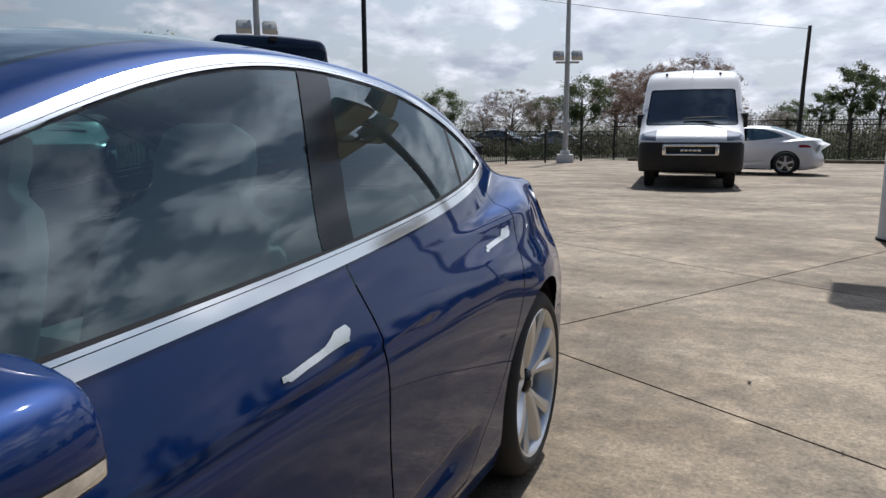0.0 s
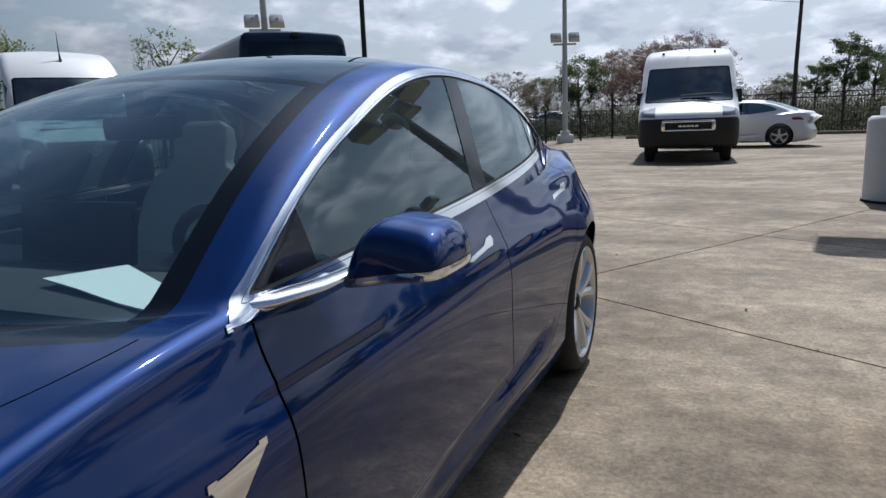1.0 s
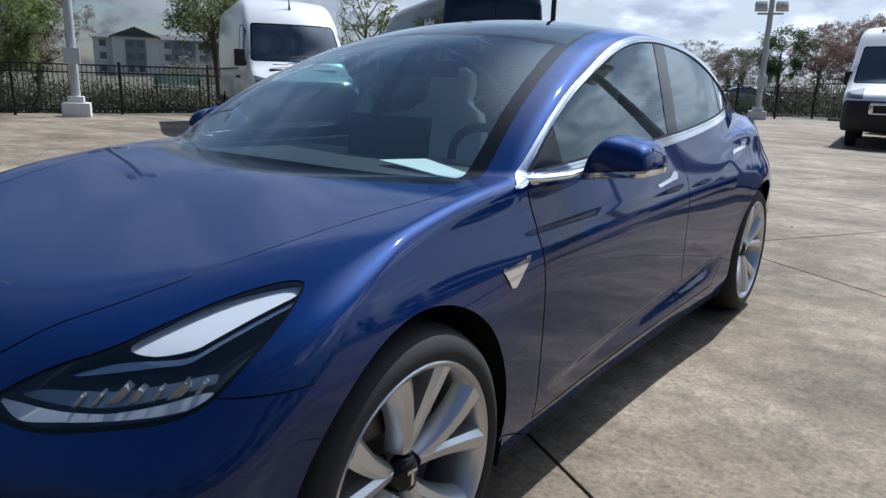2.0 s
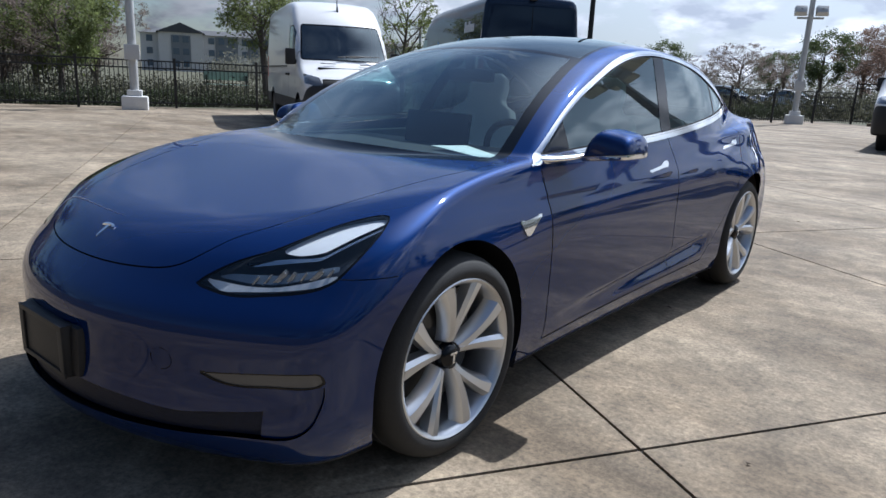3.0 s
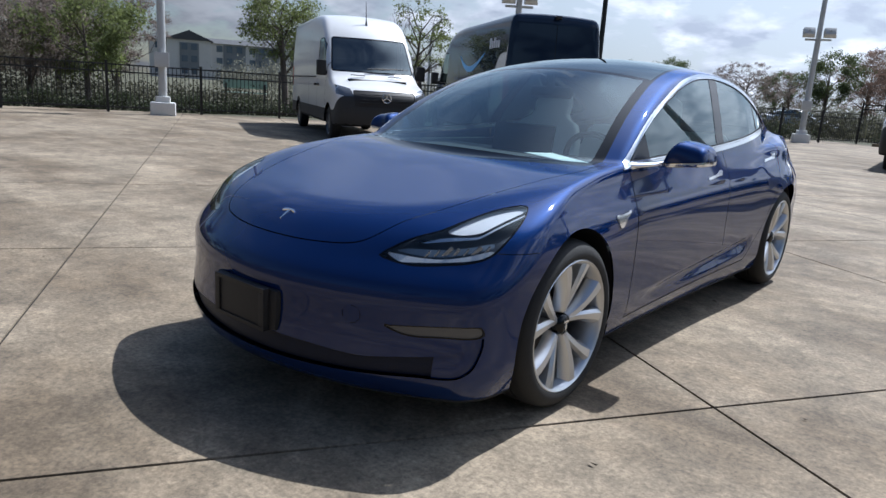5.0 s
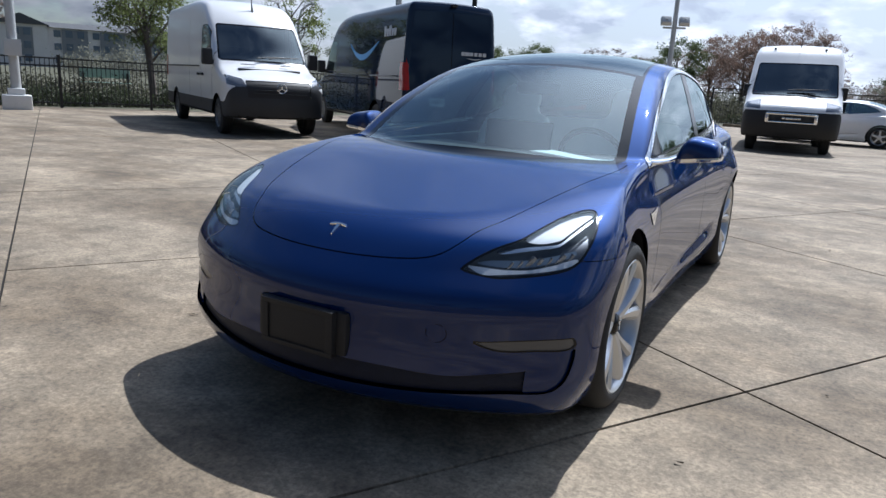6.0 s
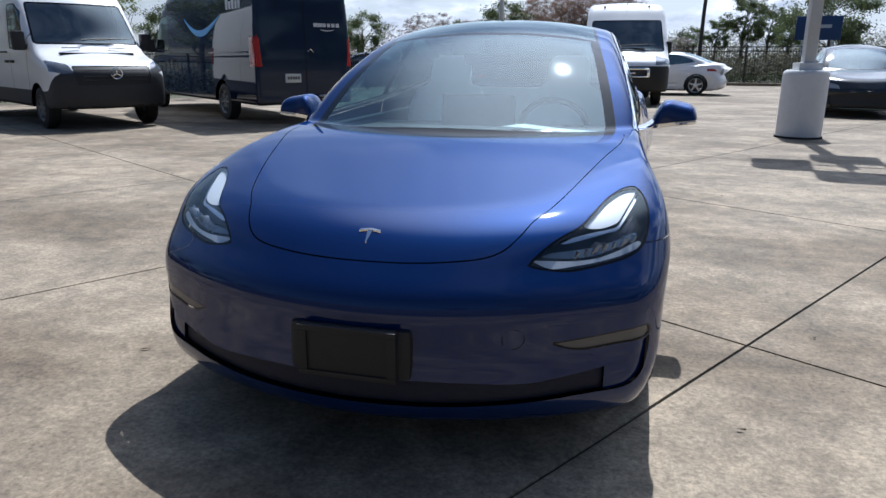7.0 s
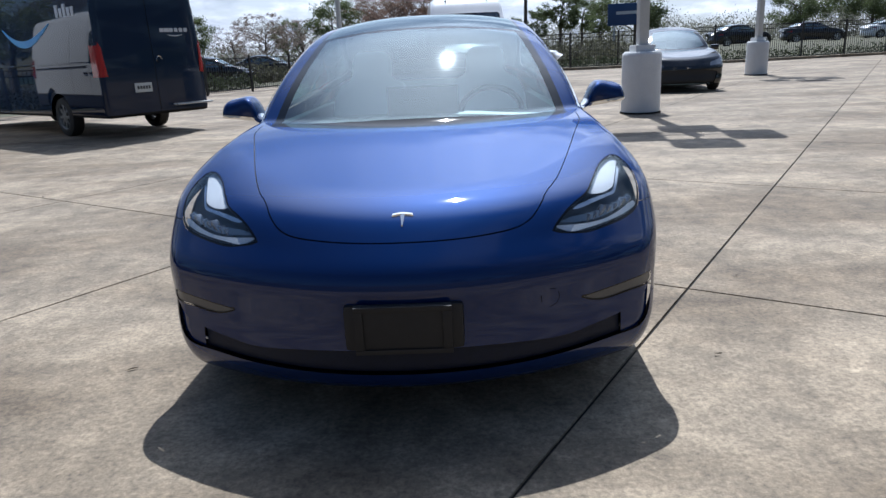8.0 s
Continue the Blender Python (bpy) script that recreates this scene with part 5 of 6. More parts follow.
HEAD_GREY = mat("van_headlight", (0.20, 0.21, 0.23), 0.12, 0.5, 1.0)
STEEL_WHEEL = mat("steel_wheel", (0.16, 0.165, 0.17), 0.45, 0.6)
SIDE_A = [(0.42, 1.42), (0.66, 1.98), (0.86, 2.12), (1.30, 2.12), (1.34, 1.40)]
SIDE_B = [(0.40, 1.42), (0.58, 1.86), (0.70, 2.0), (1.22, 2.0), (1.24, 1.40)]
GR_A = [(-0.60, 0.78), (-0.63, 1.06), (0.63, 1.06), (0.60, 0.78)]
WS_A = [(-0.84, 1.50), (-0.77, 2.12), (0.77, 2.12), (0.84, 1.50)]
LAMP_A = [(0.66, 0.98), (0.70, 1.10), (0.93, 1.16), (0.95, 1.00), (0.80, 0.96)]

white_van = van("cargo_van", "white high-roof cargo van with dark grey lower bumper and cladding", pose(-8.82, 8.32, 0, 0, 0, 60), VAN_A, 4.33, 5.62, PAINT_WHITE, GREY_PLASTIC, 0.66, GR_A, WS_A, LAMP_A, SIDE_A)
slate_van = van("cargo_van", "dark slate-blue delivery van with pale lettering bars and red tail lights", pose(-10.36, 13.57, 0, 0, 0, 233), VAN_A_LONG, 4.62, 6.38, PAINT_SLATE, PAINT_SLATE, 0.60, GR_A, WS_A, LAMP_A, SIDE_A, rear=True)
grille_van = van("cargo_van", "white high-roof cargo van with black bumper and wide chrome-framed grille", pose(0.50, 17.35, 0, 0, 0, 4), VAN_B, 3.45, 4.95, PAINT_WHITE, BLACK_PLASTIC, 0.52,
                 [(-0.44, 0.80), (-0.46, 0.90), (0.46, 0.90), (0.44, 0.80)], [(-0.93, 1.45), (-0.87, 2.17), (0.87, 2.17), (0.93, 1.45)], [(0.74, 1.06), (0.74, 1.27), (1.02, 1.36), (1.12, 1.08)], SIDE_B, bumper=(-0.55, 0.50))


def van_details():
    # round grille badge ring, bonnet slats, aerial on the white van
    bm = bmesh.new()
    lathe([(-0.006, 0.092), (0.01, 0.10), (0.012, 0.092), (0.006, 0.082), (-0.006, 0.082)], 32, "z", bm)
    for k in range(3):
        a = radians(90 + 120 * k)
        box(bm, (-0.009, 0.0, -0.004), (0.009, 0.088, 0.008), 0.002, Matrix.Rotation(a - radians(90), 4, "Z"))
    bmesh.ops.transform(bm, matrix=pose(0, -1.052, 0.955, 90, 0, 0), verts=bm.verts)
    part("grille_badge", bm, CHROME, white_van, "chrome ring badge")
    for z in (0.84, 0.90, 1.0):
        bm = bmesh.new()
        box(bm, (-0.52, -1.025, z), (0.52, -1.005, z + 0.012), 0.003)
        part("grille_slat", bm, GREY_PLASTIC, white_van)
    for v, x in ((white_van, 0.0), (grille_van, 0.0)):
        bm = bmesh.new()
        tube(bm, [(x, 0.95, 2.45), (x, 1.0, 2.62), (x + 0.01, 1.1, 3.0)], [0.03, 0.012, 0.004], 8)
        part("aerial", bm, BLACK_PLASTIC, v)
    # bonnet vents and wipers
    for v, y0, z0 in ((white_van, -0.18, 1.36), (grille_van, -0.36, 1.38)):
        for s in (1, -1):
            if v is white_van:
                bm = bmesh.new()
                box(bm, (s * 0.40 - 0.15, y0 + 0.02, z0 + 0.015), (s * 0.40 + 0.15, y0 + 0.05, z0 + 0.03), 0.004)
                part("bonnet_vent", bm, BLACK_PLASTIC, v)
            bm = bmesh.new()
            tube(bm, [(s * 0.12 - 0.05, y0 + 0.18, z0 + 0.16), (s * 0.12 + 0.28, y0 + 0.20, z0 + 0.19), (s * 0.12 + 0.62, y0 + 0.24, z0 + 0.20)], [0.014, 0.012, 0.008], 6)
            part("wiper", bm, BLACK_PLASTIC, v)
    # chrome grille frame of the front-facing van, with bars for its lettering
    bm = bmesh.new()
    for lo, hi in (((-0.56, -0.99, 0.93), (0.56, -0.93, 0.985)), ((-0.56, -0.985, 0.74), (0.56, -0.93, 0.775)), ((-0.58, -0.985, 0.75), (-0.50, -0.90, 0.97)), ((0.50, -0.985, 0.75), (0.58, -0.90, 0.97))):
        box(bm, lo, hi, 0.015)
    part("grille_frame", bm, CHROME, grille_van, "satin chrome grille frame")
    for k in range(5):
        bm = bmesh.new()
        box(bm, (-0.21 + k * 0.088, -0.965, 0.83), (-0.14 + k * 0.088, -0.945, 0.875), 0.006)
        part("lettering_bar", bm, CHROME, grille_van)
    for k in range(4):
        bm = bmesh.new()
        box(bm, (-0.60 + k * 0.4 - 0.03, 1.02 + 0.0 * k, 2.585), (-0.60 + k * 0.4 + 0.03, 1.09, 2.63), 0.01)
        part("roof_marker", bm, AMBER if k % 3 else GREY_PLASTIC, grille_van)
    # rear of the slate van: plate, step, lettering bars, camera, badge
    y = 6.38
    bm = bmesh.new()
    box(bm, (0.12, y + 0.0, 0.77), (0.44, y + 0.02, 0.93), 0.006)
    part("number_plate", bm, PLATE, slate_van)
    for k in range(5):
        bm = bmesh.new()
        box(bm, (0.155 + k * 0.052, y + 0.02, 0.825), (0.19 + k * 0.052, y + 0.024, 0.88))
        part("plate_bar", bm, GREY_PLASTIC, slate_van)
    for k, (w, h) in enumerate(((0.075, 0.07), (0.11, 0.07), (0.075, 0.07), (0.07, 0.07), (0.075, 0.07), (0.075, 0.07))):
        bm = bmesh.new()
        x0 = -0.24 - 0.095 * k
        box(bm, (x0 - w / 2, y - 0.035, 1.78), (x0 + w / 2, y - 0.015, 1.78 + h), 0.01)
        part("lettering_bar", bm, PRINT_GREY, slate_van)
    bm = bmesh.new()
    tube(bm, [(-0.34 - 0.06 * k, y - 0.018, 1.735 - 0.02 * math.sin(math.pi * k / 5)) for k in range(6)], [0.004, 0.009, 0.011, 0.011, 0.009, 0.005], 6)
    part("curved_stripe", bm, PRINT_GREY, slate_van)
    bm = bmesh.new()
    lathe([(-0.01, 0.055), (0.008, 0.06), (0.01, 0.05), (-0.01, 0.045)], 24, "z", bm)
    bmesh.ops.transform(bm, matrix=pose(-0.10, y + 0.005, 1.32, 90, 0, 0), verts=bm.verts)
    part("badge", bm, CHROME, slate_van)
    bm = bmesh.new()
    box(bm, (-0.98, y - 0.02, 0.50), (-0.25, y + 0.05, 0.53), 0.008)
    box(bm, (-0.98, y + 0.10, 0.50), (-0.25, y + 0.17, 0.53), 0.008)
    for px in (-0.9, -0.35):
        box(bm, (px - 0.02, y - 0.05, 0.505), (px + 0.02, y + 0.12, 0.525), 0.004)
    part("rear_step", bm, POLE_STEEL, slate_van, "slim metal rear step")
    bm = bmesh.new()
    box(bm, (-0.06, y - 0.06, 2.66), (0.06, y + 0.03, 2.72), 0.015)
    part("rear_camera", bm, BLACK_PLASTIC, slate_van)
    # lettering and curved stripe on the flank that faces the lot
    for k in range(5):
        bm = bmesh.new()
        y0 = 5.02 + 0.15 * k
        box(bm, (0.90, y0, 2.10), (0.957, y0 + 0.105, 2.25 if k not in (0, 2) else 2.31), 0.012)
        part("lettering_bar", bm, PRINT_GREY, slate_van)
    bm = bmesh.new()
    rows = []
    for k in range(21):
        t = k / 20
        z, w = 2.02 - 0.30 * math.sin(math.pi * t ** 0.9), 0.012 + 0.07 * math.sin(math.pi * t)
        rows.append([bm.verts.new((0.995 - 0.035 * (q - 1) ** 2 + e, 2.6 + 2.1 * t, q)) for q, e in ((z - w, 0.0), (z - w, 0.008), (z + w * 0.6, 0.008), (z + w * 0.6, 0.0))])
    for p, q in zip(rows, rows[1:]):
        for i in range(4):
            bm.faces.new((p[i], p[(i + 1) % 4], q[(i + 1) % 4], q[i]))
    bmesh.ops.recalc_face_normals(bm, faces=bm.faces)
    part("curved_stripe", bm, PRINT_BLUE, slate_van, "light blue curved stripe")


van_details()


# ---- other sedans ----
def plain_sedan(name, label, m, paint, cell=0.04, tall=1.0):
    ob = thing(name, m, label, "car")

    def shape(P):
        Q = P * np.array([1 / 0.99, 1.0, 1 / tall])
        return sedan_shape(Q)
    V, F = shrink_wrap(shape, (-1.0, -1.0, 0.05), (1.0, 4.0, 1.55), cell, sedan_core)
    ax, Y, Z = (lambda P: np.abs(P[:, 0])), (lambda P: P[:, 1]), (lambda P: P[:, 2])
    arch = lambda P: np.minimum(np.hypot(Y(P), Z(P) - 0.33), np.hypot(Y(P) - 2.875, Z(P) - 0.33)) - 0.385
    out = lambda P: ax(P) > 0.6
    dlo = lambda P: np.maximum(Z(P) - DLO_TOP(Y(P)), DLO_LOW(Y(P)) - Z(P)) + 0.02
    side = lambda P: (ax(P) > 0.42) & (Z(P) > 0.85) & (Y(P) > 0.3) & (Y(P) < 3.4)
    rail = lambda P: glass_x(Y(P), Z(P)) - ax(P) - 0.09
    top = lambda P: Z(P) > 0.85
    cowl = lambda P: Y(P) - 0.34 - 0.6 * P[:, 0] ** 2
    eff = lambda P: sweep_back(ax(P), Y(P))
    lamp = lambda P: outline([(0.52, 0.60), (0.56, 0.68), (0.80, 0.75), (0.88, 0.72), (0.80, 0.62)])(ax(P), Z(P))
    nose = lambda P: Y(P) < -0.1
    gr = lambda P: outline([(-0.62, 0.22), (-0.70, 0.44), (-0.30, 0.50), (0.30, 0.50), (0.70, 0.44), (0.62, 0.22)], 0.03)(P[:, 0], Z(P))
    tail = lambda P: (Y(P) > 3.2)
    tl = lambda P: outline([(0.72, 0.80), (0.74, 0.88), (0.95, 0.87), (0.95, 0.80)])(ax(P), Z(P))
    for g, w in ((arch, out), (dlo, side), (rail, top), (cowl, top), (lambda P: eff(P) - 1.2, top), (lambda P: eff(P) - 2.4, top), (lambda P: eff(P) - 3.35, top), (lamp, nose), (gr, nose), (tl, tail), (lambda P: Y(P) - 1.72, side), (lambda P: Y(P) - 1.80, side)):
        V, F = cut(V, F, g, w)
    N, C = slope_of(shape, V), centres(V, F)
    x, y, z = np.abs(C[:, 0]), C[:, 1], C[:, 2]
    lab = np.full(len(C), "body", dtype="<U20")
    g = (z > 0.86) & (rail(C) > 0) & (cowl(C) > 0)
    lab[g & (eff(C) < 1.2)] = "windshield"
    lab[g & (eff(C) > 2.4) & (eff(C) < 3.35)] = "rear_glass"
    lab[side(C) & (dlo(C) < 0)] = "side_window"
    lab[side(C) & (dlo(C) < 0) & (y > 1.72) & (y < 1.80)] = "pillar_cover"
    lab[nose(C) & (gr(C) < 0)] = "grille"
    lab[nose(C) & (lamp(C) < 0)] = "headlight"
    lab[tail(C) & (tl(C) < 0)] = "tail_light"
    lab[z < 0.18] = "underbody"
    lab[out(C) & (arch(C) < 0)] = "-"
    look_of = {"windshield": (SEDAN_GLASS, 0), "rear_glass": (SEDAN_GLASS, 0), "side_window": (SEDAN_GLASS, 0.003), "pillar_cover": (BLACK_GLOSS, 0), "grille": (BLACK_PLASTIC, 0.02),
               "headlight": (HEAD_GREY, 0), "tail_light": (RED_LENS, 0), "underbody": (UNDER, 0)}
    for n in sorted(set(lab) - {"-"}):
        mm, inset = look_of.get(n, (paint, 0))
        two = n in ("headlight", "side_window", "tail_light", "pillar_cover")
        for pick in ([(lab == n) & (C[:, 0] > 0), (lab == n) & (C[:, 0] <= 0)] if two else [lab == n]):
            panel(n.rstrip("0123456789"), V, F, pick, mm, ob, N, "", inset)
    for n, y0 in (("front_wheel", 0), ("rear_wheel", 2.875)):
        for s in (1, -1):
            tyre_and_wheel(ob, n, s * 0.77, y0, 0.335, 0.22, 0.235, s, "five", ALLOY)
    bm = bmesh.new()
    tube(bm, [(0.62 * k / 6, NOSE(np.array([0.56 + 0.05 * abs(k) / 6]))[0] + 0.50 * (0.62 * k / 6) ** 2 - 0.01, 0.56 + 0.05 * abs(k) / 6) for k in range(-6, 7)], [0.012] * 13, 6)
    part("grille_bar", bm, CHROME, ob)
    bm = bmesh.new()
    box(bm, (-0.7, 0.4, 0.25), (0.7, 3.2, 0.75), 0.03)
    part("cabin_floor", bm, INTERIOR, ob)
    for s in (1, -1):
        bm = bmesh.new()
        box(bm, (s * 0.38 - 0.25, 1.35, 0.6), (s * 0.38 + 0.25, 1.55, 1.2), 0.06)
        part("seat", bm, INTERIOR, ob)
        bm = bmesh.new()
        box(bm, (s * 0.95 - 0.10, 0.72, 0.93), (s * 0.95 + 0.10, 0.86, 1.06), 0.04)
        box(bm, (min(s * 0.74, s * 0.9), 0.76, 0.92), (max(s * 0.74, s * 0.9), 0.83, 0.96), 0.01)
        part("side_mirror", bm, paint, ob)
    return ob


dark_sedan = plain_sedan("sedan", "dark grey saloon parked nose-out beside the white pole base", pose(5.60, 14.7, 0, 0, 0, -6), PAINT_BLACK, tall=1.07)
white_sedan = plain_sedan("sedan", "white saloon parked beside the fence behind the van", pose(0.07, 24.0, 0, 0, 0, 262), PAINT_WHITE)
for x, y, turn, src in ((-10.5, 42, 85, dark_sedan), (-7.0, 43, 95, white_sedan), (22, 50, 100, dark_sedan), (29, 53, 80, dark_sedan), (37, 57, 95, white_sedan), (43, 60, 88, dark_sedan), (-12, 36, 95, dark_sedan)):
    c = copy_thing(src, pose(x, y, -0.012 if x < 20 else 0.55, 0, 0, turn))
    tagged(c, "dark saloon parked beyond the fence" if src is dark_sedan else "white saloon parked beyond the fence", "car", "cars beyond the fence")


# ---- fence ----
def fence_run(a, b, name_label, tall, posts_every=2.42, pick=300, ground_z=0.0):
    """A black steel fence from a to b: posts, three rails and pointed pickets."""
    a, b = Vector(a), Vector(b)
    d = (b - a)
    long = d.length
    turn = math.degrees(math.atan2(d.y, d.x))
    ob = thing("fence", pose(a.x, a.y, ground_z, 0, 0, turn), name_label, "fence", "fence runs round the lot", "structure")
    n = round(long / posts_every)
    me = bpy.data.meshes.new("post")
    bm = bmesh.new()
    box(bm, (-0.034, -0.034, -0.05), (0.034, 0.034, tall + 0.03), 0.004)
    box(bm, (-0.042, -0.042, tall + 0.03), (0.042, 0.042, tall + 0.06), 0.008)
    bm.to_mesh(me); bm.free()
    me.materials.append(IRON)
    for k in range(n + 1):
        o = new("post", me)
        o.parent, o.location = ob, (k * long / n, 0, 0)
    for z in (0.14, tall - 0.24, tall - 0.04):
        bm = bmesh.new()
        box(bm, (0, -0.018, z - 0.02), (long, 0.018, z + 0.02), 0.004)
        part("rail", bm, IRON, ob)
    pm = bpy.data.meshes.new("picket")
    bm = bmesh.new()
    box(bm, (-0.0095, -0.0095, 0.05), (0.0095, 0.0095, tall - 0.05))
    bm.to_mesh(pm); bm.free()
    pm.materials.append(IRON)
    count = int(long / 0.115)
    rest = bmesh.new()
    for k in range(1, count):
        x = k * long / count
        if k <= pick:
            o = new("picket", pm)
            o.parent, o.location = ob, (x, 0, 0)
        else:
            box(rest, (x - 0.0095, -0.0095, 0.05), (x + 0.0095, 0.0095, tall - 0.05))
    if len(rest.verts):
        tagged(part("far_pickets", rest, IRON, ob, smooth=False), kind="stuff")
    else:
        rest.free()
    return ob


FENCE_A, FENCE_B, FENCE_C = (-21.2, -3.0, 0), (-17.2, 9.2, 0), (-3.8, 33.6, 0)
fence_run(FENCE_A, FENCE_B, "black steel picket fence along the lot's edge", 1.36, pick=110)
fence_run(FENCE_B, FENCE_C, "black steel picket fence beside the parked vans", 1.36, pick=190)
fence_run(FENCE_C, (13.0, 33.4, 0), "black steel picket fence across the far end", 1.78, pick=0)
fence_run((13.0, 33.4, 0), (34.0, 36.5, 0), "black steel picket fence before a grass bank", 1.78, pick=0)


def kerb(a, b):
    a, b = Vector(a), Vector(b)
    d = b - a
    bm = bmesh.new()
    n = max(1, round(d.length / 3))
    for k in range(n):
        box(bm, (k * d.length / n + 0.006, -0.08, -0.1), ((k + 1) * d.length / n - 0.006, 0.09, 0.13), 0.02)
    o = part("kerb", bm, CONCRETE)
    o.matrix_world = pose(a.x, a.y, 0, 0, 0, math.degrees(math.atan2(d.y, d.x)))
    tagged(o, "pale concrete kerb along the lot's edge", "kerb", kind="structure")


kerb((-3.0, 32.4, 0), (13.2, 32.2, 0))
kerb((13.2, 32.2, 0), (34, 35.2, 0))


# ---- poles ----
def flood_head(parent, x, y, z, turn, tilt, large=1.0):
    hold = new("flood_lamp")
    hold.parent = parent
    hold.matrix_local = pose(x, y, z, tilt, 0, turn) @ Matrix.Diagonal((large, large, large, 1))
    bm = bmesh.new()
    box(bm, (-0.25, -0.20, -0.02), (0.25, 0.22, 0.20), 0.03)
    for v in bm.verts:
        k = 1 - 0.9 * max(0, v.co.z) 
        v.co.x *= k; v.co.y *= k
    part("housing", bm, LAMP_GREY, hold)
    bm = bmesh.new()
    box(bm, (-0.22, -0.17, -0.035), (0.22, 0.19, -0.018), 0.004)
    part("lens", bm, LAMP_LENS, hold, "frosted pale lens")
    bm = bmesh.new()
    box(bm, (-0.03, -0.03, 0.17), (0.03, 0.03, 0.26), 0.006)
    part("bracket", bm, LAMP_GREY, hold)


def tall_pole(x, y, turn, label):
    ob = thing("lamp_post", pose(x, y, 0, 0, 0, turn), label, "lamp post", "tall poles with twin flood lamps")
    bm = bmesh.new()
    box(bm, (-0.33, -0.30, -0.05), (0.33, 0.30, 0.36), 0.05)
    part("concrete_base", bm, POLE_WHITE, ob)
    bm = bmesh.new()
    box(bm, (-0.19, -0.19, 0.36), (0.19, 0.19, 0.52), 0.02)
    part("base_collar", bm, POLE_WHITE, ob)
    bm = bmesh.new()
    tube(bm, [(0, 0, 0.5), (0, 0, 4), (0, 0, 6.68)], [0.12, 0.105, 0.085], 12)
    part("pole", bm, POLE_STEEL, ob)
    bm = bmesh.new()
    box(bm, (-0.19, -0.20, 1.32), (0.19, -0.09, 1.72), 0.01)
    part("junction_box", bm, LAMP_GREY, ob)
    bm = bmesh.new()
    box(bm, (-0.48, -0.045, 4.10), (0.48, 0.045, 4.18), 0.01)
    part("cross_arm", bm, POLE_STEEL, ob)
    for s in (-1, 1):
        flood_head(ob, s * 0.38, -0.08, 4.36, 0, 55, 0.95)
    bm = bmesh.new()
    box(bm, (-0.30, -0.03, 6.62), (0.30, 0.03, 6.68), 0.01)
    part("cross_arm", bm, POLE_STEEL, ob)
    for s in (-1, 1):
        flood_head(ob, s * 0.30, 0, 6.64, 0, 8, 0.55)
    return ob


tall_pole(-16.75, 7.75, 60, "pale steel lamp post on concrete base by the fence")
tall_pole(-5.2, 29.6, 20, "pale steel lamp post standing at the far fence")
tall_pole(-12.1, 18.2, 40, "pale steel lamp post standing behind the delivery van")


def short_pole(x, y, turn, label):
    ob = thing("lamp_post", pose(x, y, 0, 0, 0, turn), label, "lamp post", "poles on tall round bases")
    bm = lathe([(-0.02, 0.01), (-0.02, 0.335), (0.02, 0.335), (0.98, 0.335), (1.02, 0.325), (1.05, 0.29), (1.05, 0.01)], 48, "z")
    part("round_base", bm, POLE_WHITE, ob, "white painted round concrete base")
    bm = lathe([(-0.03, 0.01), (-0.03, 0.352), (0.03, 0.352), (0.03, 0.33)], 48, "z")
    part("base_skirt", bm, JOINT, ob)
    bm = bmesh.new()
    box(bm, (-0.17, -0.17, 1.04), (0.17, 0.17, 1.16), 0.015)
    part("collar", bm, POLE_WHITE, ob)
    bm = bmesh.new()
    box(bm, (-0.085, -0.085, 1.1), (0.085, 0.085, 4.75), 0.015)
    part("pole", bm, POLE_STEEL, ob)
    heads = ((-0.68, 0.18, 75), (-0.20, -0.72, 165), (0.22, 0.72, -15), (0.68, -0.16, -105))
    for ax in heads:
        bm = bmesh.new()
        tube(bm, [(0, 0, 4.55), (ax[0], ax[1], 4.62)], [0.035, 0.03], 8)
        part("arm", bm, POLE_STEEL, ob)
    for px, py, turn in heads:
        flood_head(ob, px, py, 4.62, turn, 6, 1.6)
    return ob


short_pole(3.36, 9.66, 6, "lamp post with four flood lamps on a white base")
short_pole(9.75, 20.3, 12, "lamp post with four flood lamps on a white base")


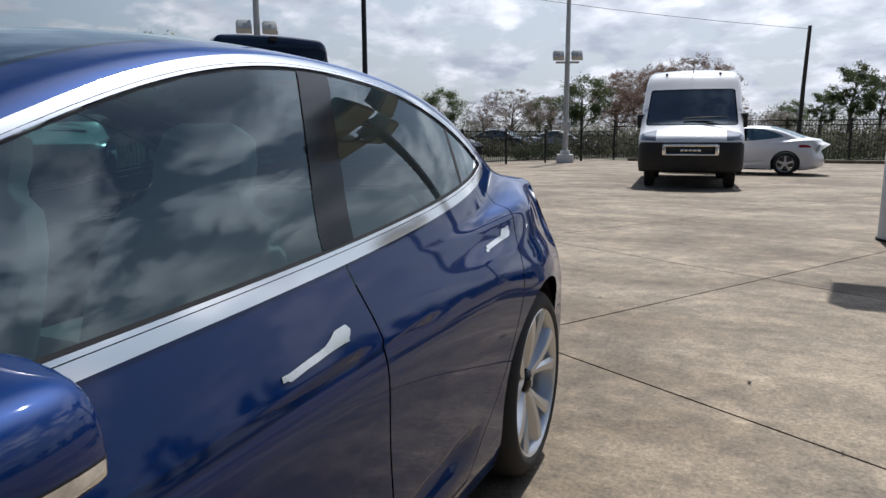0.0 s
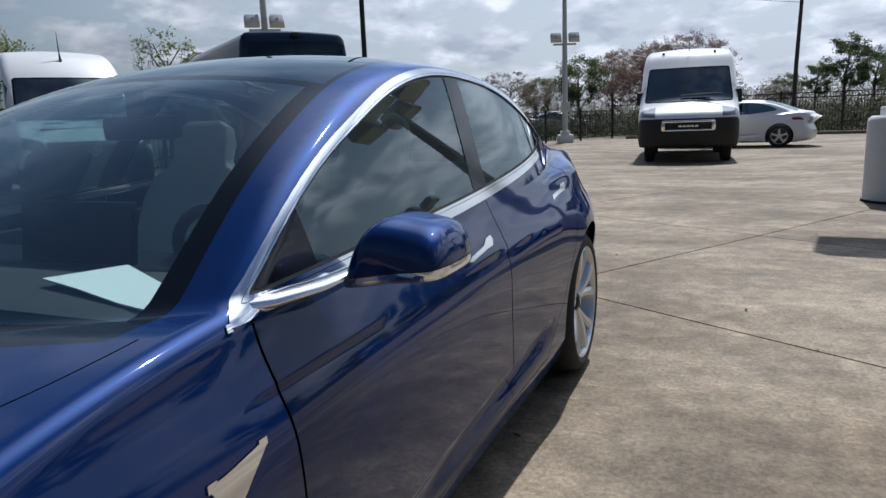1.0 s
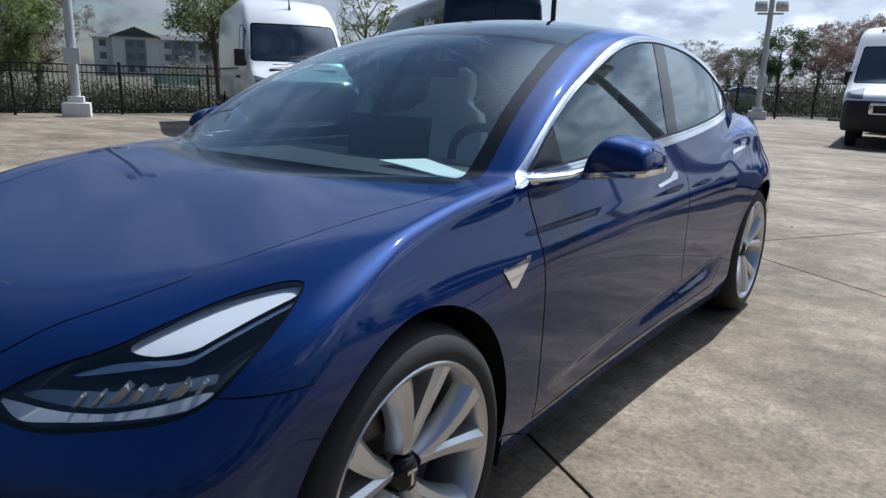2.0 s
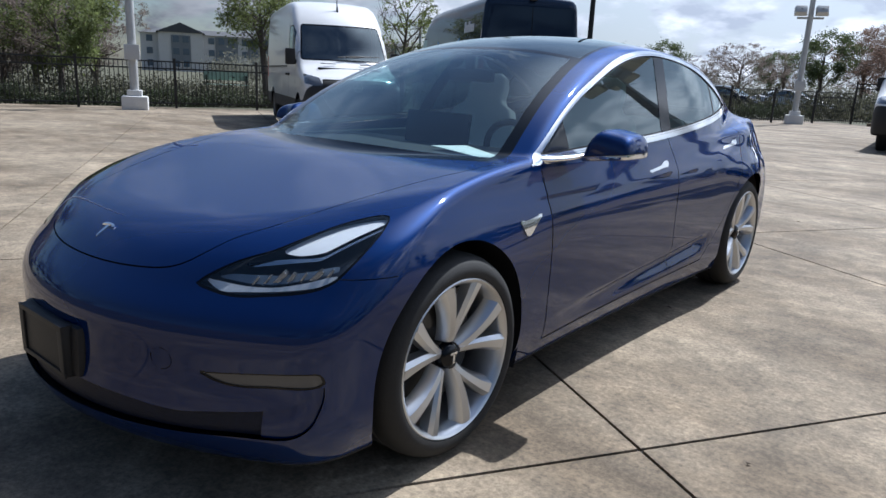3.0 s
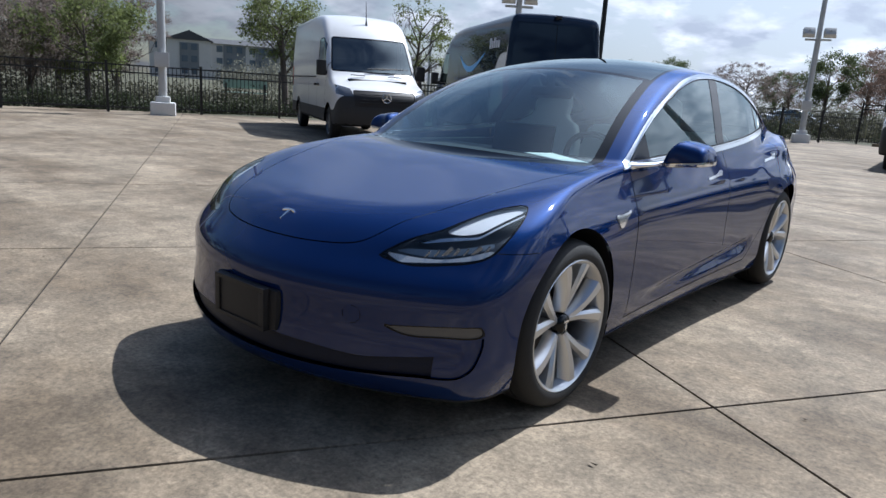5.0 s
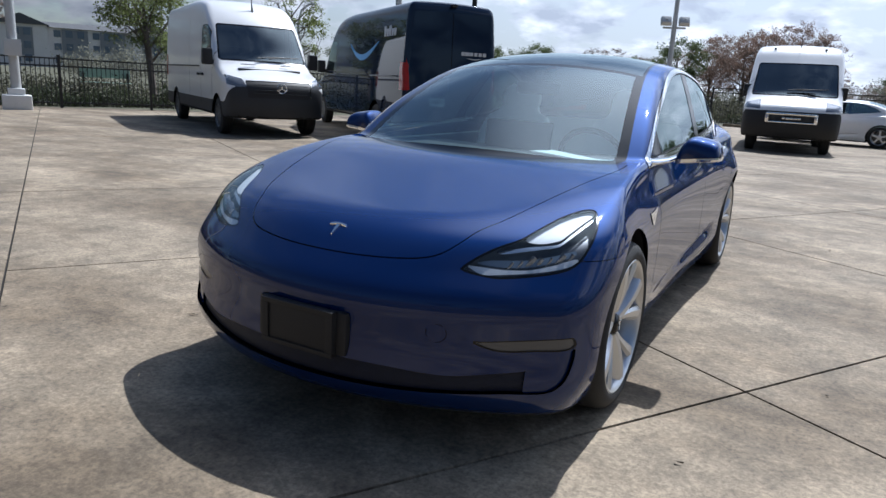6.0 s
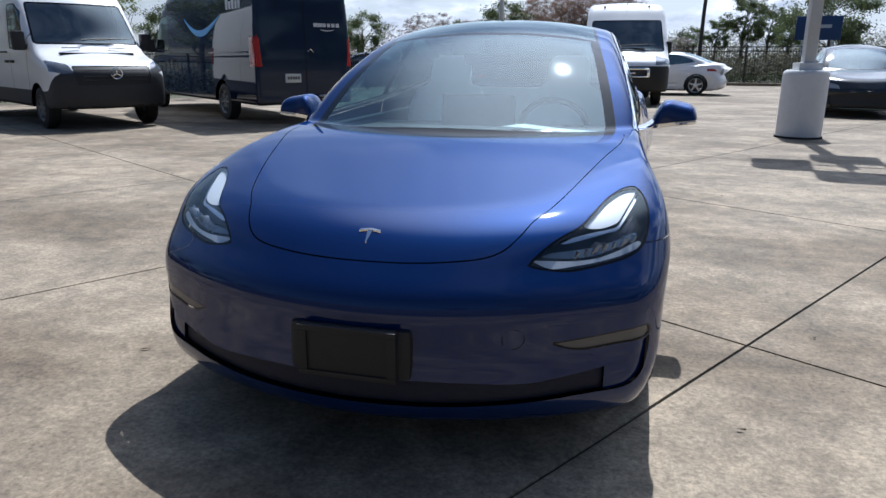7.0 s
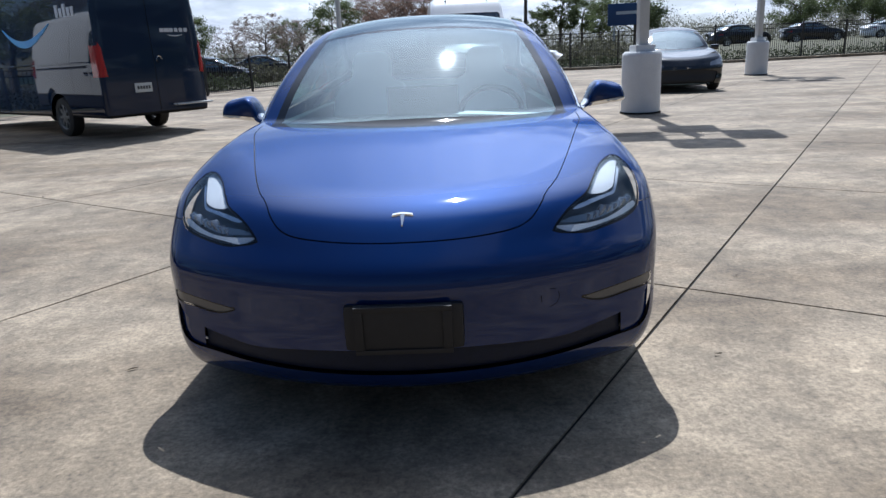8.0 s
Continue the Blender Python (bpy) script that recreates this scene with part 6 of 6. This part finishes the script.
def plain_posts():
    ob = thing("lamp_post", pose(-17.45, 2.7, 0), "pale steel lamp post on a flange plate by the fence", "lamp post")
    bm = bmesh.new()
    tube(bm, [(0, 0, 0.0), (0, 0, 9)], [0.13, 0.09], 14)
    part("pole", bm, POLE_STEEL, ob)
    bm = lathe([(0.0, 0.01), (0.0, 0.26), (0.05, 0.26), (0.06, 0.16), (0.14, 0.15)], 24, "z")
    part("flange", bm, POLE_STEEL, ob)
    ob = thing("sign_pole", pose(-17.6, 34.6, -0.02), "slender dark pole standing beyond the fence", "pole")
    bm = bmesh.new()
    tube(bm, [(0, 0, 0), (0, 0, 15)], [0.16, 0.12], 10)
    part("shaft", bm, IRON, ob)
    ob = thing("street_lamp", pose(-38.5, 43.5, -0.02, 0, 0, 20), "grey street lamp with a curved arm beyond the fence", "street lamp")
    bm = bmesh.new()
    tube(bm, [(0, 0, 0), (0, 0, 5.4), (0.25, 0, 6.5), (0.9, 0, 7.0)], [0.14, 0.11, 0.09, 0.07], 10)
    part("pole", bm, LAMP_GREY, ob)
    bm = bmesh.new()
    box(bm, (0.8, -0.14, 6.95), (1.5, 0.14, 7.1), 0.04)
    part("lamp_head", bm, LAMP_GREY, ob)
    ob = thing("utility_pole", pose(5.15, 51, land(5.15, 51)), "weathered wooden utility pole carrying a cable", "utility pole")
    bm = bmesh.new()
    tube(bm, [(0, 0, 0), (0.05, 0, 4), (0.16, 0, 7.9)], [0.15, 0.13, 0.11], 12)
    part("timber", bm, WOOD_POLE, ob)
    bm = bmesh.new()
    tube(bm, [(0.16 - 32 * k / 12, -36 * k / 12, 7.7 + 2.6 * k / 12 - 0.9 * math.sin(math.pi * k / 12)) for k in range(13)], [0.014] * 13, 6)
    part("cable", bm, IRON, ob)
    # blue sign on two posts beyond the fence
    ob = thing("road_sign", pose(11.4, 45.5, land(11.4, 45.5), 0, 0, -12), "blue rectangular sign on a post beyond the fence", "sign")
    bm = bmesh.new()
    box(bm, (-1.25, -0.05, 1.9), (1.25, 0.05, 3.3), 0.03)
    part("sign_face", bm, SIGN_BLUE, ob)
    for s in (-0.8, 0.8):
        bm = bmesh.new()
        box(bm, (s - 0.06, -0.04, -0.3), (s + 0.06, 0.04, 1.95), 0.01)
        part("post", bm, LAMP_GREY, ob)
    bm = bmesh.new()
    box(bm, (-0.7, -0.062, 2.6), (0.7, -0.05, 2.8))
    part("lettering_bar", bm, PRINT_GREY, ob)
    ob = thing("garden_bench", pose(-22.9, 14.6, -0.02, 0, 0, 62) @ Matrix.Diagonal((0.7, 0.7, 0.8, 1)), "pale green metal bench on the grass beyond the fence", "bench")
    gm = mat("pale_green_metal", (0.34, 0.46, 0.38), 0.5, 0, 0, 8, 0.1)
    for k in range(3):
        bm = bmesh.new()
        box(bm, (-1.25, -0.2 + 0.16 * k, 0.72), (1.25, -0.08 + 0.16 * k, 0.76), 0.01)
        part("slat", bm, gm, ob)
    bm = bmesh.new()
    box(bm, (-1.25, 0.24, 0.95), (1.25, 0.28, 1.42), 0.02)
    part("backrest", bm, gm, ob)
    for s in (-1.1, 1.1):
        bm = bmesh.new()
        box(bm, (s - 0.03, -0.2, -0.02), (s + 0.03, 0.26, 1.2), 0.01)
        part("leg", bm, IRON, ob)


plain_posts()


# ---- plants ----
def leaf_cloud(rng, spots, each, spread, size):
    """Small leaf pieces, each a bent pair of triangles, scattered round spots."""
    n = len(spots) * each
    c = np.repeat(np.array(spots), each, 0) + rng.normal(0, 1, (n, 3)) * spread * np.array([1, 1, 0.75])
    a = rng.normal(0, 1, (n, 3)); a /= np.linalg.norm(a, axis=1, keepdims=True)
    b = np.cross(a, rng.normal(0, 1, (n, 3))); b /= np.linalg.norm(b, axis=1, keepdims=True)
    s = size * rng.uniform(0.5, 1.4, (n, 1))
    v = np.stack([c - a * s, c + b * s * 0.5, c + a * s, c - b * s * 0.55 + np.cross(a, b) * s * 0.25], 1).reshape(-1, 3)
    return v, [(4 * k, 4 * k + 1, 4 * k + 2, 4 * k + 3) for k in range(n)]


def tree(name, label, m, tall, wide, leaf, seed, clumps=70, each=26, size=0.09, bare=False, first=0.35, spread=0.33, group="trees round the lot"):
    rng = np.random.default_rng(seed)
    ob = thing(name, m, label, "tree", group)
    bm = bmesh.new()
    base = np.array([0, 0, -0.1])
    top = np.array([rng.normal(0, 0.2), rng.normal(0, 0.2), tall * 0.72])
    trunk = [base, np.array([rng.normal(0, 0.06), rng.normal(0, 0.06), tall * first]), top]
    r0 = 0.022 * tall + 0.03
    tube(bm, trunk, [r0, r0 * 0.7, r0 * 0.2], 9)
    spots = []
    limbs = 9 if not bare else 14
    heart, reach_of = np.array([0, 0, tall * 0.60]), np.array([wide * 1.15, wide * 1.15, tall * 0.38])

    def within(q):
        """Draws a branch tip back into the domed crown."""
        far = np.linalg.norm((q - heart) / reach_of)
        return q if far < 1 else heart + (q - heart) / far * rng.uniform(0.86, 1.0)
    for k in range(limbs):
        t = first * 0.8 + (1 - first * 0.8) * (k / limbs)
        p = base + (top - base) * t
        a = k * 2.4 + rng.uniform(-0.4, 0.4)
        reach = wide * (0.55 + 0.45 * math.sin(math.pi * min(1, (t - first * 0.6)))) * rng.uniform(0.75, 1.1)
        end = within(p + np.array([math.cos(a) * reach, math.sin(a) * reach, tall * rng.uniform(0.10, 0.28)]))
        mid = (p + end) / 2 + np.array([0, 0, tall * 0.05]) + rng.normal(0, 0.08, 3) * wide
        rr = r0 * (0.42 - 0.2 * t)
        tube(bm, [p, mid, end], [rr, rr * 0.6, rr * 0.2], 6)
        for q in range(4 if not bare else 8):
            s = rng.uniform(0.35, 1.0)
            o = p + (end - p) * s if s > 0.5 else (p + (mid - p) * s * 2)
            e = within(o + np.clip(rng.normal(0, 1, 3), -1.5, 1.5) * wide * 0.26 + np.array([0, 0, 0.06 * tall]))
            tube(bm, [o, (o + e) / 2 + rng.normal(0, 0.04, 3) * wide, e], [rr * 0.34, rr * 0.2, rr * 0.07], 4)
            spots.append(e)
            spots.append((o + e) / 2)
            if bare:
                for _ in range(5):
                    e2 = within(e + rng.normal(0, 1, 3) * wide * 0.13 + np.array([0, 0, 0.03 * tall]))
                    tube(bm, [e, e2], [rr * 0.10, rr * 0.035], 3)
                    spots += [e2, (e + e2) / 2]
        spots.append(end)
    part("trunk", bm, BARK, ob)
    if clumps:
        extra = [spots[rng.integers(len(spots))] + rng.normal(0, 0.025 if bare else 0.06, 3) * wide for _ in range(clumps)]
        v, f = leaf_cloud(rng, spots + extra if not bare else extra, each, wide * spread * (0.22 if bare else 0.36), size)
        o = link_mesh("crown", v, f, leaf, ob, smooth=False)
    return ob


def at(az, dist, z=None):
    """A place by its compass turn from +y towards +x and its distance from the car."""
    x, y = math.sin(radians(az)) * dist + 1.2, math.cos(radians(az)) * dist - 1.0
    return x, y, float(land(x, y)) if z is None else z


def planting():
    x, y, z = at(-68.9, 26)
    tree("broadleaf_tree", "bright green spreading tree behind the fence", pose(x, y, z, 0, 0, 80), 3.75, 1.9, LEAF_GREEN, 12, 190, 44, 0.052, first=0.36, spread=0.27)
    # a thicket of leafless trees round and behind the green one
    for k, (az, d, h, w) in enumerate(((-72.6, 28, 3.7, 2.3), (-77.5, 27, 3.3, 2.4), (-82.5, 29, 3.6, 2.6), (-74.5, 33, 4.4, 2.9), (-66.6, 33, 4.9, 2.2), (-70.3, 35, 5.2, 2.6), (-88, 30, 4.2, 2.8))):
        x, y, z = at(az, d)
        tree("bare_tree", "leafless grey-brown tree behind the fence", pose(x, y, z, 0, 0, 50 * k), h, w, LEAF_OLIVE if k % 2 else LEAF_GREY, 21 + k, 480, 34, 0.038, True, first=0.25, spread=0.17)
    x, y, z = at(-53.9, 26.5)
    tree("young_tree", "thin-crowned young tree with fresh green leaves", pose(x, y, z, 0, -6, 0), 5.0, 1.45, LEAF_GREEN, 31, 220, 40, 0.048, True, first=0.5, spread=0.45)
    x, y, z = at(-43, 40)
    tree("young_tree", "thin-crowned tree with fresh green leaves", pose(x, y, z), 6.5, 2.0, LEAF_GREEN, 32, 90, 30, 0.07, True, first=0.3)
    # far belt: a few kinds, repeated
    kinds = [tree("bare_tree", "leafless grey-brown tree in the distance", pose(*at(-6.2, 66)), 7.4, 3.9, LEAF_BROWN, 41, 900, 30, 0.05, True, spread=0.15, group="far trees"),
             tree("broadleaf_tree", "dark green tree in the distance", pose(*at(-11.2, 64)), 6.4, 2.4, LEAF_DARK, 42, 60, 70, 0.075, first=0.4, spread=0.27, group="far trees"),
             tree("bare_tree", "leafless grey-brown tree in the distance", pose(*at(-16.6, 62)), 5.2, 2.9, LEAF_GREY, 43, 300, 26, 0.045, True, spread=0.14, group="far trees"),
             tree("broadleaf_tree", "tall dark green tree in the distance", pose(*at(7.4, 70)), 7.0, 1.8, LEAF_DARK, 44, 60, 70, 0.075, first=0.45, spread=0.27, group="far trees"),
             tree("broadleaf_tree", "round-crowned dark green tree in the distance", pose(*at(13.2, 62)), 6.4, 3.2, LEAF_DARK, 45, 140, 80, 0.08, first=0.3, spread=0.27, group="far trees")]
    spots = [(0, -3.6, 68, 1.12), (0, -8.6, 72, 0.9), (0, -1.4, 74, 0.72), (2, -19.0, 66, 0.85), (1, -22.5, 60, 0.8), (1, -25.2, 58, 0.72), (2, -13.6, 68, 0.95), (1, -14.6, 85, 0.9),
             (3, 9.2, 82, 0.9), (3, 5.6, 92, 0.85), (4, 25.0, 84, 0.9), (1, 10.6, 76, 0.7), (2, 2.6, 80, 0.7), (2, 0.2, 84, 0.8), (1, 3.6, 95, 0.8),
             (4, 29.5, 80, 1.1), (4, 34, 78, 1.0), (1, -29, 70, 0.9), (2, -33, 72, 0.9), (1, -37.5, 66, 0.9), (2, -46, 60, 0.9), (4, -50, 75, 0.8), (4, 27.6, 100, 1.1), (2, -24, 85, 1.0), (4, 42, 70, 1.0), (1, 50, 62, 1.1), (4, 58, 66, 1.1), (3, 64, 60, 1.0), (4, 72, 64, 1.0), (1, 80, 60, 1.0), (4, 88, 66, 1.1), (3, 97, 62, 1.0)]
    rng = np.random.default_rng(5)
    for k, az, d, s in spots:
        x, y, z = at(az, d)
        o = copy_thing(kinds[k], pose(x, y, z, 0, 0, rng.uniform(0, 360)))
        o.scale = (s, s, s)
    # low scrub along the horizon and a clipped hedge along the fence
    spots = []
    for az in np.arange(-58, 112, 0.42):
        d = rng.uniform(88, 112)
        x, y, z = at(az, d)
        h = rng.uniform(1.2, 3.6) * (1.1 if az > 2 else 0.9)
        spots += [(x, y, z + h * q) for q in (0.2, 0.5, 0.85)]
    v, f = leaf_cloud(rng, spots, 150, 0.75, 0.13)
    tagged(link_mesh("distant_scrub", v, f, SCRUB, smooth=False), "grey-green scrub and low woodland on the horizon", "shrubs", kind="stuff")
    spots = []
    for t in np.arange(0, 1, 0.006):
        a, b = Vector(FENCE_A), Vector(FENCE_B)
        p = a.lerp(b, t * 1.25) + Vector((-1.3, 0.5, 0))
        spots += [(p.x + rng.normal(0, 0.22), p.y + rng.normal(0, 0.2), 0.03 + (0.10 + 0.34 * max(0.0, math.sin(t * 50)) ** 0.5) * q) for q in (0.1, 0.5, 0.9)]
    v, f = leaf_cloud(rng, spots, 70, 0.13, 0.034)
    tagged(link_mesh("hedge", v, f, HEDGE, smooth=False), "dark clipped hedge behind the fence", "hedge", kind="stuff")
    spots = []
    for az in np.arange(-100, -46, 0.7):
        for _ in range(2):
            x, y, z = at(az, rng.uniform(26, 36))
            h = rng.uniform(0.2, 0.7) + 0.35 * (az < -66)
            spots += [(x, y, z + h * q) for q in (0.15, 0.5, 0.9)]
    v, f = leaf_cloud(rng, spots, 80, 0.30, 0.05)
    tagged(link_mesh("shrubbery", v, f, ROUGH, smooth=False), "dull brown-green shrubs on the lawn beyond the fence", "shrubs", kind="stuff")
    spots = []
    for t in np.arange(0, 1, 0.004):
        p = Vector((-16.6, 12.4, 0)).lerp(Vector((-5.0, 35.5, 0)), t) + Vector((-0.9, 0.4, 0))
        if math.sin(t * 31) + 0.6 * math.sin(t * 77) > -0.2:
            spots += [(p.x + rng.normal(0, 0.25), p.y + rng.normal(0, 0.25), 0.1 + 0.5 * q) for q in (0.1, 0.6)]
    v, f = leaf_cloud(rng, spots, 26, 0.2, 0.06)
    tagged(link_mesh("hedge", v, f, HEDGE, smooth=False), "low dark shrubs behind the fence", "hedge", kind="stuff")
    # shrubs added to darken the verge where tree shade and parked cars lie
    spots = []
    for az in np.arange(-24, 12, 0.16):
        for _ in range(2):
            x, y, z = at(az, rng.uniform(39, 52))
            h = rng.uniform(0.3, 1.0)
            spots += [(x, y, z + h * q) for q in (0.2, 0.8)]
    v, f = leaf_cloud(rng, spots, 46, 0.42, 0.10)
    tagged(link_mesh("shrubbery", v, f, ROUGH, smooth=False), "dark shrubs standing in for tree shade and cars beyond the fence", "shrubs", kind="stuff")
    spots = [(x, 35.2 + 0.05 * max(0, x - 4) + rng.normal(0, 0.15), 0.12 + 0.3 * q) for x in np.arange(-3, 34, 0.16) for q in (0.1, 0.7)]
    v, f = leaf_cloud(rng, spots, 16, 0.16, 0.06)
    tagged(link_mesh("hedge", v, f, HEDGE, smooth=False), "low dark shrubs along the far fence", "hedge", kind="stuff")
    # dry leaves blown over the concrete
    spots = [(rng.uniform(-7, 7), rng.uniform(-4.5, 9), 0.006) for _ in range(40)] + [(1.6, 4.13, 0.006), (3.1, 5.6, 0.006), (4.4, 7.4, 0.006)]
    v, f = leaf_cloud(rng, spots, 1, 0.0, 0.026)
    v[:, 2] = 0.004 + np.abs(v[:, 2] - 0.006) * 0.4
    tagged(link_mesh("leaf_litter", v, f, DIRT, smooth=False), "a few dry brown leaves lying on the concrete", "leaves", kind="stuff")



planting()


# ---- apartment block beyond the trees ----
def apartment_block():
    ob = thing("apartment_building", pose(-172, 100, -0.02, 0, 0, 58), "pale three-storey apartment block with grey gable bays", "building")
    bm = bmesh.new()
    box(bm, (-12, 0, 0), (62, 16, 9.6))
    part("wall", bm, RENDER_PALE, ob, smooth=False)
    bm = bmesh.new()
    v = [bm.verts.new(p) for p in ((-12.6, -0.6, 9.6), (62.6, -0.6, 9.6), (62.6, 16.6, 9.6), (-12.6, 16.6, 9.6), (-8, 8, 11.2), (58, 8, 11.2))]
    for q in ((0, 1, 5, 4), (1, 2, 5), (2, 3, 4, 5), (3, 0, 4)):
        bm.faces.new([v[i] for i in q])
    part("roof", bm, ROOF_TILE, ob, smooth=False)
    for x0, w, mm in ((-2, 11, RENDER_PALE), (27, 9, RENDER_PALE)):
        bm = bmesh.new()
        box(bm, (x0 - w / 2, -1.6, 0), (x0 + w / 2, 0.2, 9.9))
        part("bay", bm, mm, ob, smooth=False)
        bm = bmesh.new()
        p = [bm.verts.new(q) for q in ((x0 - w / 2 - 0.6, -2.1, 9.9), (x0 + w / 2 + 0.6, -2.1, 9.9), (x0, -2.1, 12.4), (x0 - w / 2 - 0.6, 8, 9.9), (x0 + w / 2 + 0.6, 8, 9.9), (x0, 8, 12.4))]
        for q in ((0, 1, 2), (0, 2, 5, 3), (1, 4, 5, 2), (0, 3, 4, 1)):
            bm.faces.new([p[i] for i in q])
        part("gable_roof", bm, ROOF_TILE, ob, smooth=False)
        bm = bmesh.new()
        box(bm, (x0 - 2.4, -1.75, 2.6), (x0 + 2.4, -1.6, 9.2))
        part("balcony_recess", bm, RENDER_GREY, ob, smooth=False)
    for x0 in (9.5, 18, 41):
        bm = bmesh.new()
        box(bm, (x0 - 2.9, -0.25, 0), (x0 + 2.9, 0, 9.3))
        part("grey_bay", bm, RENDER_GREY, ob, smooth=False)
    bm0 = bmesh.new()
    box(bm0, (-0.75, -0.12, 0), (0.75, 0.1, 1.6), 0.03)
    me = bpy.data.meshes.new("window")
    bm0.to_mesh(me); bm0.free()
    me.materials.append(FAR_WINDOW)
    for z in (1.2, 4.3, 7.4):
        for x, y in ((-3.2, -1.75), (-0.8, -1.75), (5.6, 0), (8.2, -0.25), (10.8, -0.25), (14.2, 0), (16.8, -0.25), (19.4, -0.25), (23.0, 0), (26, -1.75), (28.2, -1.75), (33.5, 0), (36.5, 0), (39.8, -0.25), (42.4, -0.25), (46, 0), (49, 0), (52.5, 0), (56, 0), (-9.8, 0)):
            o = new("window", me)
            o.parent, o.location = ob, (x, y, z)


apartment_block()


# ---- what closes the place behind and beside the lot ----
# kept dark so that the added wall throws little sunlight back into the shadows
DARK_WALL = mat("dark_cladding", (0.05, 0.052, 0.055), 0.5, 0, 0, 1.0, 0.15)


def showroom():
    """A plain long wall added unseen behind the camera: it blocks low sky and gives the dark band that the reflections
    in the paint suggest.
    """
    ob = thing("showroom", pose(0, -17, 0), "plain dark grey wall added out of view to block sky light", "building", "", "structure")
    bm = bmesh.new()
    box(bm, (-75, -12, 0), (75, 0, 5.6))
    part("wall", bm, DARK_WALL, ob, smooth=False)


showroom()


pavement()
